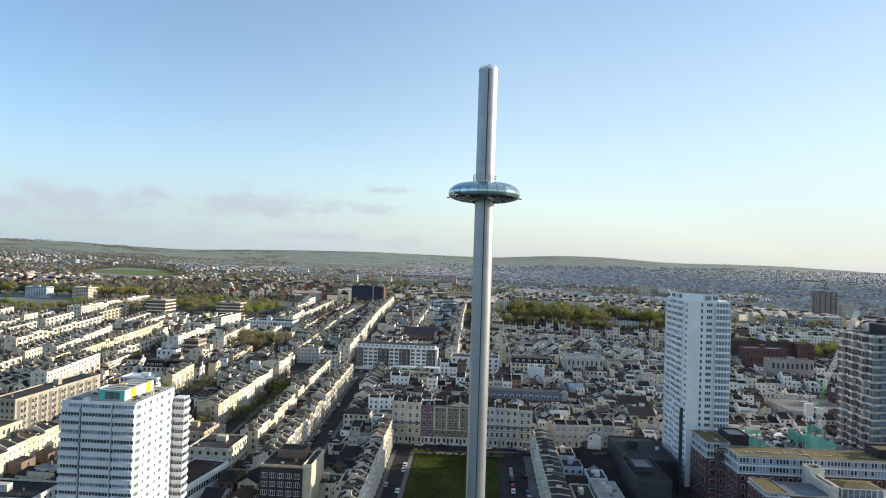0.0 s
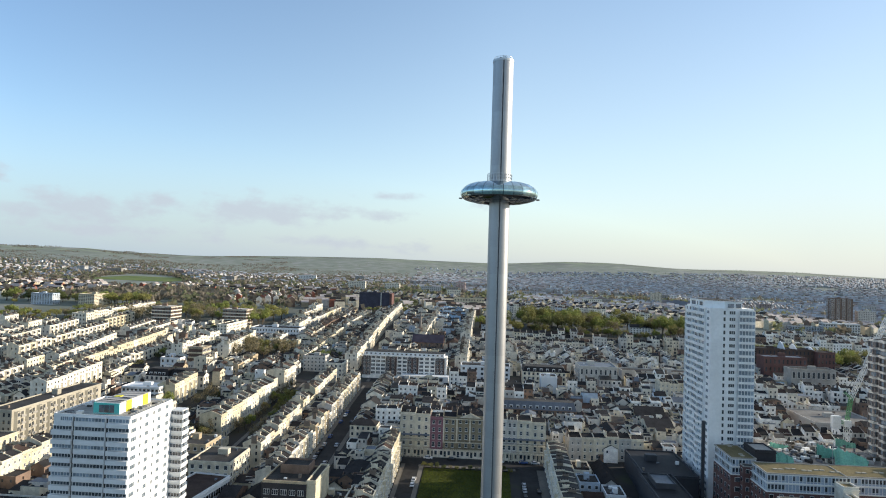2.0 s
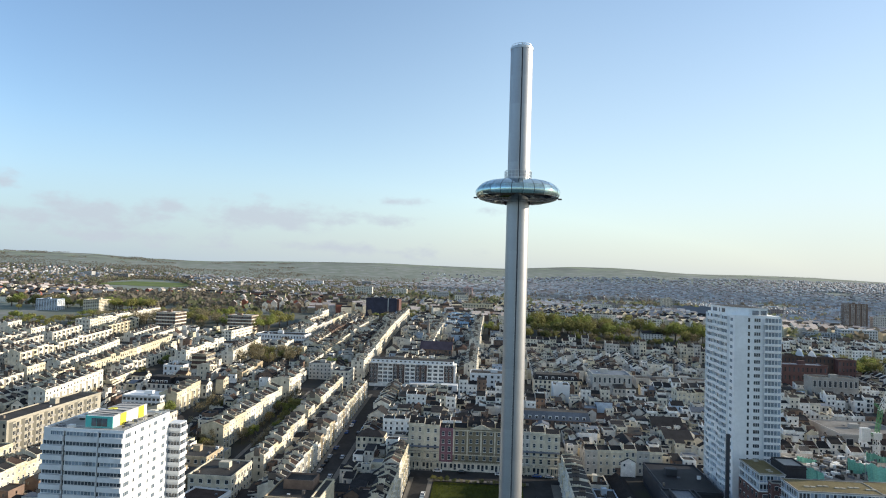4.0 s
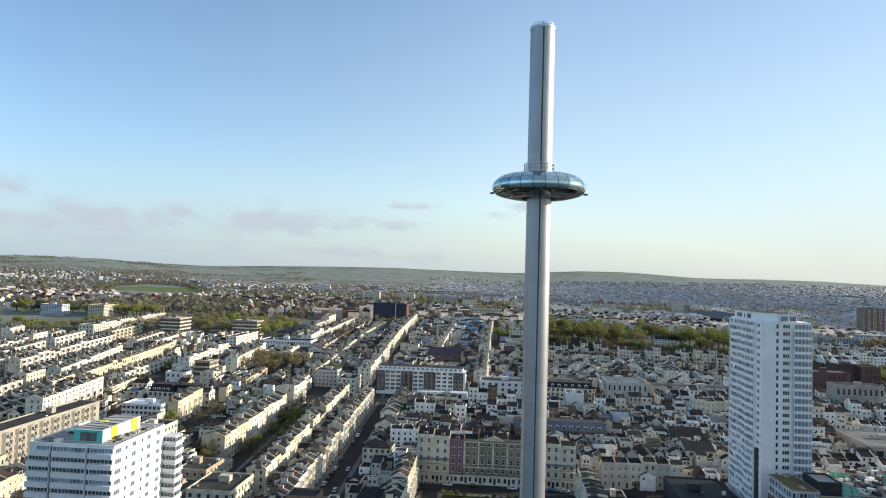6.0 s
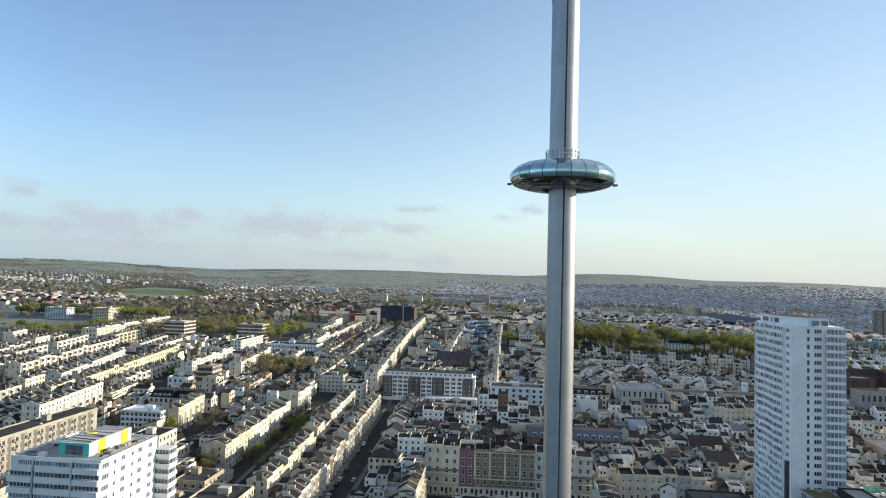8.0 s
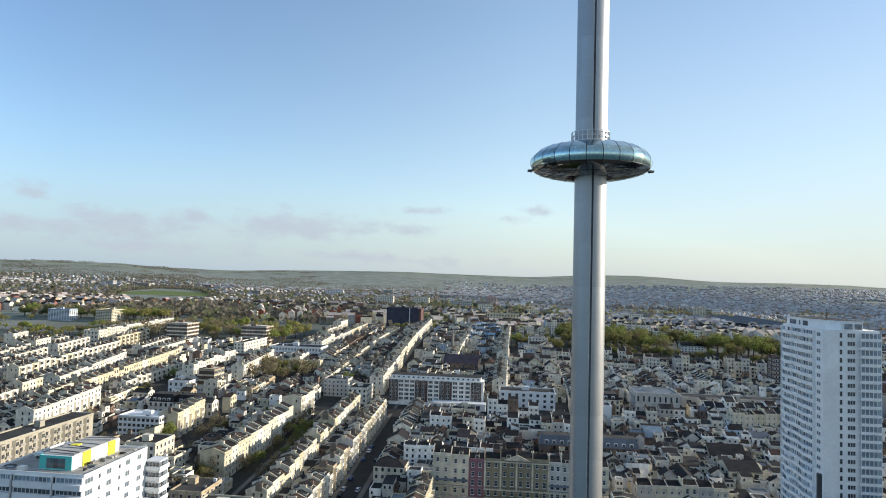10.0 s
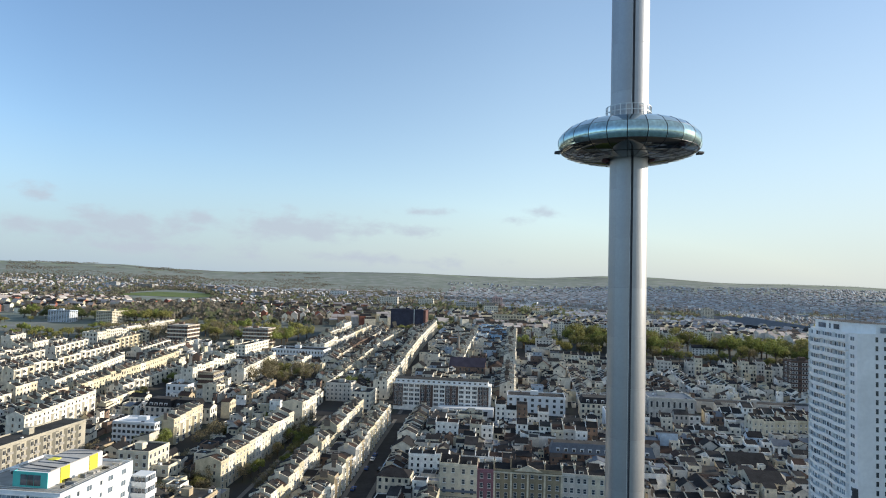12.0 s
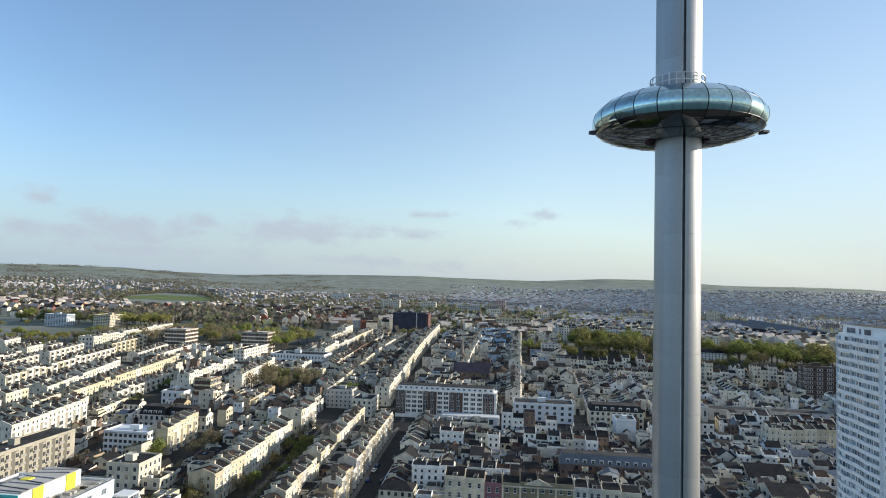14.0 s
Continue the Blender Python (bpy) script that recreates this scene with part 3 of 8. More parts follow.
        for zz in (z + 3.5, z + 6.5):
            if zz + 1.4 < wh:
                g.poly([(gx0 + 0.45, d + wd + 0.04, zz), (gx0 - 0.45, d + wd + 0.04, zz), (gx0 - 0.45, d + wd + 0.04, zz + 1.2), (gx0 + 0.45, d + wd + 0.04, zz + 1.2)], ROOF_SLOT + 1)
        for zz in (z + 1.0, z + 3.6, z + 6.6):
            for yy in (d + wd * 0.2, d + wd * 0.6):
                if zz + 1.6 < wh:
                    g.poly([(wx1 + 0.04, yy, zz), (wx1 + 0.04, yy + 0.85, zz), (wx1 + 0.04, yy + 0.85, zz + 1.35), (wx1 + 0.04, yy, zz + 1.35)], ROOF_SLOT + 1)
                    g.poly([(wx0 - 0.04, yy + 0.85, zz), (wx0 - 0.04, yy, zz), (wx0 - 0.04, yy, zz + 1.35), (wx0 - 0.04, yy + 0.85, zz + 1.35)], ROOF_SLOT + 1)
    if not near:
        for px, py, pz, (sw, shh) in places:
            glass.poly([(px, py - 0.05, pz), (px + sw, py - 0.05, pz), (px + sw, py - 0.05, pz + shh), (px, py - 0.05, pz + shh)])
    return places


STACKS = [STUCCO["ivory"], STACK, TILE]
COMMON = ["white"] * 9 + ["ivory"] * 4 + ["cream"] * 2 + ["pale grey"] * 3 + ["buff"] * 2 + ["brown brick"] * 4 + ["pale blue"]
BRIGHT = ["white"] * 7 + ["ivory"] * 4 + ["cream"] * 3 + ["pale grey"] * 2 + ["buff"]
EAST = ["clean white"] * 15 + ["white"] * 4 + ["ivory"] * 2 + ["pale grey"] * 3 + ["brown brick"] * 3 + ["pale blue"]
GRAND = ["white"] * 2 + ["ivory"] * 4 + ["cream"] * 3


PIECES = (("wall", "wall", ""), ("roof", "roof", "weathered slate roof"), ("cornice", "cornice", ""), ("bay", "bay_window", ""), ("wing", "rear_wing", ""), ("dormer", "dormer", ""), ("chimney", "chimney", "chimney stack with clay pots"), ("glass", "rear_window", ""))
def slots(key):
    return ROOFS if key == "roof" else STACKS if key == "chimney" else [GLASS] if key == "glass" else WALLS + [SLATE, GLASS, TILE]
g = Geo()
g.lathe([(0.17, 0.0), (0.13, 0.35), (0.13, 0.6), (0.17, 0.65), (0.17, 0.75), (0.1, 0.75)], 7)
POT = g.mesh("chimney_pot", [TILE])
JOINED = {k: Geo() for k, _, _ in PIECES}


def terrace(a, b, storeys=4, d=11.0, w=6.0, tones=COMMON, bay=0.5, near=False, sh=3.2, seed=1, wing=True, group="", lift=0.0, roof=None, joined=False, mixed=False, even=False):
    """Houses side by side from a to b, their fronts on the right-hand side of that line. Near ones are things of their own, far ones are joined."""
    rnd = random.Random(seed)
    a, b = Vector(a), Vector(b)
    way = (b - a).normalized()
    angle = math.atan2(way.y, way.x)
    count = max(1, round((b - a).length / w))
    w = (b - a).length / count
    inner = Vector((-way.y, way.x)) * d * 0.5
    z_of = lambda p: ground_z(p.x + inner.x, p.y + inner.y) + lift
    row, G, z0 = None, None, z_of(a)
    bays = rnd.random() < bay
    main, lift_all = pick_tone(rnd, tones), rnd.uniform(-0.3, 0.4)
    turn = Matrix.Rotation(angle, 4, "Z")
    for k in range(count):
        p = a + way * (k * w)
        z = z_of(p + way * w / 2)
        tone = pick_tone(rnd, tones)
        n = max(2, storeys + rnd.choice((-1, 0, 0, 0, 0, 0, 1))) if not near else storeys + (rnd.choice((-1, 0, 0, 0, 0, 0, 0, 0)) if mixed else 0)
        h = n * sh + rnd.uniform(-0.5, 0.7)
        if even:
            n = storeys
            h = n * sh + lift_all + (rnd.uniform(-0.12, 0.12) if rnd.random() < 0.9 else rnd.choice((-1.6, 1.3)))
            tone = main if rnd.random() < 0.65 else tone
        if near or G is None:
            G = {key: Geo() for key, _, _ in PIECES}
            G["pots"] = []
        if near:
            places = house_shape(G, 0, w, d, h, 0, rnd, tone, bays, n, True, wing, roof)
            if k == 0:
                gable_windows(G["glass"], 0, -1, d, h, 0, n, rnd)
            if k == count - 1:
                gable_windows(G["glass"], w, 1, d, h, 0, n, rnd)
            home = thing("terraced_house", Matrix.Translation((p.x, p.y, z)) @ turn, f"{tone} {'stucco ' if 'brick' not in tone else ''}terraced house{' with bay windows' if bays else ''} {'behind a flat parapet' if roof == 'flat' else 'under a slate roof'}", "house", group or "houses of the terraces")
            for key, name, label in PIECES:
                if G[key].f:
                    ob = part(name, G[key], slots(key), home, label, kind="stuff" if key == "glass" else "")
                    for spot in G["pots"] if key == "chimney" else ():
                        part("chimney_pot", POT, None, ob, m=Matrix.Translation(spot))
            for px, py, pz, size in places:
                part("sash_window", SASH[size], None, home, m=Matrix.Translation((px, py, pz)))
        else:
            if row is None and not joined:
                row = thing("terrace_of_houses", Matrix.Translation((a.x, a.y, z0)) @ turn,
                            f"long terrace of {tone} and pale {'bay-fronted ' if bays else ''}houses with chimneys", "terrace", group or "terraces of the town")
            house_shape(G, k * w, w, d, h, z - z0, rnd, tone, bays, n, False, wing, roof)
            if k == 0:
                gable_windows(G["glass"], 0, -1, d, h, z - z0, n, rnd)
            if k == count - 1:
                gable_windows(G["glass"], count * w, 1, d, h, z - z0, n, rnd)
    if row is not None:
        for key, name, label in PIECES:
            if G[key].f:
                part(name, G[key], slots(key), row, label, kind="stuff")
    elif joined:
        m = Matrix.Translation((a.x, a.y, z0)) @ turn
        for key in JOINED:
            g, n = JOINED[key], len(JOINED[key].v)
            g.v += [tuple(m @ Vector(v)) for v in G[key].v]
            g.f += [tuple(n + i for i in f) for f in G[key].f]
            g.m += G[key].m


def gable_windows(g, x, side, d, h, z, storeys, rnd):
    """Sash panes in the bare end wall of a terrace."""
    sh = h / storeys
    for k in range(storeys):
        for y in (d * 0.25, d * 0.62):
            if rnd.random() < 0.62:
                q, y0, y1, z0 = x + side * 0.05, y - 0.45, y + 0.45, z + k * sh + sh * 0.3
                p = [(q, y0, z0), (q, y1, z0), (q, y1, z0 + 1.5), (q, y0, z0 + 1.5)]
                g.poly(p if side > 0 else p[::-1])


# ---- larger buildings ----
def windows_on(g, face, x0, y0, x1, y1, za, zb, floors, cols, fill_w=0.55, fill_h=0.5, skip=None, m=0):
    """Window panes on one face of a box, set 5 cm proud of it."""
    fh = (zb - za) / floors
    along = (x1 - x0) if face in "SN" else (y1 - y0)
    cw = along / cols
    for r in range(floors):
        for c in range(cols):
            if skip and skip(r, c):
                continue
            u0, u1 = c * cw + cw * (1 - fill_w) / 2, c * cw + cw * (1 + fill_w) / 2
            q0, q1 = za + r * fh + fh * 0.3, za + r * fh + fh * (0.3 + fill_h)
            if face == "S":
                g.poly([(x0 + u0, y0 - 0.05, q0), (x0 + u1, y0 - 0.05, q0), (x0 + u1, y0 - 0.05, q1), (x0 + u0, y0 - 0.05, q1)], m)
            elif face == "N":
                g.poly([(x0 + u1, y1 + 0.05, q0), (x0 + u0, y1 + 0.05, q0), (x0 + u0, y1 + 0.05, q1), (x0 + u1, y1 + 0.05, q1)], m)
            elif face == "E":
                g.poly([(x1 + 0.05, y0 + u0, q0), (x1 + 0.05, y0 + u1, q0), (x1 + 0.05, y0 + u1, q1), (x1 + 0.05, y0 + u0, q1)], m)
            else:
                g.poly([(x0 - 0.05, y0 + u1, q0), (x0 - 0.05, y0 + u0, q0), (x0 - 0.05, y0 + u0, q1), (x0 - 0.05, y0 + u1, q1)], m)


def sill_window(w, h):
    """A plain window with a pale surround and a sill, its foot at the origin and its back on the wall."""
    g = Geo()
    g.v = [(x, -0.07, z) for z in (-0.1, 0.0, h, h + 0.1) for x in (-0.1, 0.0, w, w + 0.1)] + [(x, 0.03, z) for z in (-0.1, h + 0.1) for x in (-0.1, w + 0.1)]
    g.f = [(r * 4 + c, r * 4 + c + 1, r * 4 + c + 5, r * 4 + c + 4) for r in range(3) for c in range(3)] + [(0, 16, 17, 3), (12, 15, 19, 18), (0, 4, 8, 12, 18, 16), (3, 17, 19, 15, 11, 7)]
    g.m = [1 if k == 4 else 0 for k in range(13)]
    n = len(g.v)
    g.v += [(-0.16, -0.17, -0.16), (w + 0.16, -0.17, -0.16), (w + 0.16, -0.17, -0.08), (-0.16, -0.17, -0.08), (-0.16, -0.07, -0.16), (w + 0.16, -0.07, -0.16), (w + 0.16, -0.07, -0.08), (-0.16, -0.07, -0.08)]
    g.f += [tuple(n + k for k in q) for q in ((0, 1, 2, 3), (3, 2, 6, 7), (4, 5, 1, 0), (0, 3, 7, 4), (1, 5, 6, 2))]
    g.m += [0] * 5
    return g.mesh("window", [FRAME, GLASS])


def single_windows(ob, face, hx, hy, za, zb, floors, cols, fill_w, fill_h):
    """The windows of one face of a block, each an object of its own."""
    fh, cw = (zb - za) / floors, 2 * (hx if face == "S" else hy) / cols
    me = sill_window(cw * fill_w, fh * fill_h)
    turn = Matrix.Rotation({"S": 0.0, "E": math.pi / 2, "W": -math.pi / 2}[face], 4, "Z")
    for r in range(floors):
        for c in range(cols):
            u = c * cw + cw * (1 - fill_w) / 2
            spot = {"S": (u - hx, -hy), "E": (hx, u - hy), "W": (-hx, hy - u)}[face]
            part("window", me, None, ob, m=Matrix.Translation((*spot, za + r * fh + fh * 0.3)) @ turn)


def block(name, label, category, x0, y0, x1, y1, top, floors, wall, roof=FELT, cols=0.33, faces="SEW", bands=None, turn=0.0, base=None, plant=True, fill_w=0.38, fill_h=0.52, parapet=0.7, group="", seed=5, band=0.15, framed=False):
    """A flat-roofed building: walls with a parapet, roof, window panes, and plant on the roof."""
    rnd = random.Random(seed + int(x0 * 7 + y0 * 3))
    cx, cy = (x0 + x1) / 2, (y0 + y1) / 2
    gz0 = min(ground_z(x, y) for x in (x0, x1) for y in (y0, y1)) if base is None else base
    ob = thing(name, pose(cx, cy, gz0, 0, 0, turn), label, category, group)
    hx, hy, h = (x1 - x0) / 2, (y1 - y0) / 2, top - gz0
    g = Geo()
    g.box(-hx, -hy, -2, hx, hy, h)
    g.ring(-hx, -hy, hx, hy, 0.35, h, h + parapet)
    if parapet and h > 7 and floors < 12:
        g.box(-hx - 0.25, -hy - 0.25, h - 0.5, hx + 0.25, hy + 0.25, h - 0.15)
        g.box(-hx - 0.1, -hy - 0.1, 3.6, hx + 0.1, hy + 0.1, 3.85)
    part("wall", g, [wall], ob)
    g = Geo()
    g.box(-hx + 0.35, -hy + 0.35, h + 0.004, hx - 0.35, hy - 0.35, h + 0.12)
    part("roof", g, [roof], ob)
    g, f = Geo(), Geo()
    za, zb = 0.4, h - 0.3
    if floors:
        each = y0 < 345 and not framed and floors * (hx + hy) * 2 * cols < 56
        for face in faces:
            n = max(1, round((2 * hx if face in "SN" else 2 * hy) * cols))
            if each:
                single_windows(ob, face, hx, hy, za, zb, floors, n, fill_w, fill_h)
                continue
            windows_on(g, face, -hx, -hy, hx, hy, za, zb, floors, n, fill_w, fill_h)
            if framed:
                windows_on(f, face, -hx + 0.03, -hy + 0.03, hx - 0.03, hy - 0.03, za - 0.12, zb - 0.12, floors, n, fill_w + 0.2, fill_h + 0.1, skip=lambda r, c: c % 3 == 2)
        if framed:
            part("window_surrounds", f, [FRAME], ob, kind="stuff")
        if g.f:
            part("windows", g, [GLASS], ob, kind="stuff")
        if bands:
            fh = (zb - za) / floors
            g = Geo()
            g.box(-hx - 0.25, -hy - 0.25, -fh * band, hx + 0.25, hy + 0.25, fh * band)
            me = g.mesh("floor_band", [bands])
            for r in range(floors + 1):
                part("floor_band", me, None, ob, m=Matrix.Translation((0, 0, za + r * fh)))
    if plant and min(hx, hy) > 3:
        g = Geo()
        px, py, pw, pd = rnd.uniform(-hx * 0.4, hx * 0.2), rnd.uniform(-hy * 0.3, hy * 0.3), min(hx * 0.5, 5), min(hy * 0.4, 3)
        g.box(px - pw / 2, py - pd / 2, h + 0.1, px + pw / 2, py + pd / 2, h + rnd.uniform(1.8, 3.0))
        part("roof_plant", g, [wall], ob)
        for k in range(3):
            g = Geo()
            qx, qy = rnd.uniform(-hx + 1, hx - 2), rnd.uniform(-hy + 1, hy - 2)
            g.box(qx, qy, h + 0.13, qx + rnd.uniform(0.5, 1.6), qy + rnd.uniform(0.5, 1.4), h + rnd.uniform(0.5, 1.5))
            part("vent", g, [rnd.choice((FRAME, LEAD, STACK))], ob)
    return ob


def pitched(name, label, category, x0, y0, x1, y1, eaves, rise, wall, roof, along="x", floors=0, cols=0.3, faces="SEW", turn=0.0, hip=0.0):
    """A building under one pitched roof whose ridge runs along x or y."""
    cx, cy = (x0 + x1) / 2, (y0 + y1) / 2
    gz0 = min(ground_z(x, y) for x in (x0, x1) for y in (y0, y1))
    ob = thing(name, pose(cx, cy, gz0, 0, 0, turn), label, category)
    hx, hy, h = (x1 - x0) / 2, (y1 - y0) / 2, eaves - gz0
    g, r = Geo(), Geo()
    g.box(-hx, -hy, -2, hx, hy, h)
    e = 0.35
    if along == "x":
        rx = hx - hip
        r.poly([(-hx - e, -hy - e, h - 0.15), (hx + e, -hy - e, h - 0.15), (rx + (0 if hip else e), 0, h + rise), (-rx - (0 if hip else e), 0, h + rise)])
        r.poly([(hx + e, hy + e, h - 0.15), (-hx - e, hy + e, h - 0.15), (-rx - (0 if hip else e), 0, h + rise), (rx + (0 if hip else e), 0, h + rise)])
        for s in (-1, 1):
            tri = [(s * hx, -s * hy, h), (s * hx, s * hy, h), (s * rx, 0, h + rise - 0.05)]
            (r if hip else g).poly(tri)
    else:
        ry = hy - hip
        r.poly([(hx + e, -hy - e, h - 0.15), (hx + e, hy + e, h - 0.15), (0, ry + (0 if hip else e), h + rise), (0, -ry - (0 if hip else e), h + rise)])
        r.poly([(-hx - e, hy + e, h - 0.15), (-hx - e, -hy - e, h - 0.15), (0, -ry - (0 if hip else e), h + rise), (0, ry + (0 if hip else e), h + rise)])
        for s in (-1, 1):
            tri = [(s * hx, s * hy, h), (-s * hx, s * hy, h), (0, s * ry, h + rise - 0.05)]
            (r if hip else g).poly(tri)
    part("wall", g, [wall], ob)
    part("roof", r, [roof], ob)
    if floors:
        g = Geo()
        for face in faces:
            n = max(1, round((2 * hx if face in "SN" else 2 * hy) * cols))
            windows_on(g, face, -hx, -hy, hx, hy, 0.4, h - 0.2, floors, n, 0.4, 0.5)
        part("windows", g, [GLASS], ob, kind="stuff")
    return ob

# ---- the observation tower ----
TR, TOP, BASE, PODZ = 2.29, 159.3, ground_z(0, 0), 128.2
tower = thing("observation_tower", pose(-0.1, 0, 0), "slender silver observation tower clad in aluminium with a dark rail slot", "tower")
g = Geo()
g.lathe([(TR - 0.16, BASE - 3), (TR - 0.16, TOP - 0.3), (0.3, TOP - 0.25)], 48)
part("core", smooth(g.mesh("core", [SLOT])), None, tower, "dark steel core behind the cladding")
slot = radians(9)
sector = (2 * math.pi - slot) / 8
rows_n = 26
step = (TOP - BASE) / rows_n
g = Geo()
g.lathe([(TR - 0.12, 0.006), (TR, 0.006), (TR, step - 0.006), (TR - 0.12, step - 0.006)], 8, 0, 0.001, sector - 0.001)
panel = g.mesh("cladding_panel", [CLAD])
for r in range(rows_n):
    for c in range(8):
        part("cladding_panel", panel, None, tower, m=Matrix.Translation((0, 0, BASE + r * step)) @ Matrix.Rotation(radians(270) + slot / 2 + c * sector, 4, "Z"))
for s in (-1, 1):
    g = Geo()
    g.box(s * 0.13 - 0.035, -TR + 0.0, BASE, s * 0.13 + 0.035, -TR + 0.2, TOP - 0.2)
    part("guide_rail", g, [RAIL if s < 0 else STEEL], tower, "steel guide rail in the slot")
g = Geo()
g.lathe([(TR + 0.02, TOP - 0.5), (TR + 0.08, TOP - 0.5), (TR + 0.08, TOP), (TR - 0.3, TOP), (TR - 0.3, TOP - 0.4)], 40)
part("rim", g, [RAIL], tower, "pale steel rim at the top")
for k in range(16):
    a = k * math.pi / 8
    g = Geo()
    g.bar((TR * 0.9 * math.cos(a), TR * 0.9 * math.sin(a), TOP), (TR * 0.9 * math.cos(a), TR * 0.9 * math.sin(a), TOP + 0.5), 0.035)
    b = a + math.pi / 8
    g.bar((TR * 0.9 * math.cos(a), TR * 0.9 * math.sin(a), TOP + 0.5), (TR * 0.9 * math.cos(b), TR * 0.9 * math.sin(b), TOP + 0.5), 0.03)
    part("top_railing", g, [RAIL], tower)
g = Geo()
g.bar((0, 0, TOP - 0.3), (0, 0, TOP + 1.3), 0.06)
g.bar((0, 0, TOP + 0.9), (0.6, 0, TOP + 1.0), 0.04)
g.box(-0.9, -0.5, TOP - 0.3, -0.3, 0.4, TOP + 0.7)
part("mast", g, [STEEL], tower, "short dark mast with an aerial")

pod = thing("observation_pod", pose(-0.22, 0, PODZ), "doughnut-shaped observation pod of mirrored glass round the tower", "pod")
UPPER = [(2.7, 3.22), (4.2, 3.34), (5.6, 3.2), (6.7, 2.9), (7.55, 2.45), (8.12, 1.9)]
MIDDLE = [(8.12, 1.9), (8.48, 1.45), (8.63, 1.0), (8.6, 0.5), (8.44, 0.1), (8.28, -0.1)]
LOWER = [(8.28, -0.1), (7.9, -0.45), (7.0, -0.76), (5.6, -1.02), (4.2, -1.15), (2.5, -1.2)]
arc = math.pi / 12
def pod_panel(name, profile, mat, seg=4):
    g = Geo()
    g.lathe(profile, seg, 0, 0.006, arc - 0.006)
    return smooth(g.mesh(name, [mat]))
kinds = [("roof_panel", pod_panel("roof_panel", UPPER, MIRROR)), ("window_panel", pod_panel("window_panel", MIDDLE, BAND)), ("underside_panel", pod_panel("underside_panel", LOWER, UNDER))]
g = Geo()
outline = UPPER + MIDDLE[1:] + LOWER[1:]
for p, q in zip(outline, outline[1:]):
    g.bar((p[0], 0, p[1]), (q[0], 0, q[1]), 0.022)
rib = g.mesh("rib", [STEEL])
for k in range(24):
    turn = Matrix.Rotation(k * arc + radians(5), 4, "Z")
    for name, me in kinds:
        part(name, me, None, pod, m=turn)
    part("rib", rib, None, pod, m=turn)
for name, r, z, w, mat in (("sill_ring", 8.12, 1.9, 0.014, STEEL), ("lower_ring", 8.28, -0.1, 0.02, STEEL), ("inner_ring", 5.6, -1.06, 0.02, STEEL)):
    g = Geo()
    g.lathe([(r - w, z - w), (r + w, z - w), (r + w, z + w), (r - w, z + w), (r - w, z - w)], 72)
    part(name, g, [mat], pod)
g = Geo()
g.lathe([(2.32, -1.30), (3.1, -1.27), (3.2, -1.21)], 36, 0, radians(-20), radians(200))
part("hub_ring", g, [RED], pod, "dark red lining round the back of the tower below the pod")
for a in (120, 300):
    g = Geo()
    g.box(2.3, -0.2, -1.6, 2.6, 0.2, -1.3)
    part("guide_wheel_box", g, [STEEL], pod, m=Matrix.Rotation(radians(a + 45), 4, "Z"))
g = Geo()
g.lathe([(2.44, 2.9), (2.8, 2.9), (2.8, 3.7), (2.44, 3.7), (2.44, 2.9)], 40)
part("collar", g, [RAIL], pod, "pale collar where the pod meets the tower")
for k in range(24):
    a, b = k * arc, (k + 1) * arc
    g = Geo()
    p, q = (2.72 * math.cos(a), 2.72 * math.sin(a)), (2.72 * math.cos(b), 2.72 * math.sin(b))
    g.bar((*p, 3.4), (*p, 5.3), 0.05)
    for z in (3.9, 4.6, 5.3):
        g.bar((*p, z), (*q, z), 0.04)
    part("gallery_railing", g, [RAIL], pod, "pale steel railing on the roof gallery")
for a in (180, 360):
    g = Geo()
    g.prism([(8.3, -0.7), (9.0, -0.4), (9.0, 0.4), (8.3, 0.7)], -0.36, -0.14)
    part("landing_fin", g, [STEEL], pod, "dark landing platform on the rim", m=Matrix.Rotation(radians(a), 4, "Z"))

# ---- the tall white tower block in the east ----
X0, Y0, X1, Y1, ZT, FL = 94.0, 136.3, 112.0, 168.8, 97.7, 29
zb = ground_z(100, 148)
W, D, H = X1 - X0, Y1 - Y0, ZT - zb
fh = H / FL
flats = thing("tower_block", pose(X0, Y0, zb), "tall white tower block with wavy balconies and glazed corner bays", "tower block")
g = Geo()
g.box(0, 0, -3, W, D, H)
part("wall", g, [SEA_WHITE], flats)
g = Geo()
g.prism([(1.0, D - 1.4), (1.0, 12), (3.2, 5.0), (6.5, 2.0), (13.4, 1.3), (13.4, D - 1.4)], H, H + 3.3)
part("penthouse", g, [SEA_WHITE], flats, "set-back penthouse with a rounded corner")
g = Geo()
g.prism([(0.7, D - 1.1), (0.7, 11.9), (3.0, 4.7), (6.4, 1.7), (13.7, 1.0), (13.7, D - 1.1)], H + 3.3, H + 3.55, 0, 1)
part("roof", g, [SEA_WHITE, FELT], flats)
g = Geo()
g.ring(0, 0, W, D, 0.3, H, H + 0.55)
part("parapet", g, [SEA_WHITE], flats)
for y, w in ((13.5, 4.0), (19.5, 1.2), (23.0, 5.5)):
    g = Geo()
    g.poly([(0.95, y + w, H + 0.9), (0.95, y, H + 0.9), (0.95, y, H + 2.6), (0.95, y + w, H + 2.6)])
    part("penthouse_window", g, [PALE_GLASS], flats)
for x, w in ((7.4, 2.6), (10.8, 2.2)):
    g = Geo()
    g.poly([(x, 1.2, H + 0.8), (x + w, 1.2, H + 0.8), (x + w, 1.2, H + 2.6), (x, 1.2, H + 2.6)])
    part("penthouse_window", g, [PALE_GLASS], flats)
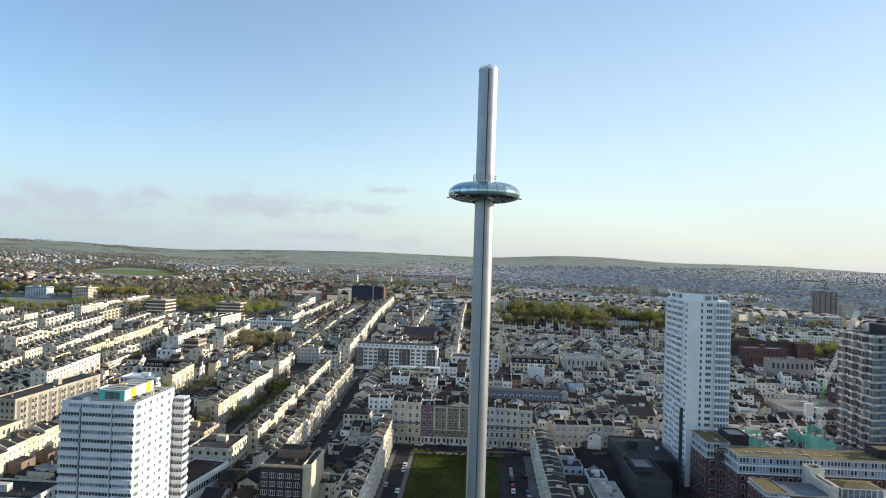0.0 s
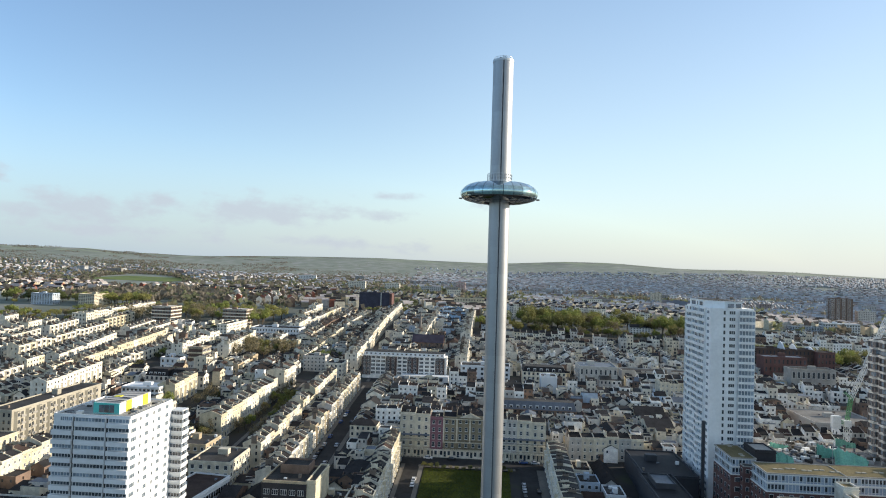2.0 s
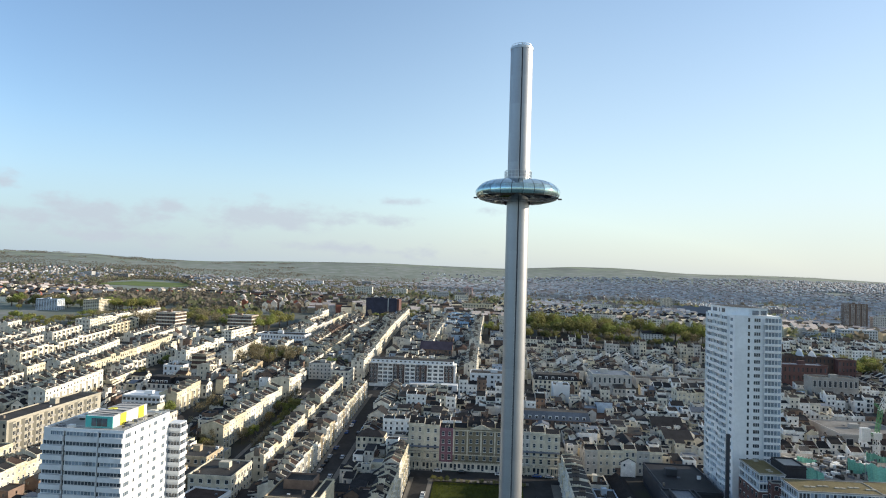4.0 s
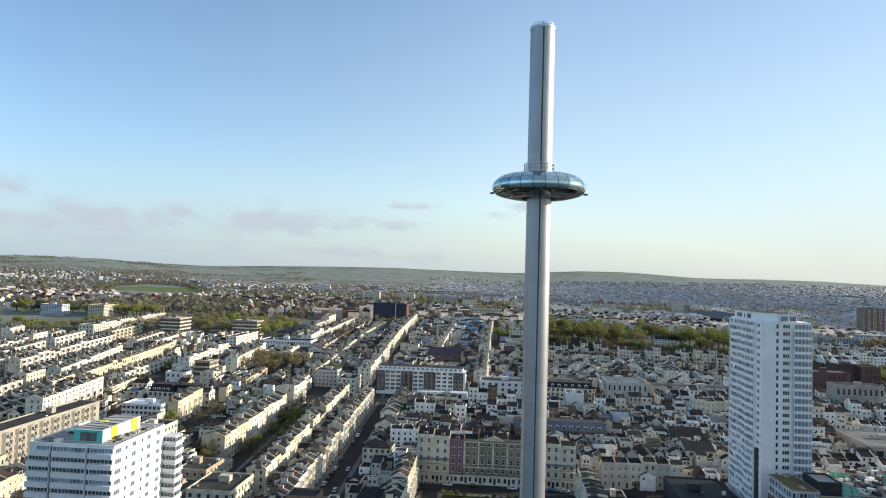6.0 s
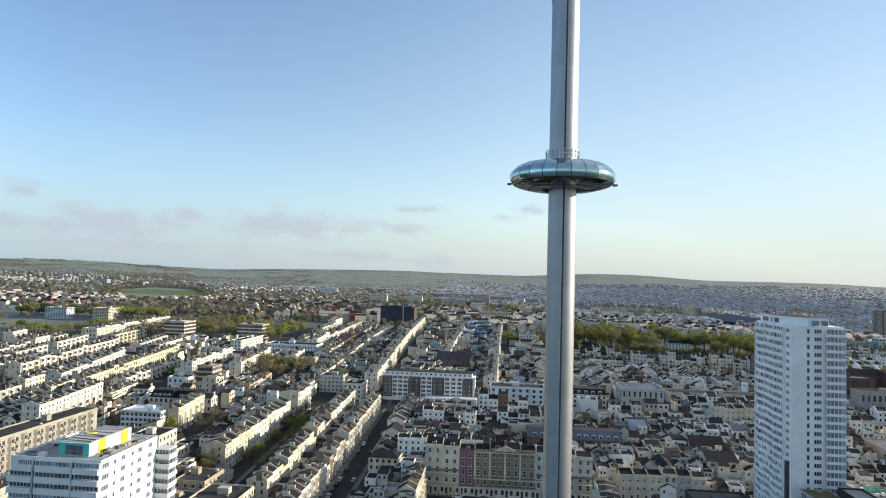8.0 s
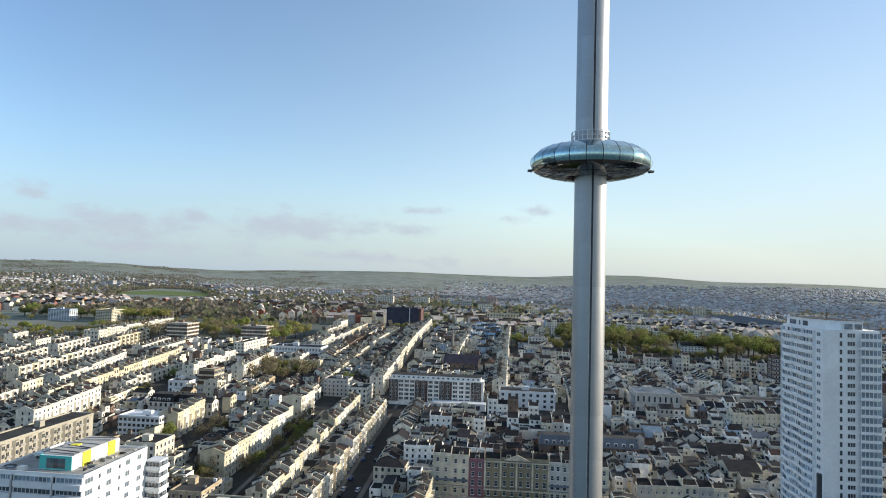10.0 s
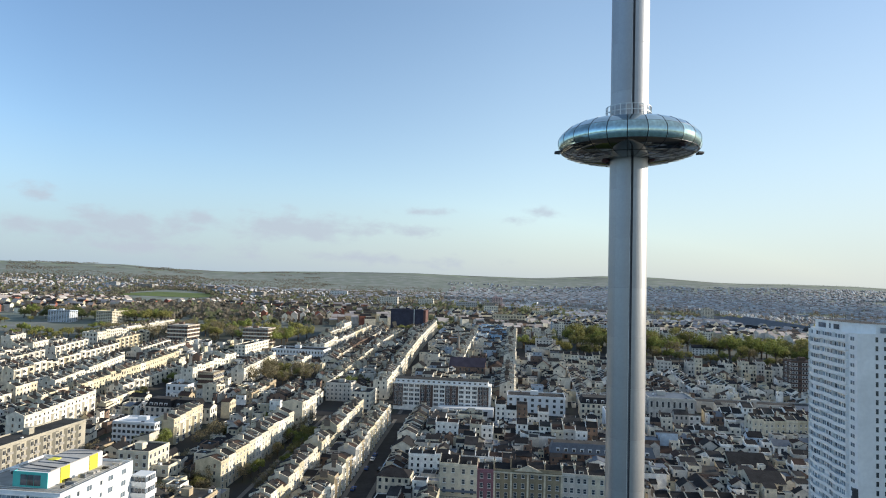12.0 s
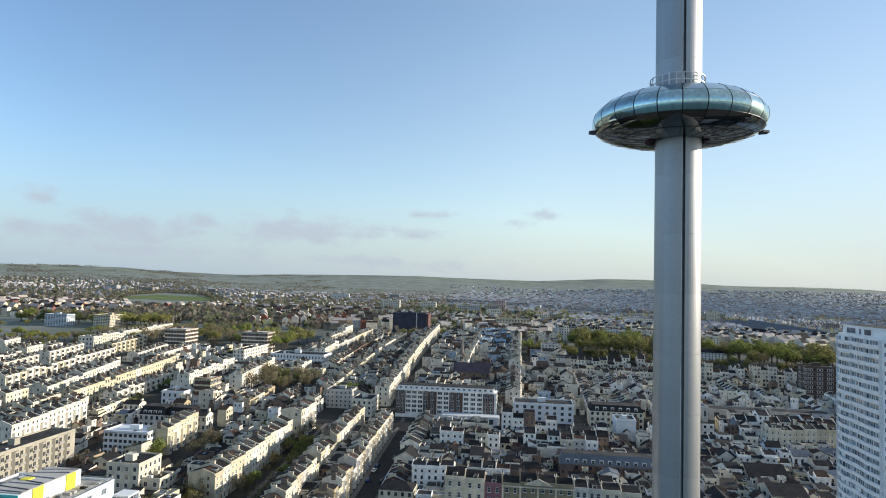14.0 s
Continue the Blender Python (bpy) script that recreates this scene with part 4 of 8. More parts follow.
for x, y, h in ((5, 8, 2.2), (8, 15, 3.8), (9, 26, 2.6), (6, 29, 1.9)):
    g = Geo()
    g.bar((x, y, H + 3.5), (x, y, H + 3.5 + h), 0.05)
    part("aerial", g, [STEEL], flats)


def wave(y):
    """How far the western balconies stand out: two swells along the front."""
    u = (y - 5.5) / (D - 5.5)
    return 0.55 + 0.75 * (0.5 - 0.5 * math.cos(4 * math.pi * u)) if u > 0 else 0.0


ys_b = [5.5 + k * (D - 5.7) / 20 for k in range(21)]
g = Geo()
g.prism([(0.0, ys_b[0])] + [(0.0, ys_b[-1])] + [(-wave(y), y) for y in reversed(ys_b)], -0.12, 0.12)
for y, u in zip(ys_b, ys_b[1:]):
    g.prism([(-wave(y), y), (-wave(y) + 0.1, y), (-wave(u) + 0.1, u), (-wave(u), u)], 0.12, 1.05)
bal = g.mesh("balcony", [SEA_WHITE])
g = Geo()
g.box(-0.95, -0.07, 0.12, 0.0, 0.07, fh - 0.15)
fin = g.mesh("divider", [SEA_WHITE])
def balcony_door(w, lo):
    """A glazed door or window behind a western balcony, in a white frame."""
    g = Geo()
    g.poly([(-0.05, w, lo), (-0.05, 0, lo), (-0.05, 0, fh - 0.45), (-0.05, w, fh - 0.45)], 1)
    g.box(-0.1, -0.05, lo - 0.06, 0.02, 0.05, fh - 0.4, 0)
    g.box(-0.1, 0.05, fh - 0.45, 0.02, w, fh - 0.4, 0)
    return g
DOORS = {(w, lo, m): balcony_door(w, lo) for w in (0.9, 1.2, 1.6) for lo in (0.35, 1.0) for m in range(3)}
DOOR_MESH = {k: v.mesh("bay_window", [SEA_WHITE, (SEA_PANE, BLUE_PANE, PALE_GLASS)[k[2]]]) for k, v in DOORS.items()}
g = Geo()
g.box(-0.15, -1.15, -0.12, 6.6, 0, 0.15)
g.box(0, -1.15, 0.15, 6.5, -1.07, 0.75)
for k in range(6):
    g.box(k * 1.28, -1.15, 0.75, k * 1.28 + 0.14, -1.0, fh - 0.12)
sbal = g.mesh("balcony", [SEA_WHITE])
g = Geo()
for k in range(5):
    g.poly([(0.14 + k * 1.28, -1.04, 0.78), (1.26 + k * 1.28, -1.04, 0.78), (1.26 + k * 1.28, -1.04, fh - 0.3), (0.14 + k * 1.28, -1.04, fh - 0.3)])
sglz = g.mesh("glazing", [BLUE_PANE])
g = Geo()
for k in range(3):
    g.poly([(k * 0.82, -0.05, 0), (k * 0.82 + 0.72, -0.05, 0), (k * 0.82 + 0.72, -0.05, 1.35), (k * 0.82, -0.05, 1.35)], 1)
    g.box(k * 0.82 + 0.72, -0.09, 0, k * 0.82 + 0.82, 0.02, 1.35, 0)
g.box(-0.1, -0.12, -0.1, 2.5, 0.02, 0, 0)
wide = g.mesh("window", [SEA_WHITE, GLASS])
g = Geo()
g.poly([(0, -0.05, 0), (0.8, -0.05, 0), (0.8, -0.05, 1.6), (0, -0.05, 1.6)], 1)
g.box(-0.1, -0.12, -0.1, 0.9, 0.02, 0, 0)
slim = g.mesh("window", [SEA_WHITE, GLASS])
g = Geo()
for k in range(2):
    g.poly([(-0.05, 1.5 + k * 1.3 + 1.1, 0.9), (-0.05, 1.5 + k * 1.3, 0.9), (-0.05, 1.5 + k * 1.3, 2.1), (-0.05, 1.5 + k * 1.3 + 1.1, 2.1)])
corner_pair = g.mesh("window", [BLUE_PANE])
for r in range(FL):
    z = r * fh
    b = part("balcony", bal, None, flats, "wavy white balcony", m=Matrix.Translation((0, 0, z + 0.15)))
    for k in range(4):
        part("divider", fin, None, b, m=Matrix.Translation((0, ys_b[0] + 0.05 + k * (D - 6.0) / 3, 0)))
    rnd, low_row, y = random.Random(60 + r % 7), Geo(), 5.9
    while y < D - 1.2:
        key = rnd.choice((0.9, 1.2, 1.6, 1.6)), 0.35 if rnd.random() < 0.35 else 1.0, rnd.choice((0, 0, 1, 1, 2))
        if rnd.random() < 0.86 and r >= FL - 17:
            part("bay_window", DOOR_MESH[key], None, flats, m=Matrix.Translation((0, y, z)))
        elif rnd.random() < 0.86:
            n = len(low_row.v)
            low_row.v += [(p[0], p[1] + y, p[2]) for p in DOORS[key].v]
            low_row.f += [tuple(n + q for q in f) for f in DOORS[key].f]
            low_row.m += DOORS[key].m
        y += key[0] + rnd.choice((0.15, 0.15, 0.5))
    if low_row.f:
        part("bay_window", low_row, [SEA_WHITE, SEA_PANE], flats, m=Matrix.Translation((0, 0, z)), kind="stuff")
    part("window", corner_pair, None, flats, m=Matrix.Translation((0, 0.4, z)))
    b = part("balcony", sbal, None, flats, "glazed white corner balcony", m=Matrix.Translation((11.5, 0, z)))
    part("glazing", sglz, None, b)
    part("window", slim, None, flats, m=Matrix.Translation((5.3, 0, z + 0.8)))
    part("window", wide, None, flats, m=Matrix.Translation((7.8, 0, z + 0.95)))

# ---- the white tower block in the west ----
X0, Y0, X1, Y1, ZT, FL = -137.0, 49.0, -111.9, 76.0, 61.8, 18
zb = ground_z(-125, 55)
fh = (ZT - zb) / FL
west = thing("tower_block", pose(X0, Y0, zb), "white slab tower block with ribbon windows and a teal roof pavilion", "tower block")
W, D, H = X1 - X0, Y1 - Y0, ZT - zb
g = Geo()
g.box(0, 0.7, -3, W, D, H)
part("wall", g, [TOWER_WHITE], west)
sections = ((0.0, 6.6), (7.2, 17.4), (18.0, W))
for k, (a, b) in enumerate(sections):
    for r in range(FL):
        if r == FL - 1 and k == 0:
            a += 2.2
        g = Geo()
        g.box(a, -0.55 if k != 1 else -0.1, r * fh, b, 0.7, r * fh + fh * 0.5)
        band = part("spandrel", g, [TOWER_WHITE], west)
        g = Geo()
        y = 0.3 if k != 1 else 0.05
        n = 6 if k != 1 else 9
        g.box(a + 0.1, y, r * fh + fh * 0.52, b - 0.1, 0.7, r * fh + fh, 0)
        cw = (b - a - 0.6) / n
        for c in range(n):
            x = a + 0.3 + c * cw
            g.poly([(x + 0.07, y - 0.04, r * fh + fh * 0.56), (x + cw - 0.07, y - 0.04, r * fh + fh * 0.56), (x + cw - 0.07, y - 0.04, r * fh + fh * 0.93), (x + 0.07, y - 0.04, r * fh + fh * 0.93)], 1)
        part("ribbon_window", g, [FRAME, (GLASS, PALE_GLASS, BLUE_PANE)[(r * 5 + k * 3 + r * r) % 3]], west)
pair = Geo()
for y in (0, 0.95):
    pair.poly([(0.05, y, 0), (0.05, y + 0.82, 0), (0.05, y + 0.82, 1.2), (0.05, y, 1.2)], 1)
pair.box(0, -0.1, -0.12, 0.1, 1.87, 0, 0)
pair = pair.mesh("window", [FRAME, BLUE_PANE])
single = Geo()
single.poly([(0.05, 0, 0), (0.05, 0.75, 0), (0.05, 0.75, 1.0), (0.05, 0, 1.0)], 1)
single.box(0, -0.1, -0.12, 0.1, 0.85, 0, 0)
single = single.mesh("window", [FRAME, PALE_GLASS])
triple = Geo()
for y in (0, 0.95, 1.9):
    triple.poly([(0.05, y, 0), (0.05, y + 0.82, 0), (0.05, y + 0.82, 1.2), (0.05, y, 1.2)], 1)
triple.box(0, -0.1, -0.12, 0.1, 2.85, 0, 0)
triple = triple.mesh("window", [FRAME, BLUE_PANE])
for r in range(FL):
    for y, me in ((1.3, triple), (6.2, single), (9.4, pair), (14.2, single), (17.2, pair), (22.4, pair)):
        part("window", me, None, west, m=Matrix.Translation((W, y, r * fh + 1.2)))
g = Geo()
g.box(0, 0, 0, 4.6, 4.8, 0.25, 0)
g.box(0, -0.1, 0.25, 4.6, 0, 1.25, 0)
g.box(4.5, 0, 0.25, 4.6, 4.8, 1.25, 0)
for k in range(4):
    g.poly([(4.2, 0.3 + k * 1.1, 1.0), (4.2, 1.25 + k * 1.1, 1.0), (4.2, 1.25 + k * 1.1, 2.3), (4.2, 0.3 + k * 1.1, 2.3)], 1)
    g.poly([(0.2 + k * 1.0, 0.3, 1.0), (1.0 + k * 1.0, 0.3, 1.0), (1.0 + k * 1.0, 0.3, 2.3), (0.2 + k * 1.0, 0.3, 2.3)], 1)
g.box(0, 0.4, 0.25, 4.15, 4.8, 2.7, 0)
stackb = g.mesh("corner_balcony", [WHITE, PALE_GLASS])
for r in range(FL - 1):
    part("corner_balcony", stackb, None, west, m=Matrix.Translation((W - 0.2, D - 0.6, r * fh)))
g = Geo()
g.box(0.1, 0.9, H, W - 0.1, D - 0.1, H + 0.2)
part("roof", g, [PALE_DECK], west, "weathered grey-olive flat roof")
g = Geo()
for q in ((0, 0.7, W, 0.95), (0, D - 0.25, W, D), (0, 0.95, 0.25, D - 0.25), (W - 0.25, 0.95, W, D - 0.25)):
    g.box(q[0], q[1], H, q[2], q[3], H + 0.7)
part("parapet", g, [TOWER_WHITE], west)
g = Geo()
g.box(10.7, 4.5, H + 0.2, 18.9, 23.5, H + 3.6, 0)
part("roof_pavilion", g, [WHITE], west)
g = Geo()
g.box(10.5, 4.3, H + 0.2, 19.1, 4.45, H + 3.7, 0)
g.box(10.45, 4.45, H + 0.2, 10.65, 12, H + 3.7, 0)
pan = part("teal_panel", g, [TEAL], west, "teal glazed front of the roof pavilion")
g = Geo()
for x in (12.4, 14.1, 15.8):
    g.poly([(x, 4.26, H + 0.7), (x + 1.6, 4.26, H + 0.7), (x + 1.6, 4.26, H + 3.1), (x, 4.26, H + 3.1)])
part("glazing", g, [PALE_GLASS], pan)
for y0, y1 in ((8.5, 11.5), (18.5, 21.5)):
    g = Geo()
    g.box(18.9, y0, H + 0.2, 19.12, y1, H + 3.7)
    part("yellow_panel", g, [YELLOW], west, "bright yellow wall panel")
g = Geo()
g.box(10.6, 5.5, H + 3.6, 18.8, 23.4, H + 3.8)
part("pavilion_roof", g, [CONCRETE], west)
for q in ((12, 13, 14.0, 15),):
    g = Geo()
    g.box(q[0], q[1], H + 3.8, q[2], q[3], H + 4.0)
    part("roof_light", g, [YELLOW], west)
rnd = random.Random(12)
for k in range(22):
    x, y = rnd.choice((rnd.uniform(1, 9), rnd.uniform(19.5, 22.6))), rnd.uniform(2, 25)
    g = Geo()
    g.box(x, y, H + 0.2, x + rnd.uniform(0.4, 2.2), y + rnd.uniform(0.4, 1.6), H + rnd.uniform(0.5, 1.3))
    part("roof_vent", g, [rnd.choice((FRAME, LEAD, CONCRETE, FELT))], west)
for k in range(7):
    g = Geo()
    y = 6.5 + k * 2.4
    g.bar((10.9, y, H + 3.85), (18.6, y + rnd.uniform(-2, 2), H + 3.9), 0.09)
    part("roof_pipe", g, [rnd.choice((LEAD, RAIL, FELT))], west)
for a, b in (((0.15, 0.85), (W - 0.15, 0.85)), ((W - 0.15, 0.85), (W - 0.15, 26.8))):
    g = Geo()
    for z in (1.1, 1.5):
        g.bar((*a, H + z), (*b, H + z), 0.03)
    part("roof_railing", g, [RAIL], west)
# dark strips that stand in for the shade inside the two grooves
for a, b in ((6.6, 7.2), (17.4, 18.0)):
    g = Geo()
    g.box(a, 0.55, 0, b, 0.68, H - 0.3)
    part("recess", g, [STEEL], west, "dark vertical recess between the bays")

# ---- the long hotel with dark brick panels ----
X0, Y0, X1, Y1, ZT, FL = -91.2, 319.0, -29.2, 333.0, 45.5, 6
zb = ground_z(-60, 318)
hotel = thing("hotel", pose(X0, Y0, zb), "long white hotel with dark brick panels between its windows", "hotel")
W, H, fh = X1 - X0, ZT - zb, (ZT - zb) / 6
g = Geo()
g.box(0, 0, -3, W, Y1 - Y0, H)
g.box(-0.2, -0.3, H, W + 0.2, 0, H + 0.5)
part("wall", g, [STUCCO["clean white"]], hotel)
g = Geo()
g.box(1, 2.5, H, W - 2, 12, H + 2.6)
windows_on(g, "S", 1, 2.5, W - 2, 12, H, H + 2.6, 1, 18, 0.4, 0.35, m=1)
part("attic", g, [WHITE, GLASS], hotel)
g = Geo()
g.box(0.8, 2.2, H + 2.6, W - 1.8, 12.2, H + 2.9)
part("roof", g, [FELT], hotel)
wide_light, broad_light = casement(2.8, 1.75, 3), casement(2.1, 2.0, 2)
for a, b in ((0.0, 6.2), (17.2, 25.5), (33.3, 41.5), (53.8, 60.5)):
    g = Geo()
    g.box(a, -0.28, 2.5, b, 0, H - 0.4)
    part("brick_panel", g, [BROWN], hotel, "dark brown brick panel")
    for r in range(1, FL):
        for x in (a + 0.7, (a + b) / 2 + 0.35):
            part("window", broad_light, None, hotel, m=Matrix.Translation((x, -0.28, r * fh + 0.7)))
for a, b in ((6.2, 17.2), (25.5, 33.3), (41.5, 53.8)):
    for r in range(1, FL):
        n = 3 if b - a > 9 else 2
        for k in range(n):
            part("window", wide_light, None, hotel, m=Matrix.Translation((a + (k + 0.5) * (b - a) / n - 1.4, 0, r * fh + 0.75)))
g = Geo()
windows_on(g, "E", 0, 0, W, 14, 0, H, 6, 4, 0.4, 0.5)
part("side_windows", g, [GLASS], hotel, kind="stuff")
g = Geo()
g.box(30, -9, -3, 64, -0.4, 4.5)
part("front_wing", g, [WHITE], hotel)

# ---- other landmarks ----
RESERVED = [(-640, 535, -430, 560), (-240, 458, -228, 500), (-175, 632, -88, 735), (-390, 520, -232, 606), (-640, 556, -430, 675), (-206, 358, -158, 402), (-190, 192, -158, 268), (-46, 40, 46, 187), (-145, 45, -100, 75), (84, 60, 200, 190), (-92, 305, -20, 336)]
def reserve(*q):
    RESERVED.append(q)
    return q
B = STUCCO
def landmark(name, label, cat, x0, y0, x1, y1, top, floors, wall, roof, cols, faces, bands):
    """One of the larger buildings, with the ground round it kept free."""
    tall = floors > 20
    reserve(x0 - 3, y0 - 3, x1 + 3, y1 + 3)
    return block(name, label, cat, x0, y0, x1, y1, top, floors, wall, roof, cols, faces, bands, band=0.2 if tall else 0.15, fill_w=0.62 if tall or bands else 0.38, framed=tall)


landmark("brick_block", "blank brown brick block with a lit window wall", "flats", -227, 327, -216, 342, 44.4, 4, BROWN, FELT, 0.45, "E", B["cream"])
landmark("flat_roofed_hall", "low white flat-roofed hall", "hall", -243, 316, -228, 330, 37.5, 2, WHITE, FELT, 0.3, "SE", None)
landmark("apartment_block", "white apartment block with wide balconied windows", "flats", -575, 620, -547, 634, 62.1, 9, B["pale blue"], FELT, 0.3, "SE", TOWER_WHITE)
landmark("apartment_block", "cream apartment block with dark glazed front", "flats", -512.4, 620, -492, 652, 63.1, 8, B["cream"], FELT, 0.35, "SE", B["white"])
landmark("apartment_block", "brown apartment block with pale floor bands", "flats", -348.7, 495, -328, 518, 61, 5, B["brown brick"], FELT, 0.35, "SE", B["white"])
landmark("apartment_block", "brown apartment block with white floor bands", "flats", -274.8, 500, -249.6, 518, 60.5, 5, B["brown brick"], FELT, 0.35, "SE", B["white"])
landmark("office_block", "dark navy slab office block", "office block", -173, 706, -131.6, 730, 73.2, 0, NAVY, FELT, 0.3, "S", None)
landmark("apartment_block", "small pale grey apartment block by the park", "flats", 4, 535, 20, 548, 57, 6, B["pale grey"], FELT, 0.3, "SE", None)
landmark("white_building", "white rendered building with a blank side", "building", -19, 323, 17, 340, 40, 3, WHITE, FELT, 0.22, "SE", None)
landmark("cream_building", "cream flat-roofed shop building", "building", -46, 278, -32, 288, 36, 1, B["ivory"], FELT, 0.2, "S", None)
landmark("balconied_flats", "grey flats with rows of balconies", "flats", -60, 278, -47, 289, 36, 4, B["pale grey"], FELT, 0.4, "S", B["pale grey"])
landmark("department_store", "large pale department store with tall windows", "store", 67, 322, 94, 345, 43, 2, B["pale grey"], LEAD, 0.3, "SW", None)
landmark("white_building", "white house end with three narrow windows", "building", 36.4, 287, 47, 299, 40.4, 3, WHITE, FELT, 0.1, "E", None)
landmark("low_hall", "long low pale grey hall", "hall", 103, 350, 176, 364, 37, 1, B["pale grey"], FELT, 0.12, "S", None)
landmark("office_block", "white office block with long window bands", "office block", 433, 700, 476, 716, 54, 4, WHITE, FELT, 0.3, "SW", B["pale grey"])
landmark("office_block", "grey-blue office block with long window bands", "office block", 394, 704, 428, 720, 49, 3, B["pale grey"], FELT, 0.3, "SW", BLUE_CLAD)
landmark("office_block", "dark grey slab beside the brick tower", "office block", 700, 1100, 732, 1112, 52, 8, B["pale grey"], FELT, 0.3, "SW", None)
landmark("office_block", "low pale flat-roofed office", "office block", 484, 730, 520, 748, 47, 3, B["ivory"], FELT, 0.3, "SW", None)
block("brick_office", "dark brick office block with a grid of white framed windows", "office block", 185, 410, 208, 425, 59.3, 8, BROWN, FELT, 0.42, "SW", None, fill_w=0.5, fill_h=0.5, framed=True)
reserve(170, 402, 206, 436)
reserve(162, 121, 200, 154)
# the brown tower block with stepped bays and thin white floor bands
zb = ground_z(180, 130)
FL, H = 22, 85.5 - ground_z(180, 130)
fh = H / FL
brown = thing("tower_block", pose(167, 126, zb), "brown tower block with stepped bays and thin white floor bands", "tower block")
def stepped(o):
    """Outline with stepped bays on the west and south sides, widened by o."""
    out = []
    for k in range(6):
        y = 23 - k * 3.83
        out += [(-o + (1.3 if k % 2 else 0), y + (o if k == 0 else 0)), (-o + (1.3 if k % 2 else 0), y - 3.0)]
    for k in range(7):
        x = 0.6 + k * 4
        out += [(x - (o if k == 0 else 0), -o + (1.2 if k % 2 else 0)), (x + 3.2, -o + (1.2 if k % 2 else 0))]
    return out + [(28 + o, 0), (28 + o, 23 + o)]
def column(xy, z0, z1, mat):
    g = Geo()
    g.prism(xy, z0, z1)
    return g.mesh("storey", [mat])
PIER = surface("pier_brick", (0.20, 0.172, 0.158), 0.85, grain=2, spread=0.2, stain=0.3, island=0.55)
core = stepped(-0.35)
part("core", column(core, -3, H, PIER), None, brown, "brown brick core")
band_mesh, pane_mesh = column(stepped(0.35), 0, fh * 0.3, B["pale grey"]), column(stepped(0.0), fh * 0.42, fh * 0.92, BLUE_PANE)
for r in range(FL + 1):
    part("floor_band", band_mesh, None, brown, "white floor band", m=Matrix.Translation((0, 0, r * fh)))
for r in range(FL):
    strip_ob = part("window_strip", pane_mesh, None, brown, m=Matrix.Translation((0, 0, r * fh)))
    g = Geo()
    rnd = random.Random(r)
    for x, y in stepped(0.1)[:-2]:
        if rnd.random() < 0.75:
            a = rnd.uniform(0.3, 0.9)
            g.box(x - a, y - 0.06, fh * 0.3, x + a, y + 0.3, fh)
            g.box(x - 0.06, y - a, fh * 0.3, x + 0.3, y + a, fh)
    part("pier", g, [PIER], strip_ob, kind="stuff")
g = Geo()
g.prism([(p[0] * 0.96 + 0.5, p[1] * 0.96 + 0.5) for p in core], H + fh * 0.3, H + fh * 0.3 + 0.2)
part("roof", g, [FELT], brown)
g = Geo()
g.box(9, 5, H + 1.2, 24, 17, H + 5.2)
part("plant_room", g, [DARK], brown, "dark plant room on the roof")
block("tower_block", "far brown brick tower block with pale window bays", "tower block", 650, 1100, 690, 1116, 74.5, 14, B["brown brick"], FELT, 0.3, "SW", None, fill_w=0.45, framed=True)
reserve(646, 1096, 694, 1120)
landmark("tower_block", "far pale tower block", "tower block", 370, 1300, 392, 1316, 67, 9, B["ivory"], FELT, 0.3, "SW", None)
landmark("tower_block", "far pink and white tower block", "tower block", -70, 1300, -49, 1312, 77, 9, B["rose"], FELT, 0.3, "S", B["white"])
landmark("apartment_block", "far white slab of flats", "flats", -280, 1120, -245, 1132, 76, 6, B["white"], FELT, 0.3, "SE", None)
landmark("apartment_block", "far white slab of flats", "flats", -205, 1120, -175, 1132, 74, 6, B["white"], FELT, 0.3, "SE", None)
landmark("conference_hall", "large dark flat-roofed conference hall", "hall", 67, 134.4, 90, 172, 26.2, 0, HALL, HALL_ROOF, 0.3, "S", None)
landmark("back_house", "white square house with a flat roof", "house", 40, 136, 49, 147, 21, 2, B["pale blue"], FELT, 0.3, "SW", None)
landmark("back_house", "white blank-sided house behind the square", "house", 49, 122, 57, 134, 21, 2, WHITE, FELT, 0.2, "W", None)
landmark("back_house", "ivory flat-roofed house behind the square", "house", 40, 98, 48, 117, 20, 2, B["ivory"], FELT, 0.3, "SW", None)
landmark("back_house", "pale flat-roofed house with roof plant", "house", 49, 98, 59, 118, 21.5, 2, B["pale grey"], PALE_DECK, 0.3, "SW", None)
landmark("back_house", "white house behind the square", "house", 40, 152, 48, 166, 21, 2, B["white"], SLATE, 0.3, "SW", None)
landmark("flats", "dark fronted flats with buff brick sides", "flats", -82.5, 88, -66, 107, 31.2, 6, B["buff"], FELT, 0.4, "SE", None)
block("garage_building", "long white low building with ribbon windows", "building", -123, 80, -107.5, 115.5, 23, 2, WHITE, TILE, 0.55, "SE", None, turn=-7, fill_w=0.78, fill_h=0.42)
reserve(-127, 76, -103, 119)
landmark("house_block", "grey rendered houses below the flats", "flats", -186, 66, -158, 84, 22, 3, B["pale grey"], SLATE, 0.35, "SE", None)
landmark("yellow_building", "pale yellow end house", "building", -230, 117, -212, 133, 31, 4, B["cream"], FELT, 0.3, "SE", None)
landmark("white_villa", "tall ivory villa with a flat roof", "villa", -181, 174, -167, 190, 35, 5, B["ivory"], SLATE, 0.3, "SE", None)
landmark("white_villa", "lower ivory wing of a villa", "villa", -167, 176, -159, 186, 29, 3, B["ivory"], FELT, 0.3, "SE", None)
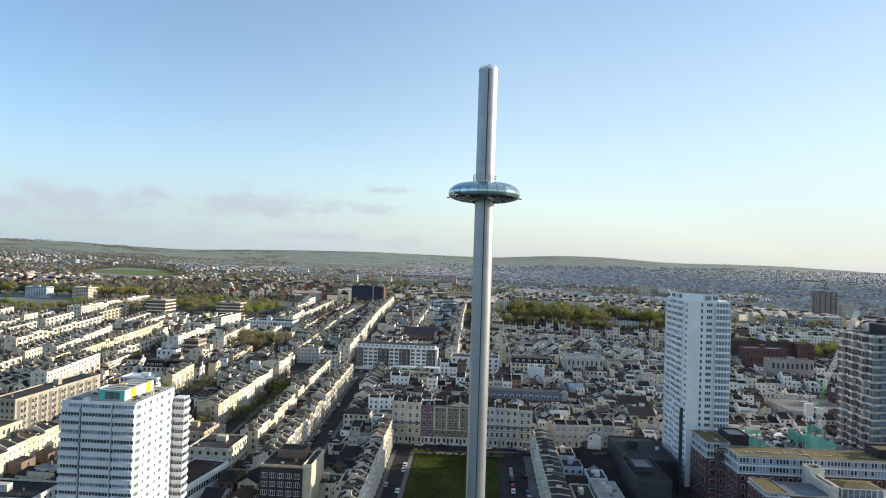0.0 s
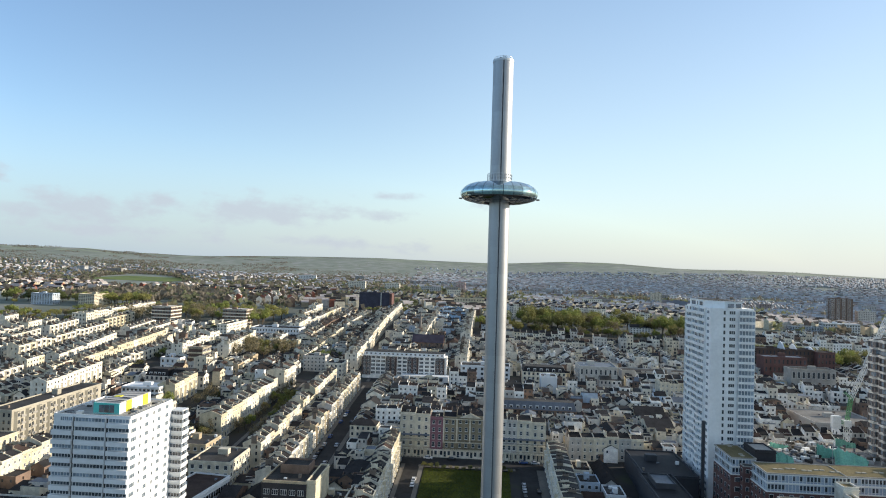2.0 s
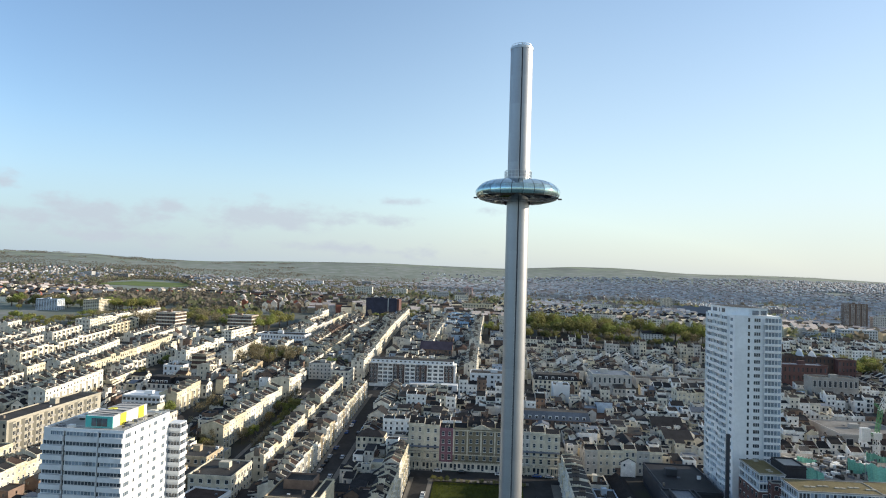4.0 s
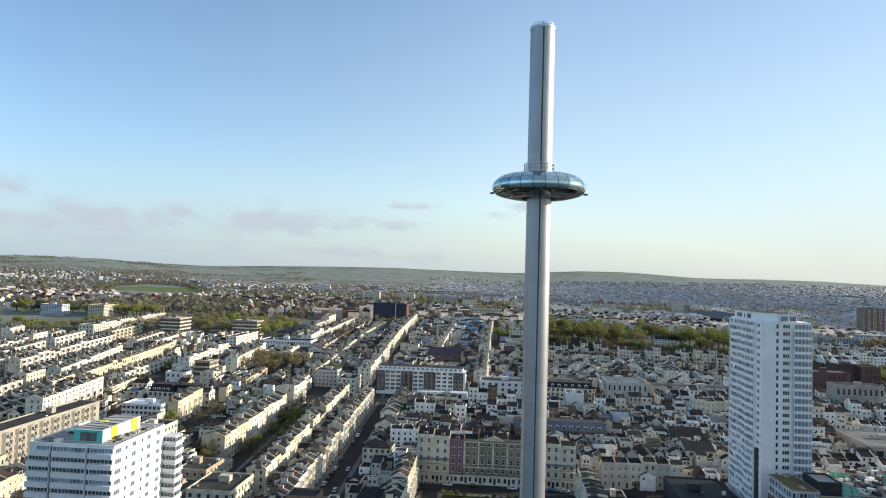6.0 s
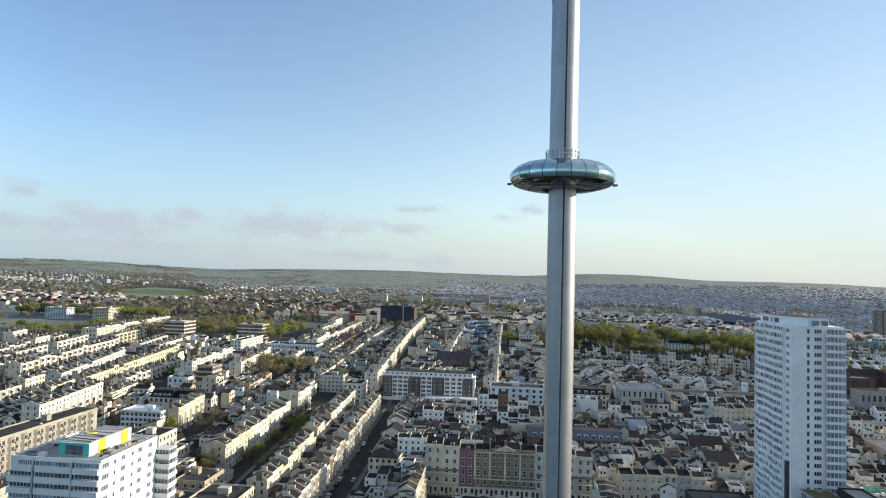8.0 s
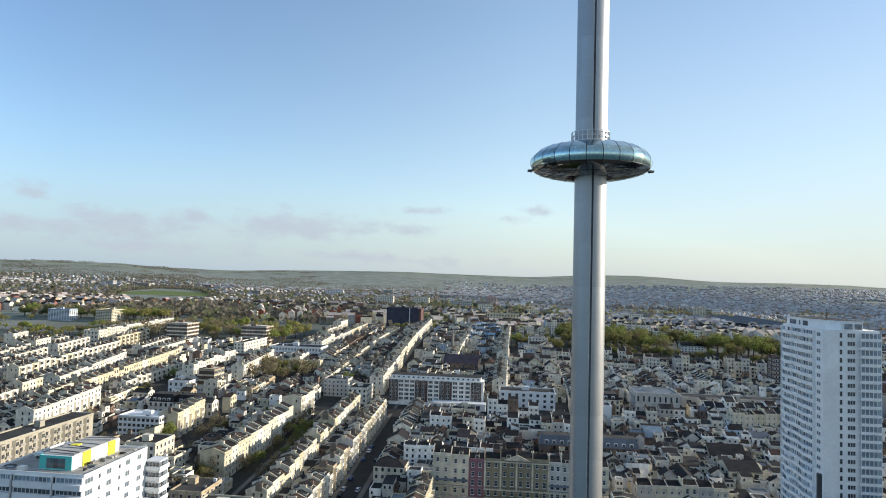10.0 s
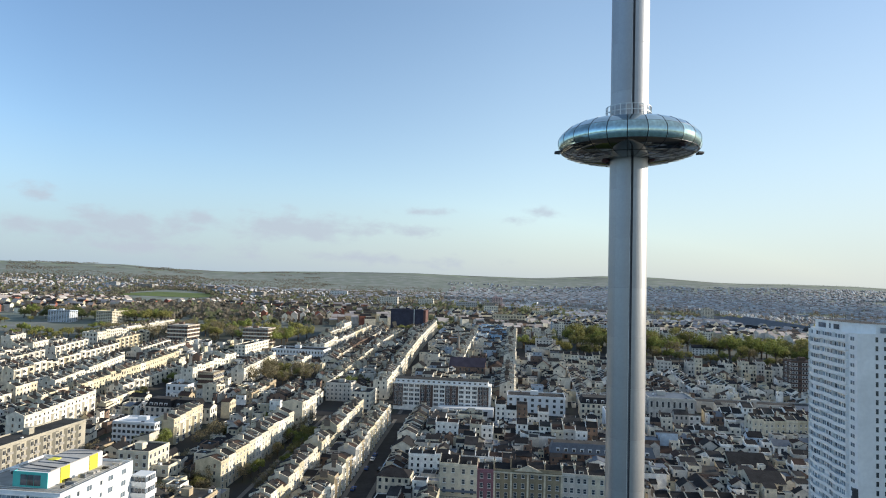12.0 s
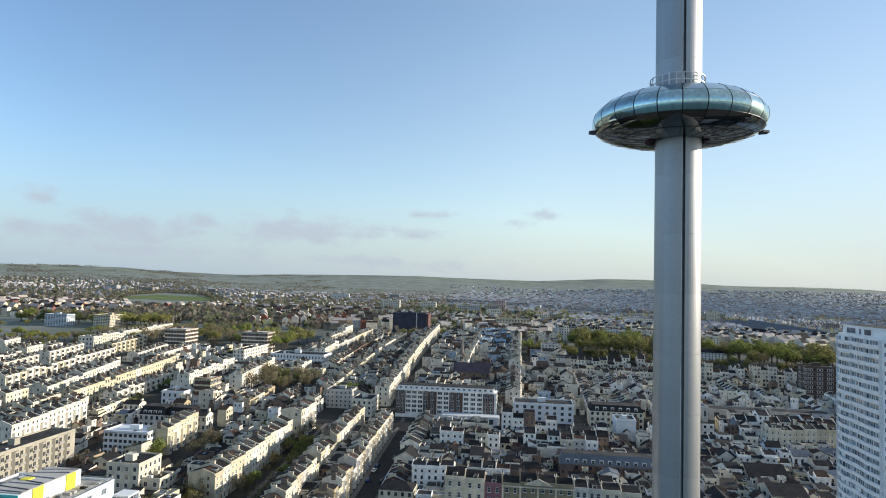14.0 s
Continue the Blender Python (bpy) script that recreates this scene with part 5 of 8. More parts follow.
landmark("balconied_building", "white building with curved balconies", "flats", -219, 226, -196, 240, 34, 4, WHITE, FELT, 0.4, "SE", WHITE)
mansion = landmark("mansion_flats", "long beige mansion flats with bay windows and balconies", "flats", -232, 138, -219.5, 206, 39, 7, BEIGE, FELT, 0.4, "S", None)
landmark("cream_flats", "ivory flat-roofed flats at the street corner", "flats", -125, 118, -107, 140, 27, 4, B["ivory"], FELT, 0.3, "SE", None)
landmark("buff_flats", "buff flat-roofed flats beside a yard", "flats", -141, 141, -128, 158, 27, 4, B["buff"], FELT, 0.3, "SE", None)
landmark("buff_flats", "buff brick flats with small windows", "flats", -152, 116, -140, 134, 27.5, 4, B["buff"], FELT, 0.3, "SE", None)
landmark("buff_flats", "buff brick flats with small windows", "flats", -138, 118, -127, 134, 25.5, 4, B["buff"], FELT, 0.3, "SE", None)
landmark("white_flats", "long white terrace of flats with rows of windows", "flats", -220, 436, -174.5, 457, 49.7, 3, WHITE, SLATE, 0.38, "SE", None)
landmark("ivory_flats", "ivory block of flats at the end of a terrace", "flats", -254.9, 441, -245.3, 492, 50.7, 4, B["white"], SLATE, 0.3, "SE", None)
landmark("ivory_flats", "white end house of a long terrace", "flats", -418.3, 470, -404, 482, 53.5, 3, B["white"], SLATE, 0.3, "SE", None)
landmark("house_pair", "pale grey villa under the main road", "villa", -138.7, 330, -121.8, 343, 41.2, 4, B["pale grey"], SLATE, 0.35, "SE", None)
landmark("house_pair", "white villa beside the street", "villa", -117.7, 315, -105.1, 333, 38.8, 3, B["white"], SLATE, 0.3, "SE", None)

block("office_end", "red-brown brick end of the dark office block", "office block", -131.5, 707, -128.6, 729, 72.4, 0, BRICK, FELT, plant=False)
flagpole = thing("flue_pipe", pose(-143, 705.6, 61), "pale vertical pipe on the dark office block", "pipe")
g = Geo()
g.box(-0.5, -0.4, -9, 0.5, 0.3, 13)
part("pipe", g, [RAIL], flagpole)
# dark brick front of the flats near the square
g = Geo()
near_flats = bpy.data.objects["flats"]
g.box(-8.35, -10.0, -2, 8.35, -9.56, 31.0 - ground_z(-82.5, 88))
front = part("front", g, [DARK], near_flats, "dark panelled front with white framed windows")
wide_light = casement(2.3, 1.9, 3)
for r in range(5):
    for k in range(5):
        part("window", wide_light, None, front, m=Matrix.Translation((-7.6 + k * 3.2, -10.0, 1.6 + r * 3.3)))
block("roof_storey", "set-back brown storey on the flats", "storey", -79, 98, -68, 106.5, 34, 0, B["brown brick"], FELT, plant=False, base=31.4)
block("stair_tower", "tall buff stair tower catching the sun", "tower", -65.9, 88, -62.5, 108, 31.8, 0, B["cream"], FELT, plant=False)

# bays, windows and balconies on the long mansion flats
top = 38.4 - min(ground_z(-232, 138), ground_z(-219.5, 138))
fh = top / 7
bay = Geo()
bay.prism([(0, 0), (1.25, 0.8), (1.25, 2.7), (0, 3.5)], -2, top)
bay = bay.mesh("bay", [BEIGE])
light = Geo()
light.box(-0.02, -0.08, -0.08, 0.05, 1.58, 0, 0)
light.poly([(0.03, 0, 0), (0.03, 0.68, 0), (0.03, 0.68, 1.7), (0.03, 0, 1.7)], 1)
light.poly([(0.03, 0.82, 0), (0.03, 1.5, 0), (0.03, 1.5, 1.7), (0.03, 0.82, 1.7)], 1)
light = light.mesh("window", [FRAME, GLASS])
stand = Geo()
stand.box(0, 0, -0.15, 1.0, 2.9, 0)
stand.box(0.92, 0, 0, 1.0, 2.9, 0.85)
stand.box(0, 0, 0, 0.92, 0.08, 0.85)
stand = stand.mesh("balcony", [PALE_DECK])
for k in range(9):
    y = -32.6 + k * 7.4
    b = part("bay", bay, None, mansion, m=Matrix.Translation((6.25, y, 0)))
    for r in range(7):
        part("window", light, None, b, m=Matrix.Translation((1.26, 1.0, r * fh + 0.9)))
        if k < 8:
            part("window", light, None, mansion, m=Matrix.Translation((6.27, y + 4.7, r * fh + 0.9)))
            part("balcony", stand, None, mansion, m=Matrix.Translation((6.25, y + 4.0, r * fh + 0.2)))

def mansard(name, label, x0, y0, x1, y1, eaves, top, wall, roof, dormers, floors):
    gz0 = ground_z((x0 + x1) / 2, y0)
    ob = thing(name, pose(x0, y0, gz0), label, "building")
    w, d, h, t = x1 - x0, y1 - y0, eaves - gz0, top - gz0
    g = Geo()
    g.box(0, 0, -3, w, d, h)
    part("wall", g, [wall], ob)
    g = Geo()
    g.poly([(0, 0.2, h), (w, 0.2, h), (w - 1.5, 2.2, t), (1.5, 2.2, t)])
    g.poly([(w, 0.2, h), (w, d, h), (w - 1.5, d - 2, t), (w - 1.5, 2.2, t)])
    g.poly([(w, d, h), (0, d, h), (1.5, d - 2, t), (w - 1.5, d - 2, t)])
    g.poly([(0, d, h), (0, 0.2, h), (1.5, 2.2, t), (1.5, d - 2, t)])
    g.poly([(1.5, 2.2, t), (w - 1.5, 2.2, t), (w - 1.5, d - 2, t), (1.5, d - 2, t)], 1)
    part("roof", g, [roof, FELT], ob)
    for k in range(dormers):
        x = 2 + (k + 0.5) * (w - 4) / dormers
        g = Geo()
        g.box(x - 0.9, 0.6, h + 0.4, x + 0.9, 2.6, h + 2.3, 0)
        g.poly([(x - 0.65, 0.55, h + 0.7), (x + 0.65, 0.55, h + 0.7), (x + 0.65, 0.55, h + 2.0), (x - 0.65, 0.55, h + 2.0)], 1)
        part("dormer", g, [WHITE, GLASS], ob)
    g = Geo()
    windows_on(g, "S", 0, 0, w, d, 0, h, floors, int(w / 3), 0.45, 0.55)
    windows_on(g, "E", 0, 0, w, d, 0, h, floors, int(d / 3), 0.45, 0.55)
    part("windows", g, [GLASS], ob, kind="stuff")
    reserve(x0 - 2, y0 - 2, x1 + 2, y1 + 2)
mansard("mansard_hotel", "white hotel under a dark mansard roof with dormers", 26, 319, 57, 334, 38.5, 42, B["ivory"], SLATE, 6, 3)
mansard("mansard_terrace", "long brick building under a grey mansard roof", 3, 229, 52, 240, 31, 35.5, B["brown brick"], LEAD, 12, 3)
mansard("round_roofed_building", "dark roofed building with rounded gables", -229, 270, -213, 282, 33, 37.5, B["pale grey"], SLATE, 4, 2)
mansard("round_roofed_building", "dark roofed building with rounded gables", -212, 270, -197, 282, 33, 37.5, B["pale grey"], SLATE, 4, 2)
def gabled(name, label, cat, x0, y0, x1, y1, eaves, rise, wall, roof, along, floors, cols, faces):
    """A pitched-roof building, with the ground round it kept free."""
    pitched(name, label, cat, x0, y0, x1, y1, eaves, rise, wall, roof, along, floors, cols, faces)
    reserve(x0 - 2, y0 - 2, x1 + 2, y1 + 2)


gabled("church", "brown brick church under a steep purple slate roof", "church", -65.5, 412, -38, 428, 45.2, 6.2, B["brown brick"], PURPLE_SLATE, "x", 2, 0.3, "S")
gabled("church_hall", "red brick hall with steep gables", "hall", -36.5, 424, -23, 440, 44, 3.5, B["brown brick"], TILE, "y", 2, 0.3, "S")
gabled("gabled_building", "pale gabled building with a blank wall", "building", 86, 231, 103, 248, 29, 5, B["ivory"], SLATE, "x", 3, 0.15, "SW")
gabled("gabled_building", "white gabled villa near the park", "villa", 60, 392, 72, 402, 40, 4, WHITE, SLATE, "y", 3, 0.25, "S")
gabled("warehouse", "white gabled workshop beside a yard", "workshop", 120, 372, 133, 384, 35, 3, WHITE, FELT, "y", 0, 0.2, "S")
gabled("warehouse", "white gabled workshop beside a yard", "workshop", 140, 372, 153, 384, 35, 3, WHITE, FELT, "y", 0, 0.2, "S")
gabled("gabled_building", "ivory building with a flat lead roof", "building", 86, 205, 100, 222, 30, 3, B["ivory"], SLATE, "x", 3, 0.2, "SW")
gabled("gabled_building", "pale hall with a low gable", "hall", 58, 196, 74, 214, 25, 5, B["pale grey"], SLATE, "y", 0, 0.2, "S")
gabled("gabled_building", "long back building under a dark slate roof", "building", 50, 138, 58, 168, 19.5, 3, B["pale grey"], SLATE, "y", 1, 0.2, "SW")
gabled("gabled_building", "pink-brown rendered house with a hipped roof", "house", 40, 120, 48, 130, 19, 2.5, B["buff"], TILE, "x", 2, 0.25, "SW")
school = block("brick_school", "long dark brick school with white party walls on the roof", "school", 214, 390, 264, 402, 53.6, 4, BROWN, FELT, 0.34, "SE", None, fill_w=0.26, framed=False)
reserve(212, 386, 268, 405)
for x, up in ((1.3, 6.2), (10.8, 4.4), (24.0, 2.6)):
    g = Geo()
    top = 53.6 - ground_z(214, 390)
    g.v = [(x + q, y, top + u) for q in (0, 1.1) for y, u in ((-6.2, 0.2), (6.0, 0.2), (6.0, 1.2), (1.5, up), (-2.5, up * 0.75))]
    g.f = [(4, 3, 2, 1, 0), (5, 6, 7, 8, 9), (0, 5, 9, 4), (6, 1, 2, 7), (4, 9, 8, 3), (3, 8, 7, 2)]
    g.m = [0] * 6
    part("party_wall", g, [WHITE], school, "white rendered party wall above the roof")
block("brick_school", "red brick school wing with rows of white framed windows", "school", 264.4, 385, 278, 398, 52.4, 4, BRICK, FELT, 0.36, "SE", None, fill_w=0.34, plant=False)
block("brick_school", "lower red brick school wing under a pale lead roof", "school", 214, 364, 246, 378, 50, 3, BRICK, LEAD, 0.3, "SE", None, fill_w=0.34)
block("grey_workshop", "grey flat-roofed workshop with tall windows", "workshop", 219, 331, 250, 343, 46.2, 2, PALE_DECK, FELT, 0.3, "SE", None, fill_w=0.5)
reserve(212, 362, 248, 380)
reserve(217, 329, 252, 345)
z = ground_z(-64.4, 469)
spire = thing("church_spire", pose(-64.4, 469, z), "slender grey stone church spire", "spire")
g = Geo()
g.box(-1.9, -1.9, -1, 1.9, 1.9, 12)
part("tower", g, [GREY_DECK], spire)
g = Geo()
g.lathe([(2.05, 12), (1.2, 18.5), (0.05, 70 - z)], 8)
part("spire", g, [GREY_DECK], spire)
for x in (402, 427, 462):
    pitched("station_roof", "long dark blue station roof with pale gable ends", "station", x - 12, 985, x + 12, 1330, 44, 9, B["pale grey"], STATION, "y", 0)

# the brick hotel by the sea with its glazed top floors
def glazed_wing(label, x0, y0, x1, y1, top, glazed, roof, cols=0.3, lights=4):
    gz0 = ground_z(x0, y0)
    ob = thing("brick_hotel_wing", pose(x0, y0, gz0), label, "hotel", "wings of the brick hotel")
    w, d, h = x1 - x0, y1 - y0, top - gz0
    low = h - glazed
    rnd = random.Random(int(x0 * 3 + y0))
    g = Geo()
    g.box(0, 0, -3, w, d, low)
    part("brick_wall", g, [BRICK], ob)
    n = 0 if not glazed else 1 if glazed < 4.5 else 2
    for r in range(n):
        z, fh = low + r * glazed / n, glazed / n
        g, p, f = Geo(), Geo(), Geo()
        g.box(0.45, 0.45, z, w - 0.45, d - 0.45, z + fh)
        f.box(-0.15, -0.15, z, w + 0.15, d + 0.15, z + 0.28)
        f.box(0.2, 0.2, z + fh - 0.35, w - 0.2, d - 0.2, z + fh)
        part("glazed_storey", g, [BLUE_CLAD], ob, "blue-grey panelled glazed storey")
        for face, length in (("S", w), ("W", d), ("E", d)):
            m = max(3, int(length / 1.25))
            cw = (length - 0.9) / m
            for k in range(m + 1):
                u = 0.45 + k * cw
                q = (u - 0.06, 0.3, u + 0.06, 0.45) if face == "S" else (0.3, u - 0.06, 0.45, u + 0.06) if face == "W" else (w - 0.45, u - 0.06, w - 0.3, u + 0.06)
                f.box(q[0], q[1], z + 0.28, q[2], q[3], z + fh - 0.35)
            windows_on(p, face, 0.42, 0.42, w - 0.42, d - 0.42, z + 0.1, z + fh, 1, m, 0.62, 0.5, skip=lambda r_, c_: rnd.random() < 0.28)
        part("white_framing", f, [FRAME], ob, "white frames and floor edges")
        part("panes", p, [GLASS], ob, kind="stuff")
        g = Geo()
        for a, b in (((-0.1, -0.1), (w + 0.1, -0.1)), ((-0.1, -0.1), (-0.1, d + 0.1))):
            g.bar((*a, z + 1.05), (*b, z + 1.05), 0.05)
        part("balcony_rail", g, [RAIL], ob)
    g = Geo()
    g.box(0.1, 0.1, h + 0.005, w - 0.1, d - 0.1, h + 0.2)
    part("roof", g, [roof], ob)
    g = Geo()
    for q in ((0, 0, w, 0.3), (0, d - 0.3, w, d), (0, 0.3, 0.3, d - 0.3), (w - 0.3, 0.3, w, d - 0.3)):
        g.box(q[0], q[1], h + 0.02, q[2], q[3], h + 0.42)
    part("parapet", g, [PALE_DECK], ob)
    g, f = Geo(), Geo()
    rows = max(2, int(low / 3.3))
    for face in "SW":
        m = max(1, int((w if face == "S" else d) * cols))
        windows_on(f, face, 0, 0, w, d, 0, low, rows, m, 0.42, 0.49)
        windows_on(g, face, -0.03, -0.03, w, d, 0.1, low + 0.02, rows, m, 0.36, 0.44)
    part("window_surrounds", f, [FRAME], ob, kind="stuff")
    part("windows", g, [GLASS], ob, kind="stuff")
    for k in range(lights):
        for o in (0, 2.0):
            g = Geo()
            x, y = w * (0.16 + 0.72 * k / max(1, lights - 1)) + o * (w > d), d * (0.35 + 0.1 * (k % 2)) + o * (w <= d)
            if w <= d:
                x, y = w * 0.5, d * (0.16 + 0.7 * k / max(1, lights - 1)) + o
            g.box(x, y, h + 0.2, x + 1.5, y + 0.9, h + 0.5)
            part("roof_light", g, [BEIGE], ob)
    return ob
glazed_wing("dark red brick hotel wing with glazed top floors", 93.8, 110.6, 103.4, 129.2, 42, 6.2, MOSSY, lights=2)
glazed_wing("recessed dark link between the hotel wings", 97, 107.1, 103, 110.4, 40, 0, HALL_ROOF, 0.4, lights=0)
block("plant_room", "dark clad plant room on the hotel roof", "plant room", 103.6, 113, 111.5, 124, 44.5, 0, DARK, PALE_DECK, plant=False)
glazed_wing("long brick hotel wing with glazed top floors", 99.6, 93.5, 127.6, 107, 42, 6.4, MOSSY, lights=5)
glazed_wing("long brick hotel wing with glazed top floors", 127.9, 97.5, 176, 111.5, 41, 6.2, MOSSY, lights=6)
block("plant_room", "low dark plant room on the hotel roof", "plant room", 156, 102, 176, 111, 44, 0, DARK, MOSSY, plant=False, base=41.2)
glazed_wing("lower brick hotel wing with a mossy roof edge", 100.4, 72, 108.4, 87, 36, 1.2, MOSSY, lights=0)
glazed_wing("lower brick hotel wing with a blue-grey roof", 108.7, 72, 122.4, 86, 35.4, 0, LEAD, lights=0)
block("stair_house", "white stair house between the hotel wings", "stair house", 122.8, 87.5, 128, 93.2, 40, 1, B["white"], MOSSY, 0.4, "S", None, plant=False)
block("white_wing", "long white walled passage on the hotel roof", "passage", 122.8, 74, 125.5, 87.2, 38, 0, B["white"], MOSSY, plant=False)
glazed_wing("low brick hotel wing below the pavilion", 125.8, 70, 160, 88, 34, 0, PALE_DECK, lights=0)
pav = thing("glass_pavilion", pose(128.5, 77, 34.2), "glass walled roof pavilion with white posts and a mossy hipped roof", "pavilion")
g = Geo()
for k in range(8):
    for y in (0, 8.8):
        g.box(k * 2 - 0.1, y, 0, k * 2 + 0.1, y + 0.2, 3.0)
for y in (2.2, 4.4, 6.6):
    g.box(-0.1, y, 0, 0.1, y + 0.2, 3.0)
g.box(-0.3, -0.2, 3.0, 14.3, 9.2, 3.3)
part("frame", g, [FRAME], pav, "white posts and eaves")
g = Geo()
g.box(0.05, 0.1, 0, 13.95, 8.9, 2.98)
part("glazing", g, [PALE_GLASS], pav)
g = Geo()
e = [(-0.3, -0.2, 3.31), (14.3, -0.2, 3.31), (14.3, 9.2, 3.31), (-0.3, 9.2, 3.31)]
r = [(4, 4.5, 4.4), (10, 4.5, 4.4)]
g.poly([e[0], e[1], r[1], r[0]]), g.poly([e[1], e[2], r[1]]), g.poly([e[2], e[3], r[0], r[1]]), g.poly([e[3], e[0], r[0]])
part("roof", g, [MOSSY], pav)
block("conference_hall", "low grey conference hall with a dark flat roof", "hall", 65, 104, 78.4, 134, 27, 0, HALL, HALL_ROOF, plant=False)
block("roof_plant_house", "grey plant boxes on the hall roof", "plant", 67, 116, 75, 129, 28.6, 0, HALL, LEAD, plant=False, base=27.2)
for q in ((56, 90, 92.5, 176), (92, 60, 180, 165)):
    reserve(*q)
block("car_park_deck", "low pale concrete parking deck behind the site", "car park", 184, 228, 222, 264, 31, 1, CONCRETE, GREY_DECK, 0.1, "S", None)
reserve(182, 226, 224, 266)

# building site with its crane
site = thing("building_site", pose(114.5, 126, ground_z(140, 130)), "unfinished concrete frame wrapped in green netting", "building site")
top = 37.0 - ground_z(140, 130)
lv = top / 6
for k in range(7):
    g = Geo()
    g.box(0, 0, k * lv - 0.35, 50, 36, k * lv)
    part("floor_slab", g, [CONCRETE if k < 6 else GREY_DECK], site)
    for n in range(10):
        g = Geo()
        x, y = (n % 5) * 11 + 2, (n // 5) * 30 + 3
        g.box(x, y, k * lv, x + 0.6, y + 0.6, k * lv + (lv - 0.35 if k < 6 else 1.6))
        part("column", g, [CONCRETE], site)
rnd = random.Random(4)
for x, y, w, h, lean in ((2, -0.5, 8, 5, 1.5), (26, -0.5, 13, 7, 2.0), (24, 10, 9, 6, 0.5), (34, 3, 7, 3.5, 0.4), (41, 28, 9, 4.5, 0.5), (10, 22, 8, 2.5, 0.3)):
    g, n = Geo(), 14
    up = [h * (1 - 0.55 * k / n) * rnd.uniform(0.85, 1.08) for k in range(n + 1)]
    dy = [rnd.uniform(-0.25, 0.25) for k in range(n + 1)]
    for k in range(n):
        u, v = x + k * w / n, x + (k + 1) * w / n
        lo, mid = top - 1.5, 0.55
        for f0, f1 in ((0, mid), (mid, 1)):
            g.poly([(u, y + dy[k] + lean * f0, lo + (up[k] + 1.5) * f0), (v, y + dy[k + 1] + lean * f0, lo + (up[k + 1] + 1.5) * f0),
                    (v, y + dy[k + 1] + lean * f1 * 1.1, lo + (up[k + 1] + 1.5) * f1), (u, y + dy[k] + lean * f1 * 1.1, lo + (up[k] + 1.5) * f1)])
    part("netting", g, [GREEN], site, "green debris netting")
    for k in range(0, n + 1, 2):
        g = Geo()
        g.bar((x + k * w / n, y + 0.6 + lean, top - 1.5), (x + k * w / n, y + 0.6 + lean, top + up[k] + 0.6), 0.06)
        part("scaffold_pole", g, [RAIL], site)
for k in range(170):
    x, y = rnd.uniform(1, 48), rnd.uniform(1, 34)
    a, b, c = rnd.uniform(0.6, 3.5), rnd.uniform(0.5, 1.6), rnd.uniform(0.25, 1.5)
    g = Geo()
    g.box(-a / 2, -b / 2, 0, a / 2, b / 2, c)
    part("stacked_material", g, [rnd.choice((CONCRETE, WHITE, GREY_DECK, FELT, LEAD, HALL, BARK, FRAME))], site, m=pose(x, y, top, 0, 0, rnd.uniform(0, 180)))
cz = ground_z(174, 179)
crane = thing("tower_crane", pose(174, 179, cz), "luffing tower crane with a green mast and white jib", "crane")
def lattice(g, a, b, r, n):
    a, b = Vector(a), Vector(b)
    w = (b - a).normalized()
    s = w.cross(Vector((0, 1, 0))).normalized() * r
    t = w.cross(s).normalized() * r
    for k in range(n + 1):
        p = a.lerp(b, k / n)
        c = [p + s + t, p - s + t, p - s - t, p + s - t]
        if k:
            for i in range(4):
                g.bar(old[i], c[i], 0.11)
                g.bar(old[i], c[(i + 1) % 4], 0.07)
        old = c
g = Geo()
lattice(g, (0, 0, 0), (0, 0, 41 - cz), 0.95, 12)
part("mast", g, [CRANE_WHITE], crane, "pale lattice mast")
g = Geo()
lattice(g, (0.2, 0, 44 - cz), (1.8, 0, 55 - cz), 0.65, 5)
part("slewing_frame", g, [CRANE_GREEN], crane, "green slewing frame")
g = Geo()
lattice(g, (1.6, 0, 54 - cz), (18, 0, 94 - cz), 0.75, 18)
part("jib", g, [CRANE_WHITE], crane, "white lattice jib")
g = Geo()
g.box(-1.8, -1.3, 41 - cz, 1.6, 1.3, 44 - cz)
part("cab", g, [CRANE_WHITE], crane)
g = Geo()
lattice(g, (-1.5, 0, 43.2 - cz), (-6.5, 0, 42.8 - cz), 0.6, 5)
lattice(g, (1.8, 0, 55 - cz), (-1.2, 0, 57.5 - cz), 0.35, 3)
part("counter_jib", g, [CRANE_GREEN], crane)
g = Geo()
g.box(-7.0, -1.2, 40 - cz, -3.2, 1.2, 46 - cz)
part("counterweight", g, [CRANE_WHITE], crane)
g = Geo()
g.bar((-1.2, 0, 57.5 - cz), (9, 0, 73 - cz), 0.05)
part("luffing_rope", g, [STEEL], crane)
# chimney flue in front of the tower block
flue = thing("metal_flue", pose(89, 128, ground_z(90, 128)), "tall dark metal flue beside the tower block", "flue")
g = Geo()
g.box(-0.6, -0.6, -1, 0.6, 0.6, 52 - ground_z(90, 128))
part("pipe", g, [HALL], flue)

# ---- the terraces round the square and in the streets west of it ----
terrace((-42, 58), (-42, 168), 4, 7.5, 5.8, GRAND, 1.0, True, 3.3, seed=11, wing=False, group="houses on the west side of the square")
terrace((29, 168), (29, 58), 4, 8.0, 5.8, GRAND, 1.0, True, 2.85, seed=12, roof="flat", wing=False, group="houses on the east side of the square")
north = "houses at the head of the square"
for x0, x1, tone, n, up, seed in ((-43, -28, "ivory", 5, 0.6, 21), (-28, -21.5, "pink", 5, -0.5, 22), (-21.5, 5, "olive", 5, 0.3, 23), (5, 15, "pale grey", 5, 0.0, 24), (15, 29, "ivory", 5, -1.0, 25)):
    terrace((x0, 173), (x1, 173), n, 11, 6.6, [tone], 0.0, True, 3.85 + up * 0.15, seed=seed, group=north, roof=0)
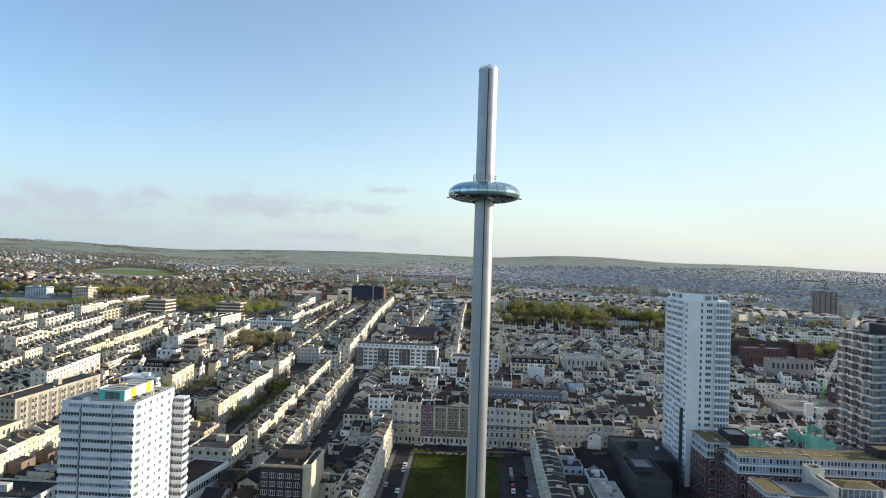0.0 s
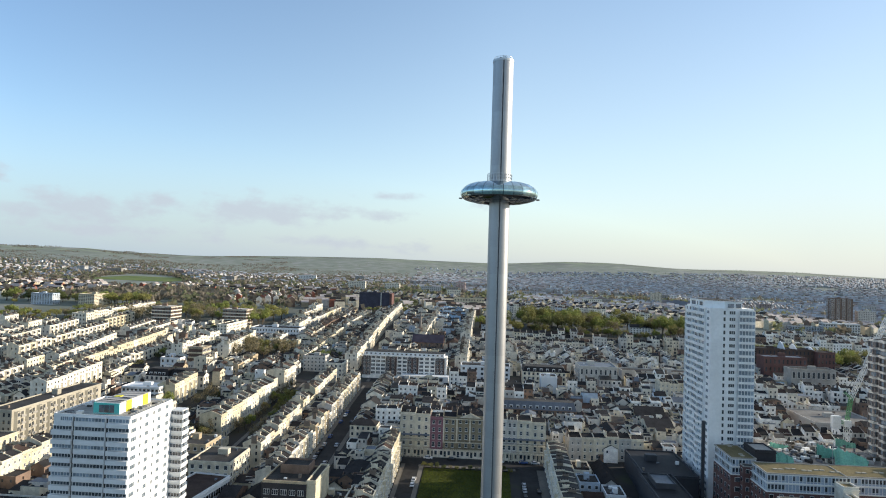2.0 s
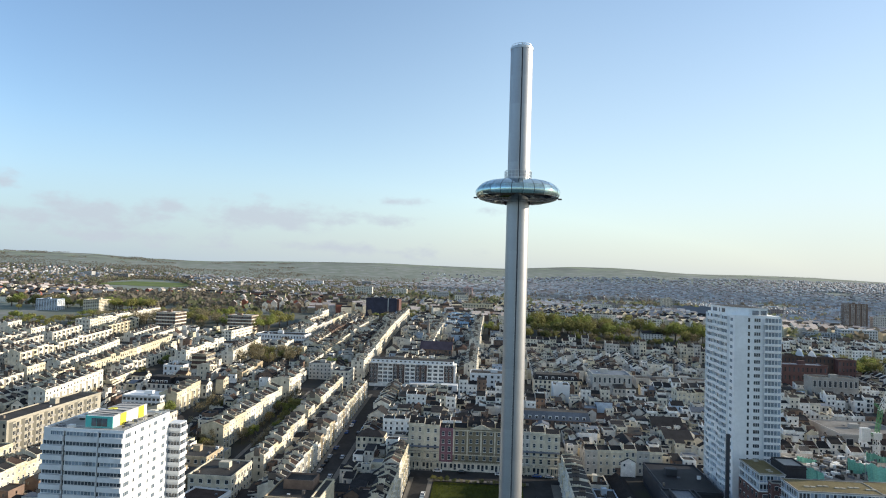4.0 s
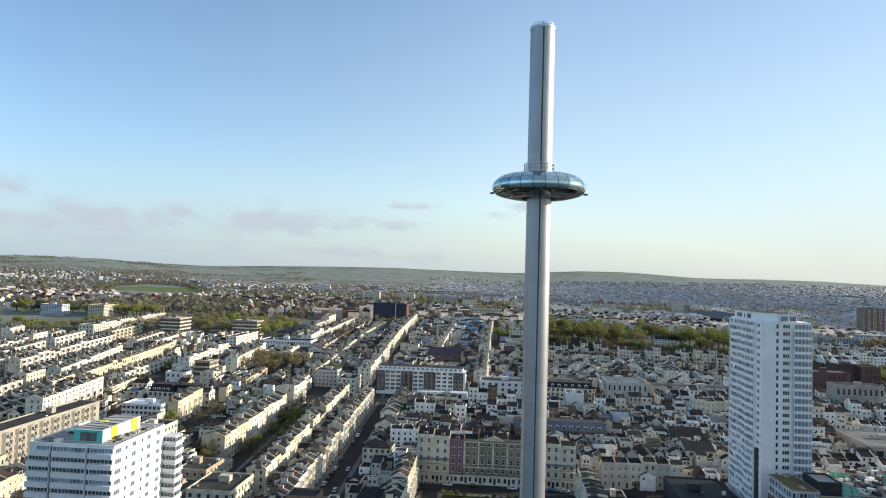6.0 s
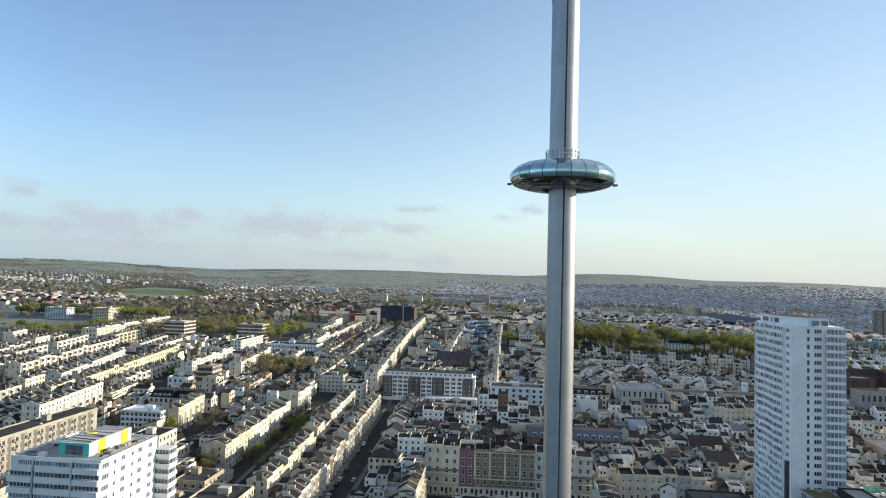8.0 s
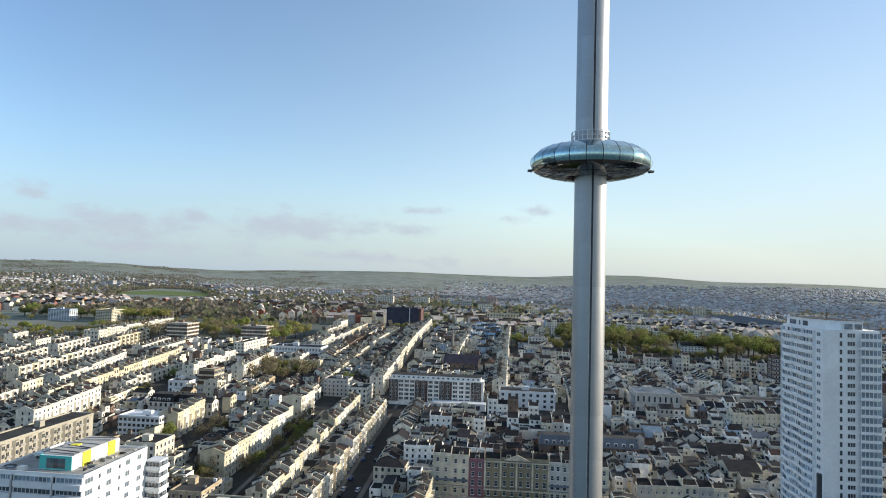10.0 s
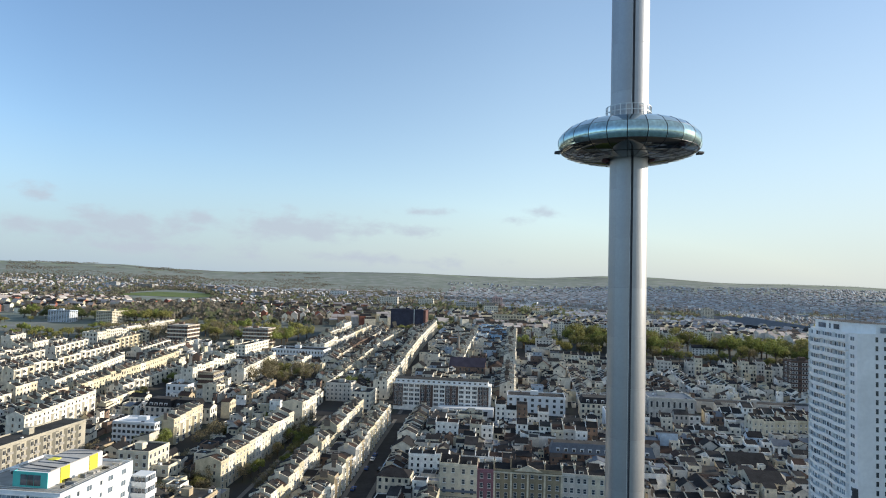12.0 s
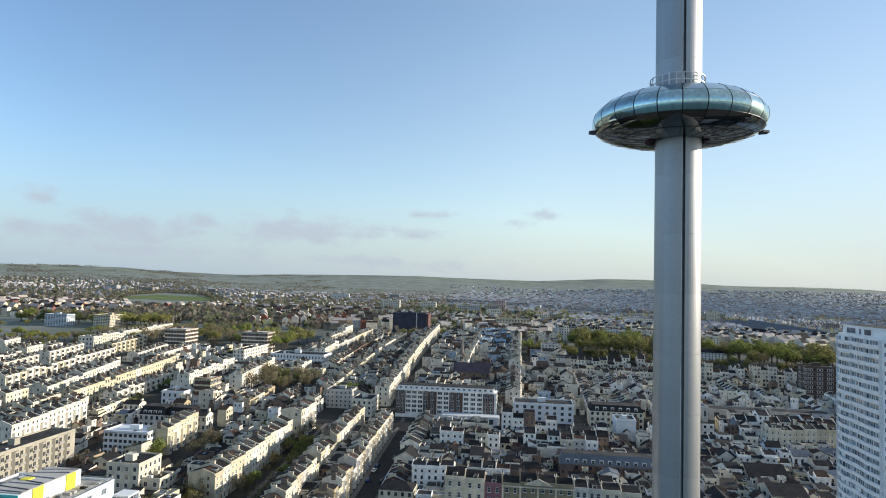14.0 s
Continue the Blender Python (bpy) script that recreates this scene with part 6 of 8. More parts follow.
# cream pilasters, balconies and pediment across the olive houses
ped = thing("portico", pose(-21.5, 173, ground_z(-8, 178)), "cream pilasters and balconies across an olive terrace front", "portico")
for k in range(5):
    g = Geo()
    g.box(k * 6.5 - 0.05, -0.45, 7.4, k * 6.5 + 0.65, -0.02, 19.0)
    part("pilaster", g, [B["ivory"]], ped)
for z in (3.6, 7.2, 18.6):
    g = Geo()
    g.box(-0.1, -0.9, z, 26.6, -0.02, z + 0.35)
    part("cornice", g, [B["ivory"]], ped)
for z in (3.95, 7.55):
    g = Geo()
    for k in range(27):
        g.bar((k * 1.0, -0.85, z), (k * 1.0, -0.85, z + 0.9), 0.04)
    g.bar((0, -0.85, z + 0.9), (26.4, -0.85, z + 0.9), 0.05)
    part("balcony_railing", g, [STEEL], ped, "dark iron balcony railing")
g = Geo()
g.v = [(8, y, 19.6) for y in (-0.6, -0.1)] + [(19, y, 19.6) for y in (-0.6, -0.1)] + [(13.5, y, 22.0) for y in (-0.6, -0.1)]
g.f = [(0, 2, 4), (5, 3, 1), (0, 1, 3, 2), (2, 3, 5, 4), (4, 5, 1, 0)]
g.m = [0] * 5
part("pediment", g, [B["ivory"]], ped)
for x0, x1 in ((-42.8, -28.2), (5.2, 28.8)):
    ob = thing("long_balcony", pose(x0, 173, ground_z(x0, 178)), "long iron balcony with a dark hood across cream houses", "balcony", "balconies at the head of the square")
    w = x1 - x0
    g = Geo()
    g.box(0, -1.3, 7.3, w, -0.02, 7.5)
    part("floor_slab", g, [B["ivory"]], ob)
    g = Geo()
    for k in range(int(w / 0.6) + 1):
        g.bar((k * 0.6, -1.25, 7.5), (k * 0.6, -1.25, 8.4), 0.04)
    g.bar((0, -1.25, 8.4), (w, -1.25, 8.4), 0.06)
    part("railing", g, [STEEL], ob, "dark iron railing")
    g = Geo()
    g.poly([(0, -1.3, 10.2), (w, -1.3, 10.2), (w, -0.02, 10.7), (0, -0.02, 10.7)])
    g.poly([(0, -0.02, 10.62), (w, -0.02, 10.62), (w, -1.3, 10.12), (0, -1.3, 10.12)])
    part("hood", g, [LEAD], ob, "dark lead hood")
base = thing("ground_storey", pose(-43, 173, ground_z(-8, 178)), "white rusticated ground storeys with dark doors and windows", "facade")
for k in range(11):
    g = Geo()
    g.box(k * 6.55, -0.16, -2, k * 6.55 + 6.5, -0.01, 3.5, 0)
    for x, w, lo, hi in ((0.6, 1.2, 0.9, 2.9), (2.5, 1.1, 0.1, 2.8), (4.4, 1.2, 0.9, 2.9)):
        g.poly([(k * 6.55 + x, -0.2, lo), (k * 6.55 + x + w, -0.2, lo), (k * 6.55 + x + w, -0.2, hi), (k * 6.55 + x, -0.2, hi)], 1)
    part("front", g, [B["white"], GLASS], base)
# porches and balconies of the cream houses at the head of the square
for x in (-41.5, -36.2, -31.2, 7, 12, 17.5, 23.5):
    z = ground_z(x, 178)
    ob = thing("entrance_porch", pose(x, 173, z), "cream columned porch with a balcony over the door", "porch", "porches at the head of the square")
    g = Geo()
    g.box(0, -2.0, 3.3, 4.4, -0.02, 3.7)
    part("slab", g, [B["ivory"]], ob)
    for px_ in (0.2, 1.9, 3.9):
        g = Geo()
        g.box(px_, -1.9, -1, px_ + 0.35, -1.55, 3.3)
        part("column", g, [B["ivory"]], ob)
    g = Geo()
    for k in range(9):
        g.bar((0.1 + k * 0.52, -1.9, 3.7), (0.1 + k * 0.52, -1.9, 4.6), 0.035)
    g.bar((0.1, -1.9, 4.6), (4.3, -1.9, 4.6), 0.04)
    part("railing", g, [STEEL], ob)
terrace((-87.6, 118), (-87, 290), 3, 8.5, 5.6, BRIGHT, 0.7, True, 3.3, seed=13, mixed=True, group="houses in the shopping street")
pitched("gabled_house", "white gabled house beside the street", "house", -73, 226, -62.5, 238, 30, 3.2, B["white"], SLATE, "y", 2, 0.22, "SW")
terrace((-72.5, 222), (-72.5, 198.5), 2, 9.0, 5.8, COMMON, 0.0, True, 3.1, seed=29, group="houses in the shopping street")
terrace((-72.5, 292), (-72.5, 241), 3, 9.0, 5.8, COMMON, 0.3, True, 3.1, seed=14, mixed=True, group="houses in the shopping street")
pitched("corner_house", "cream corner house with sash windows under a hipped slate roof", "house", -71, 185.5, -57, 196, 28.5, 2.2, B["ivory"], SLATE, "x", 3, 0.36, "SWE", hip=4)
for x0, y0, x1, y1, top, tone, roof in ((-104, 84, -96.5, 96, 19, "pale grey", SLATE), (-95, 85, -86, 97, 18, "white", TILE), (-104, 100, -97.5, 114, 20, "brown brick", SLATE), (-96, 101, -88, 115, 19.5, "ivory", SLATE)):
    pitched("yard_house", f"small {tone} house with a pitched roof in the yards", "house", x0, y0, x1, y1, top, 2.2, B[tone], roof, "x" if x0 < -100 else "y", 2, 0.3, "SE")
block("low_house", "low white flat-roofed house in the yards", "house", -65, 156, -50, 164, 21.5, 1, B["white"], FELT, 0.3, "SW", None, plant=False)
pitched("yard_house", "white house under a dark hipped slate roof", "house", -63, 139, -48, 153.5, 20.5, 2.6, B["pale grey"], SLATE, "x", 2, 0.25, "SW", hip=5)
pitched("yard_house", "small white gabled house beside the street", "house", -66, 119, -59.5, 133, 19.5, 2.4, B["white"], SLATE, "y", 2, 0.3, "SW")
block("yard_house", "brown flat-roofed house in the yards", "house", -58, 118, -47, 134, 20.5, 2, B["brown brick"], FELT, 0.3, "SW", None)
block("yard_house", "ivory house behind the terrace", "house", -64, 102, -55, 114, 20, 2, B["ivory"], FELT, 0.35, "SW", None)
block("yard_house", "white narrow house behind the terrace", "house", -54, 100, -46, 115, 22, 2, B["white"], TILE, 0.35, "SW", None)
terrace((-103.6, 145), (-103.2, 290), 4, 8.5, 6.0, ["white", "ivory", "white", "cream", "pale grey", "brown brick"], 0.0, True, 3.1, seed=16, mixed=True, group="houses with tall white backs to the yards")
terrace((-138.0, 181), (-133.8, 257), 4, 12, 6.2, ["ivory", "ivory", "cream", "white"], 0.0, True, 3.05, seed=17, group="houses of the bright crescent")
terrace((-132.6, 267), (-132.2, 291), 4, 12, 6.4, ["ivory", "white"], 0.4, True, 3.5, seed=18, group="houses of the bright crescent")
terrace((41, 177), (78, 180), 3, 10, 6.2, ["ivory", "pale grey"], 0.0, True, 3.5, seed=19, roof=0, group="houses behind the square")
terrace((114, 284), (150, 287), 4, 10, 6.2, ["ivory", "cream"], 0.0, True, 3.3, seed=20, group="houses behind the square")
terrace((-196, 92), (-196, 138), 4, 11, 6.0, ["ivory", "cream"], 0.5, True, 3.3, seed=26, group="white houses near the flats")
terrace((-189, 232), (-189, 262), 4, 11, 6.0, ["cream", "ivory"], 1.0, True, 3.2, seed=27, group="cream houses by the trees")
for q in ((-100, 340, -90, 420), (-57, 50, -20, 188), (-96, 100, -62, 300), (-72, 100, -40, 197), (-125, 100, -96, 300), (-158, 168, -110, 300), (36, 170, 82, 194), (110, 280, 155, 300), (-210, 85, -190, 145), (-203, 228, -183, 268), (-250, 296, 280, 309)):
    reserve(*q)


def clear(x0, y0, x1, y1):
    return all(x1 <= q[0] or x0 >= q[2] or y1 <= q[1] or y0 >= q[3] for q in RESERVED)


def fill_column(x, y0, y1, east, storeys, d, tones, seed, bay=0.5, w=5.8, step=46, gap=0.03, sh=3.05):
    """A column of short terraces along y; fronts face east or west. Keeps off what already stands there."""
    rnd = random.Random(seed)
    y, start = y0, None
    while y <= y1:
        q = (x - d - 4, y, x, y + w) if east else (x, y, x + d + 4, y + w)
        ok = clear(*q) and rnd.random() > gap and y + w <= y1
        if ok and start is None:
            start = y
        if start is not None and (not ok or y + w - start >= step + rnd.uniform(-8, 30)):
            end = y + w if ok else y
            if end - start >= w * 1.5:
                n = storeys + rnd.choice((0, 0, 0, 0, 0, 1, -1))
                a, b = ((x, start), (x, end)) if east else ((x, end), (x, start))
                terrace(a, b, max(2, n), d, w, tones, bay, False, sh, seed=rnd.randrange(10**6), joined=start > 400 or x < -430 or x > 160, even=True)
            start = None
            if ok:
                y += rnd.choice((0, 0, 3, 9))
        y += w


# the streets run north in parallel; their east-facing fronts catch the sun
WEST_ROWS = ((-289, -289, 296, 412, 3, 3.6), (-271, -268, 312, 380, 2, 3.6), (-241, -238, 346, 408, 4, 3.1), (-315, -326, 306, 396, 3, 3.2), (-359, -357, 322, 434, 3, 3.6), (-378, -380, 312, 368, 3, 3.1),
             (-340, -342, 310, 420, 2, 3.3), (-403, -396, 470, 590, 4, 3.1), (-374, -370, 455, 500, 3, 3.3), (-310, -308, 420, 470, 3, 3.1), (-336, -336, 434, 480, 2, 3.4))
for k, (xa, xb, ya, yb, n, sh) in enumerate(WEST_ROWS):
    terrace((xa, ya), (xb, yb), n, 9.5, 5.8, ["white"] * 8 + ["ivory"] * 2 if k % 4 else ["ivory", "white", "cream"], 0.6, False, sh, seed=1200 + k, even=True, group="white terraces of the western streets")
    reserve(min(xa, xb) - 13.5, ya, max(xa, xb) + 1, yb)
for k, x in enumerate(np.arange(-276, -720, -20.3)):
    fill_column(float(x), 150 + 3 * k, 296, True, 3, 9.5, BRIGHT, 100 + k, sh=3.2)
for k, x in enumerate(np.arange(-398, -760, -20.7)):
    fill_column(float(x), 300, 452, True, 3, 9.5, ["cream", "ivory", "ivory", "white", "white", "pale grey"], 300 + k, sh=3.2, gap=0.08)
for k, x in enumerate((-140, -182, -206)):
    fill_column(x, 312, 640, True, 3, 9.5, BRIGHT, 330 + k)
    if k < 2:
        fill_column(x + 12.5, 312, 640, False, 3, 9.5, COMMON, 400 + k)
for k, (xa, xb, ya, yb) in enumerate(((-99.5, -102, 340, 420), (-102.3, -105.5, 424, 520), (-106, -109.5, 523, 610), (-110, -112, 613, 690))):
    terrace((xa, ya), (xb, yb), 4, 9.5, 5.8, ["white"] * 7 + ["ivory"], 0.5, False, 3.1, seed=1300 + k, even=True, group="white terraces up the hill street")
    reserve(xb - 13, ya, xa + 1, yb)
fill_column(-57.5, 440, 690, True, 3, 9.0, ["white"], 503)
fill_column(-15, 345, 690, True, 4, 9.5, ["white", "white", "ivory"], 505)
# yards west of the crescent, behind the near terraces
fill_column(-157, 200, 290, False, 3, 9.0, COMMON, 507)
fill_column(-252, 206, 262, True, 5, 10.0, ["white"], 508)
fill_column(-252, 266, 296, True, 3, 9.0, BRIGHT, 509)
fill_column(-160, 100, 165, True, 3, 9.0, COMMON, 510)
fill_column(-148, 100, 165, False, 3, 9.0, COMMON, 511)


def fill_band(y, x0, x1, storeys, d, tones, seed, south=True, w=6.0, gap=0.08, step=34):
    """Short terraces along x, facing south or north."""
    rnd = random.Random(seed)
    x, start = x0, None
    while x <= x1:
        q = (x, y, x + w, y + d + 3) if south else (x, y - d - 3, x + w, y)
        ok = clear(*q) and rnd.random() > gap and x + w <= x1
        if ok and start is None:
            start = x
        if start is not None and (not ok or x + w - start >= step + rnd.uniform(-8, 26)):
            end = x + w if ok else x
            if end - start >= w * 1.5:
                a, b = ((start, y), (end, y)) if south else ((end, y), (start, y))
                terrace(a, b, max(2, storeys + rnd.choice((0, 0, 1, -1))), d, w, tones, 0.25, False, 3.0, seed=rnd.randrange(10**6), joined=y > 400 or start > 160)
            start = None
            if ok:
                x += rnd.choice((0, 3, 8))
        x += w


# behind the square and eastwards: mixed rows on both axes
for k in range(7):
    y = 190 + k * 15.5
    if y < 220:
        fill_band(y, -61, 36, 3, 8, EAST, 600 + k, south=k % 3 != 2, gap=0.12)
    elif y > 242:
        fill_band(y, -61, 34, 3, 8, EAST, 600 + k, south=k % 3 != 2, gap=0.12)
    fill_band(y + 16, 54 if y > 240 else 82, 112, 3, 8, EAST, 620 + k, south=k % 3 != 1, gap=0.15)
    fill_band(y + 6, 112, 300, 3, 8.5, EAST, 640 + k, south=k % 3 != 1, gap=0.12)
for k, (y, x0, x1) in enumerate(((310, 96, 300), (326, 96, 300), (342, 180, 300), (364, 100, 200))):
    fill_band(y, x0, x1, 3, 8.5, EAST, 660 + k, south=k % 2 == 0)
for k, x in enumerate((22, 64, 104, 146, 188, 230, 272, 314, 356, 398)):
    fill_column(x - 5, 342 if k < 2 else 366, 452, True, 2, 8.5, EAST, 700 + k, 0.4)
    fill_column(x + 5, 342 if k < 2 else 366, 452, False, 2, 8.5, EAST, 800 + k, 0.4)
fill_band(458, 26, 300, 3, 9, ["white", "ivory", "pale grey"], 901, gap=0.02, step=60)
fill_band(478, 26, 300, 3, 9, ["white", "ivory", "pale grey"], 902, False, gap=0.02, step=60)
for k, y in enumerate((500, 520, 545, 575)):
    fill_band(y, 262, 420, 3, 9, EAST, 910 + k)
for k, y in enumerate((702, 722, 744, 766)):
    fill_band(y, 30, 215, 4, 10, ["white", "white", "pale grey", "pale blue"], 920 + k, gap=0.08, step=60)
reserve(28, 515, 300, 790)
pitched("park_villa", "white gabled villa among the park trees", "villa", 164, 596, 187, 608, 49.5, 3.2, STUCCO["clean white"], SLATE, "x", 3, 0.3, "SE")
fill_column(300, 180, 330, True, 4, 10, EAST, 930)

far_rows = thing("terraced_streets", pose(0, 0, 0), "far streets of pale terraced houses with chimneys", "houses", kind="stuff")
for key, name, label in PIECES:
    part(name, JOINED[key], slots(key), far_rows, label, kind="stuff")


# ---- assorted back buildings in the yards ----
def back_building(x, y, rnd, tones):
    """A small workshop, mews house or extension with a flat, lean-to or pitched roof."""
    w, d, h, rise = rnd.uniform(5, 10), rnd.uniform(5, 9), rnd.uniform(4.5, 10.5), rnd.uniform(1.2, 2.6)
    if not clear(x - w / 2, y - d / 2, x + w / 2, y + d / 2):
        return
    reserve(x - w / 2, y - d / 2, x + w / 2, y + d / 2)
    tone = pick_tone(rnd, tones)
    z = ground_z(x, y)
    kind = rnd.choice(("gabled", "gabled", "flat-roofed", "lean-to"))
    ob = thing("back_building", pose(x, y, z, 0, 0, rnd.choice((0, 90, 180, 270)) + rnd.uniform(-3, 3)), f"small {tone} {kind} back building in a yard", "building", "back buildings")
    g, r = Geo(), Geo()
    a, b = w / 2, d / 2
    if kind == "gabled":
        g.v = [(q, p, u) for q in (-a, a) for p, u in ((-b, -2), (b, -2), (b, h), (0, h + rise), (-b, h))]
        g.f = [(4, 3, 2, 1, 0), (5, 6, 7, 8, 9), (0, 5, 9, 4), (6, 1, 2, 7), (4, 9, 8, 3), (3, 8, 7, 2)]
        r.v = [(q, p, u + k) for k in (0.04, 0.24) for q in (-a - 0.2, a + 0.2) for p, u in ((-b - 0.25, h - 0.1), (0, h + rise), (b + 0.25, h - 0.1))]
        r.f = [(6, 9, 10, 7), (7, 10, 11, 8), (0, 1, 4, 3), (1, 2, 5, 4), (2, 8, 11, 5), (0, 3, 9, 6), (0, 6, 7, 1), (1, 7, 8, 2), (3, 4, 10, 9), (4, 5, 11, 10)]
    else:
        e = rise if kind == "lean-to" else 0.0
        g.v = [(q, p, u) for q in (-a, a) for p, u in ((-b, -2), (b, -2), (b, h + e), (-b, h))]
        g.f = [(3, 2, 1, 0), (4, 5, 6, 7), (0, 4, 7, 3), (5, 1, 2, 6), (3, 7, 6, 2)]
        r.v = [(q, p, u + k) for k in (0.03, 0.2) for q in (-a + 0.25, a - 0.25) for p, u in ((-b + 0.25, h), (b - 0.25, h + e))]
        r.f = [(4, 6, 7, 5), (0, 1, 3, 2), (0, 2, 6, 4), (1, 5, 7, 3), (0, 4, 5, 1), (2, 3, 7, 6)]
    g.m, r.m = [0] * len(g.f), [0] * len(r.f)
    part("wall", g, [STUCCO[tone]], ob)
    part("roof", r, [rnd.choice((SLATE, SLATE, TILE, FELT, LEAD)) if kind == "gabled" else rnd.choice((FELT, LEAD, FELT))], ob)
    g = Geo()
    windows_on(g, "S", -a, -b, a, b, 0, h, max(1, int(h / 3)), max(1, int(w / 2.6)), 0.42, 0.45)
    windows_on(g, "E", -a, -b, a, b, 0, h, max(1, int(h / 3)), max(1, int(d / 2.6)), 0.42, 0.45)
    windows_on(g, "W", -a, -b, a, b, 0, h, max(1, int(h / 3)), max(1, int(d / 2.6)), 0.42, 0.45)
    part("windows", g, [GLASS], ob, kind="stuff")
    if rnd.random() < 0.7:
        g = Geo()
        q = rnd.choice((-1, 1)) * (a - 0.5)
        e = h + (rise if kind == "gabled" else 0.3) + rnd.uniform(0.9, 1.8)
        g.box(q - 0.45, -0.9, h - 1, q + 0.45, 0.9, e, 0)
        for k in range(3):
            g.box(q - 0.15, -0.65 + k * 0.5, e, q + 0.15, -0.35 + k * 0.5, e + 0.6, 1)
        part("chimney", g, [rnd.choice((STACK, STUCCO[tone])), TILE], ob)


rnd = random.Random(77)
for x0, y0, x1, y1, n, tones in ((-62, 188, 36, 300, 130, EAST), (36, 182, 112, 318, 110, EAST), (112, 186, 210, 345, 110, EAST), (-100, 104, -90, 290, 40, COMMON), (-160, 84, -126, 172, 60, COMMON), (-215, 90, -150, 200, 70, COMMON), (-218, 196, -188, 226, 26, COMMON), (-160, 262, -146, 298, 16, COMMON), (-215, 262, -150, 298, 40, COMMON), (30, 60, 57, 156, 40, EAST), (-56, 60, -54, 160, 20, COMMON), (-275, 130, -240, 290, 50, BRIGHT), (57, 148, 92, 172, 20, EAST), (112, 150, 165, 186, 30, EAST)):
    for k in range(n):
        back_building(rnd.uniform(x0, x1), rnd.uniform(y0, y1), rnd, tones)


# ---- extensions, sheds and garden walls in the yards ----
def yard_extensions(areas, seed, grow=1.0, tones=("clean white", "white", "white", "ivory", "pale grey", "pale grey", "brown brick", "cream")):
    """Small flat, lean-to and gabled extensions crowded into the yards, joined: walls, roofs and panes."""
    rnd = random.Random(seed)
    w, r, p = Geo(), Geo(), Geo()
    keep_off = ((-87, 50, -71.5, 320), (-128, 140, -116, 300), (-46, 40, 38, 186), (84, 60, 200, 165), (38, 90, 92, 176), (-420, 294, 280, 309), (-92, 305, -20, 336), (180, 224, 226, 268), (98, 344, 180, 368), (58, 298, 100, 346))
    for x0, y0, x1, y1, count in areas:
        for k in range(count):
            x, y = rnd.uniform(x0, x1), rnd.uniform(y0, y1)
            a, b, h = rnd.uniform(1.2, 3.6) * grow, rnd.uniform(1.2, 4.5) * grow, rnd.choice((2.2, 3.0, 3.4, 5.5, 6.2, 8.0) if grow == 1.0 else (6.5, 7.5, 8.5, 9.5, 11.0)) * rnd.uniform(0.9, 1.15)
            if any(q[0] - a < x < q[2] + a and q[1] - b < y < q[3] + b for q in keep_off):
                continue
            z = ground_z(x, y)
            t = TONES.index(rnd.choice(tones))
            w.box(x - a, y - b, z - 2, x + a, y + b, z + h, t)
            kind = rnd.random()
            if kind < 0.5:
                for q in ((x - a, y - b, x + a, y - b + 0.2), (x - a, y + b - 0.2, x + a, y + b), (x - a, y - b + 0.2, x - a + 0.2, y + b - 0.2), (x + a - 0.2, y - b + 0.2, x + a, y + b - 0.2)):
                    w.box(q[0], q[1], z + h, q[2], q[3], z + h + 0.45, t)
                r.box(x - a + 0.2, y - b + 0.2, z + h, x + a - 0.2, y + b - 0.2, z + h + 0.08, rnd.choice((0, 2, 2, 3)))
                if rnd.random() < 0.5:
                    r.box(x - 0.5, y - 0.7, z + h + 0.08, x + 0.5, y + 0.7, z + h + 0.4, 4)
            elif kind < 0.8:
                e = rnd.uniform(0.8, 1.6)
                r.poly([(x - a - 0.2, y - b - 0.2, z + h), (x + a + 0.2, y - b - 0.2, z + h), (x + a + 0.2, y + b, z + h + e), (x - a - 0.2, y + b, z + h + e)], 0)
                w.poly([(x + a, y - b, z + h), (x + a, y + b, z + h), (x + a, y + b, z + h + e - 0.05)], t)
                w.poly([(x - a, y + b, z + h), (x - a, y - b, z + h), (x - a, y + b, z + h + e - 0.05)], t)
            else:
                e = a * rnd.uniform(0.5, 0.8)
                for s in (-1, 1):
                    q = [(x + s * (a + 0.2), y - b - 0.2, z + h - 0.1), (x + s * (a + 0.2), y + b + 0.2, z + h - 0.1), (x, y + b + 0.2, z + h + e), (x, y - b - 0.2, z + h + e)]
                    r.poly(q if s > 0 else q[::-1], rnd.choice((0, 0, 1)))
                w.poly([(x - a, y - b, z + h), (x + a, y - b, z + h), (x, y - b, z + h + e - 0.06)], t)
            for c in range(rnd.choice((1, 1, 2))):
                u = x - a * 0.55 + c * a
                if h > 2.6:
                    p.poly([(u - 0.4, y - b - 0.04, z + h - 2.0), (u + 0.4, y - b - 0.04, z + h - 2.0), (u + 0.4, y - b - 0.04, z + h - 0.8), (u - 0.4, y - b - 0.04, z + h - 0.8)])
                    p.poly([(x - a - 0.04, y + 0.4, z + h - 2.0), (x - a - 0.04, y - 0.4, z + h - 2.0), (x - a - 0.04, y - 0.4, z + h - 0.8), (x - a - 0.04, y + 0.4, z + h - 0.8)])
                    p.poly([(x + a + 0.04, y - 0.4, z + h - 2.0), (x + a + 0.04, y + 0.4, z + h - 2.0), (x + a + 0.04, y + 0.4, z + h - 0.8), (x + a + 0.04, y - 0.4, z + h - 0.8)])
    ob = thing("yard_extensions" if grow == 1.0 else "town_houses", pose(0, 0, 0), "crowded small extensions and sheds in the yards" if grow == 1.0 else "crowded white town houses under flat and slate roofs", "extensions" if grow == 1.0 else "houses", kind="stuff")
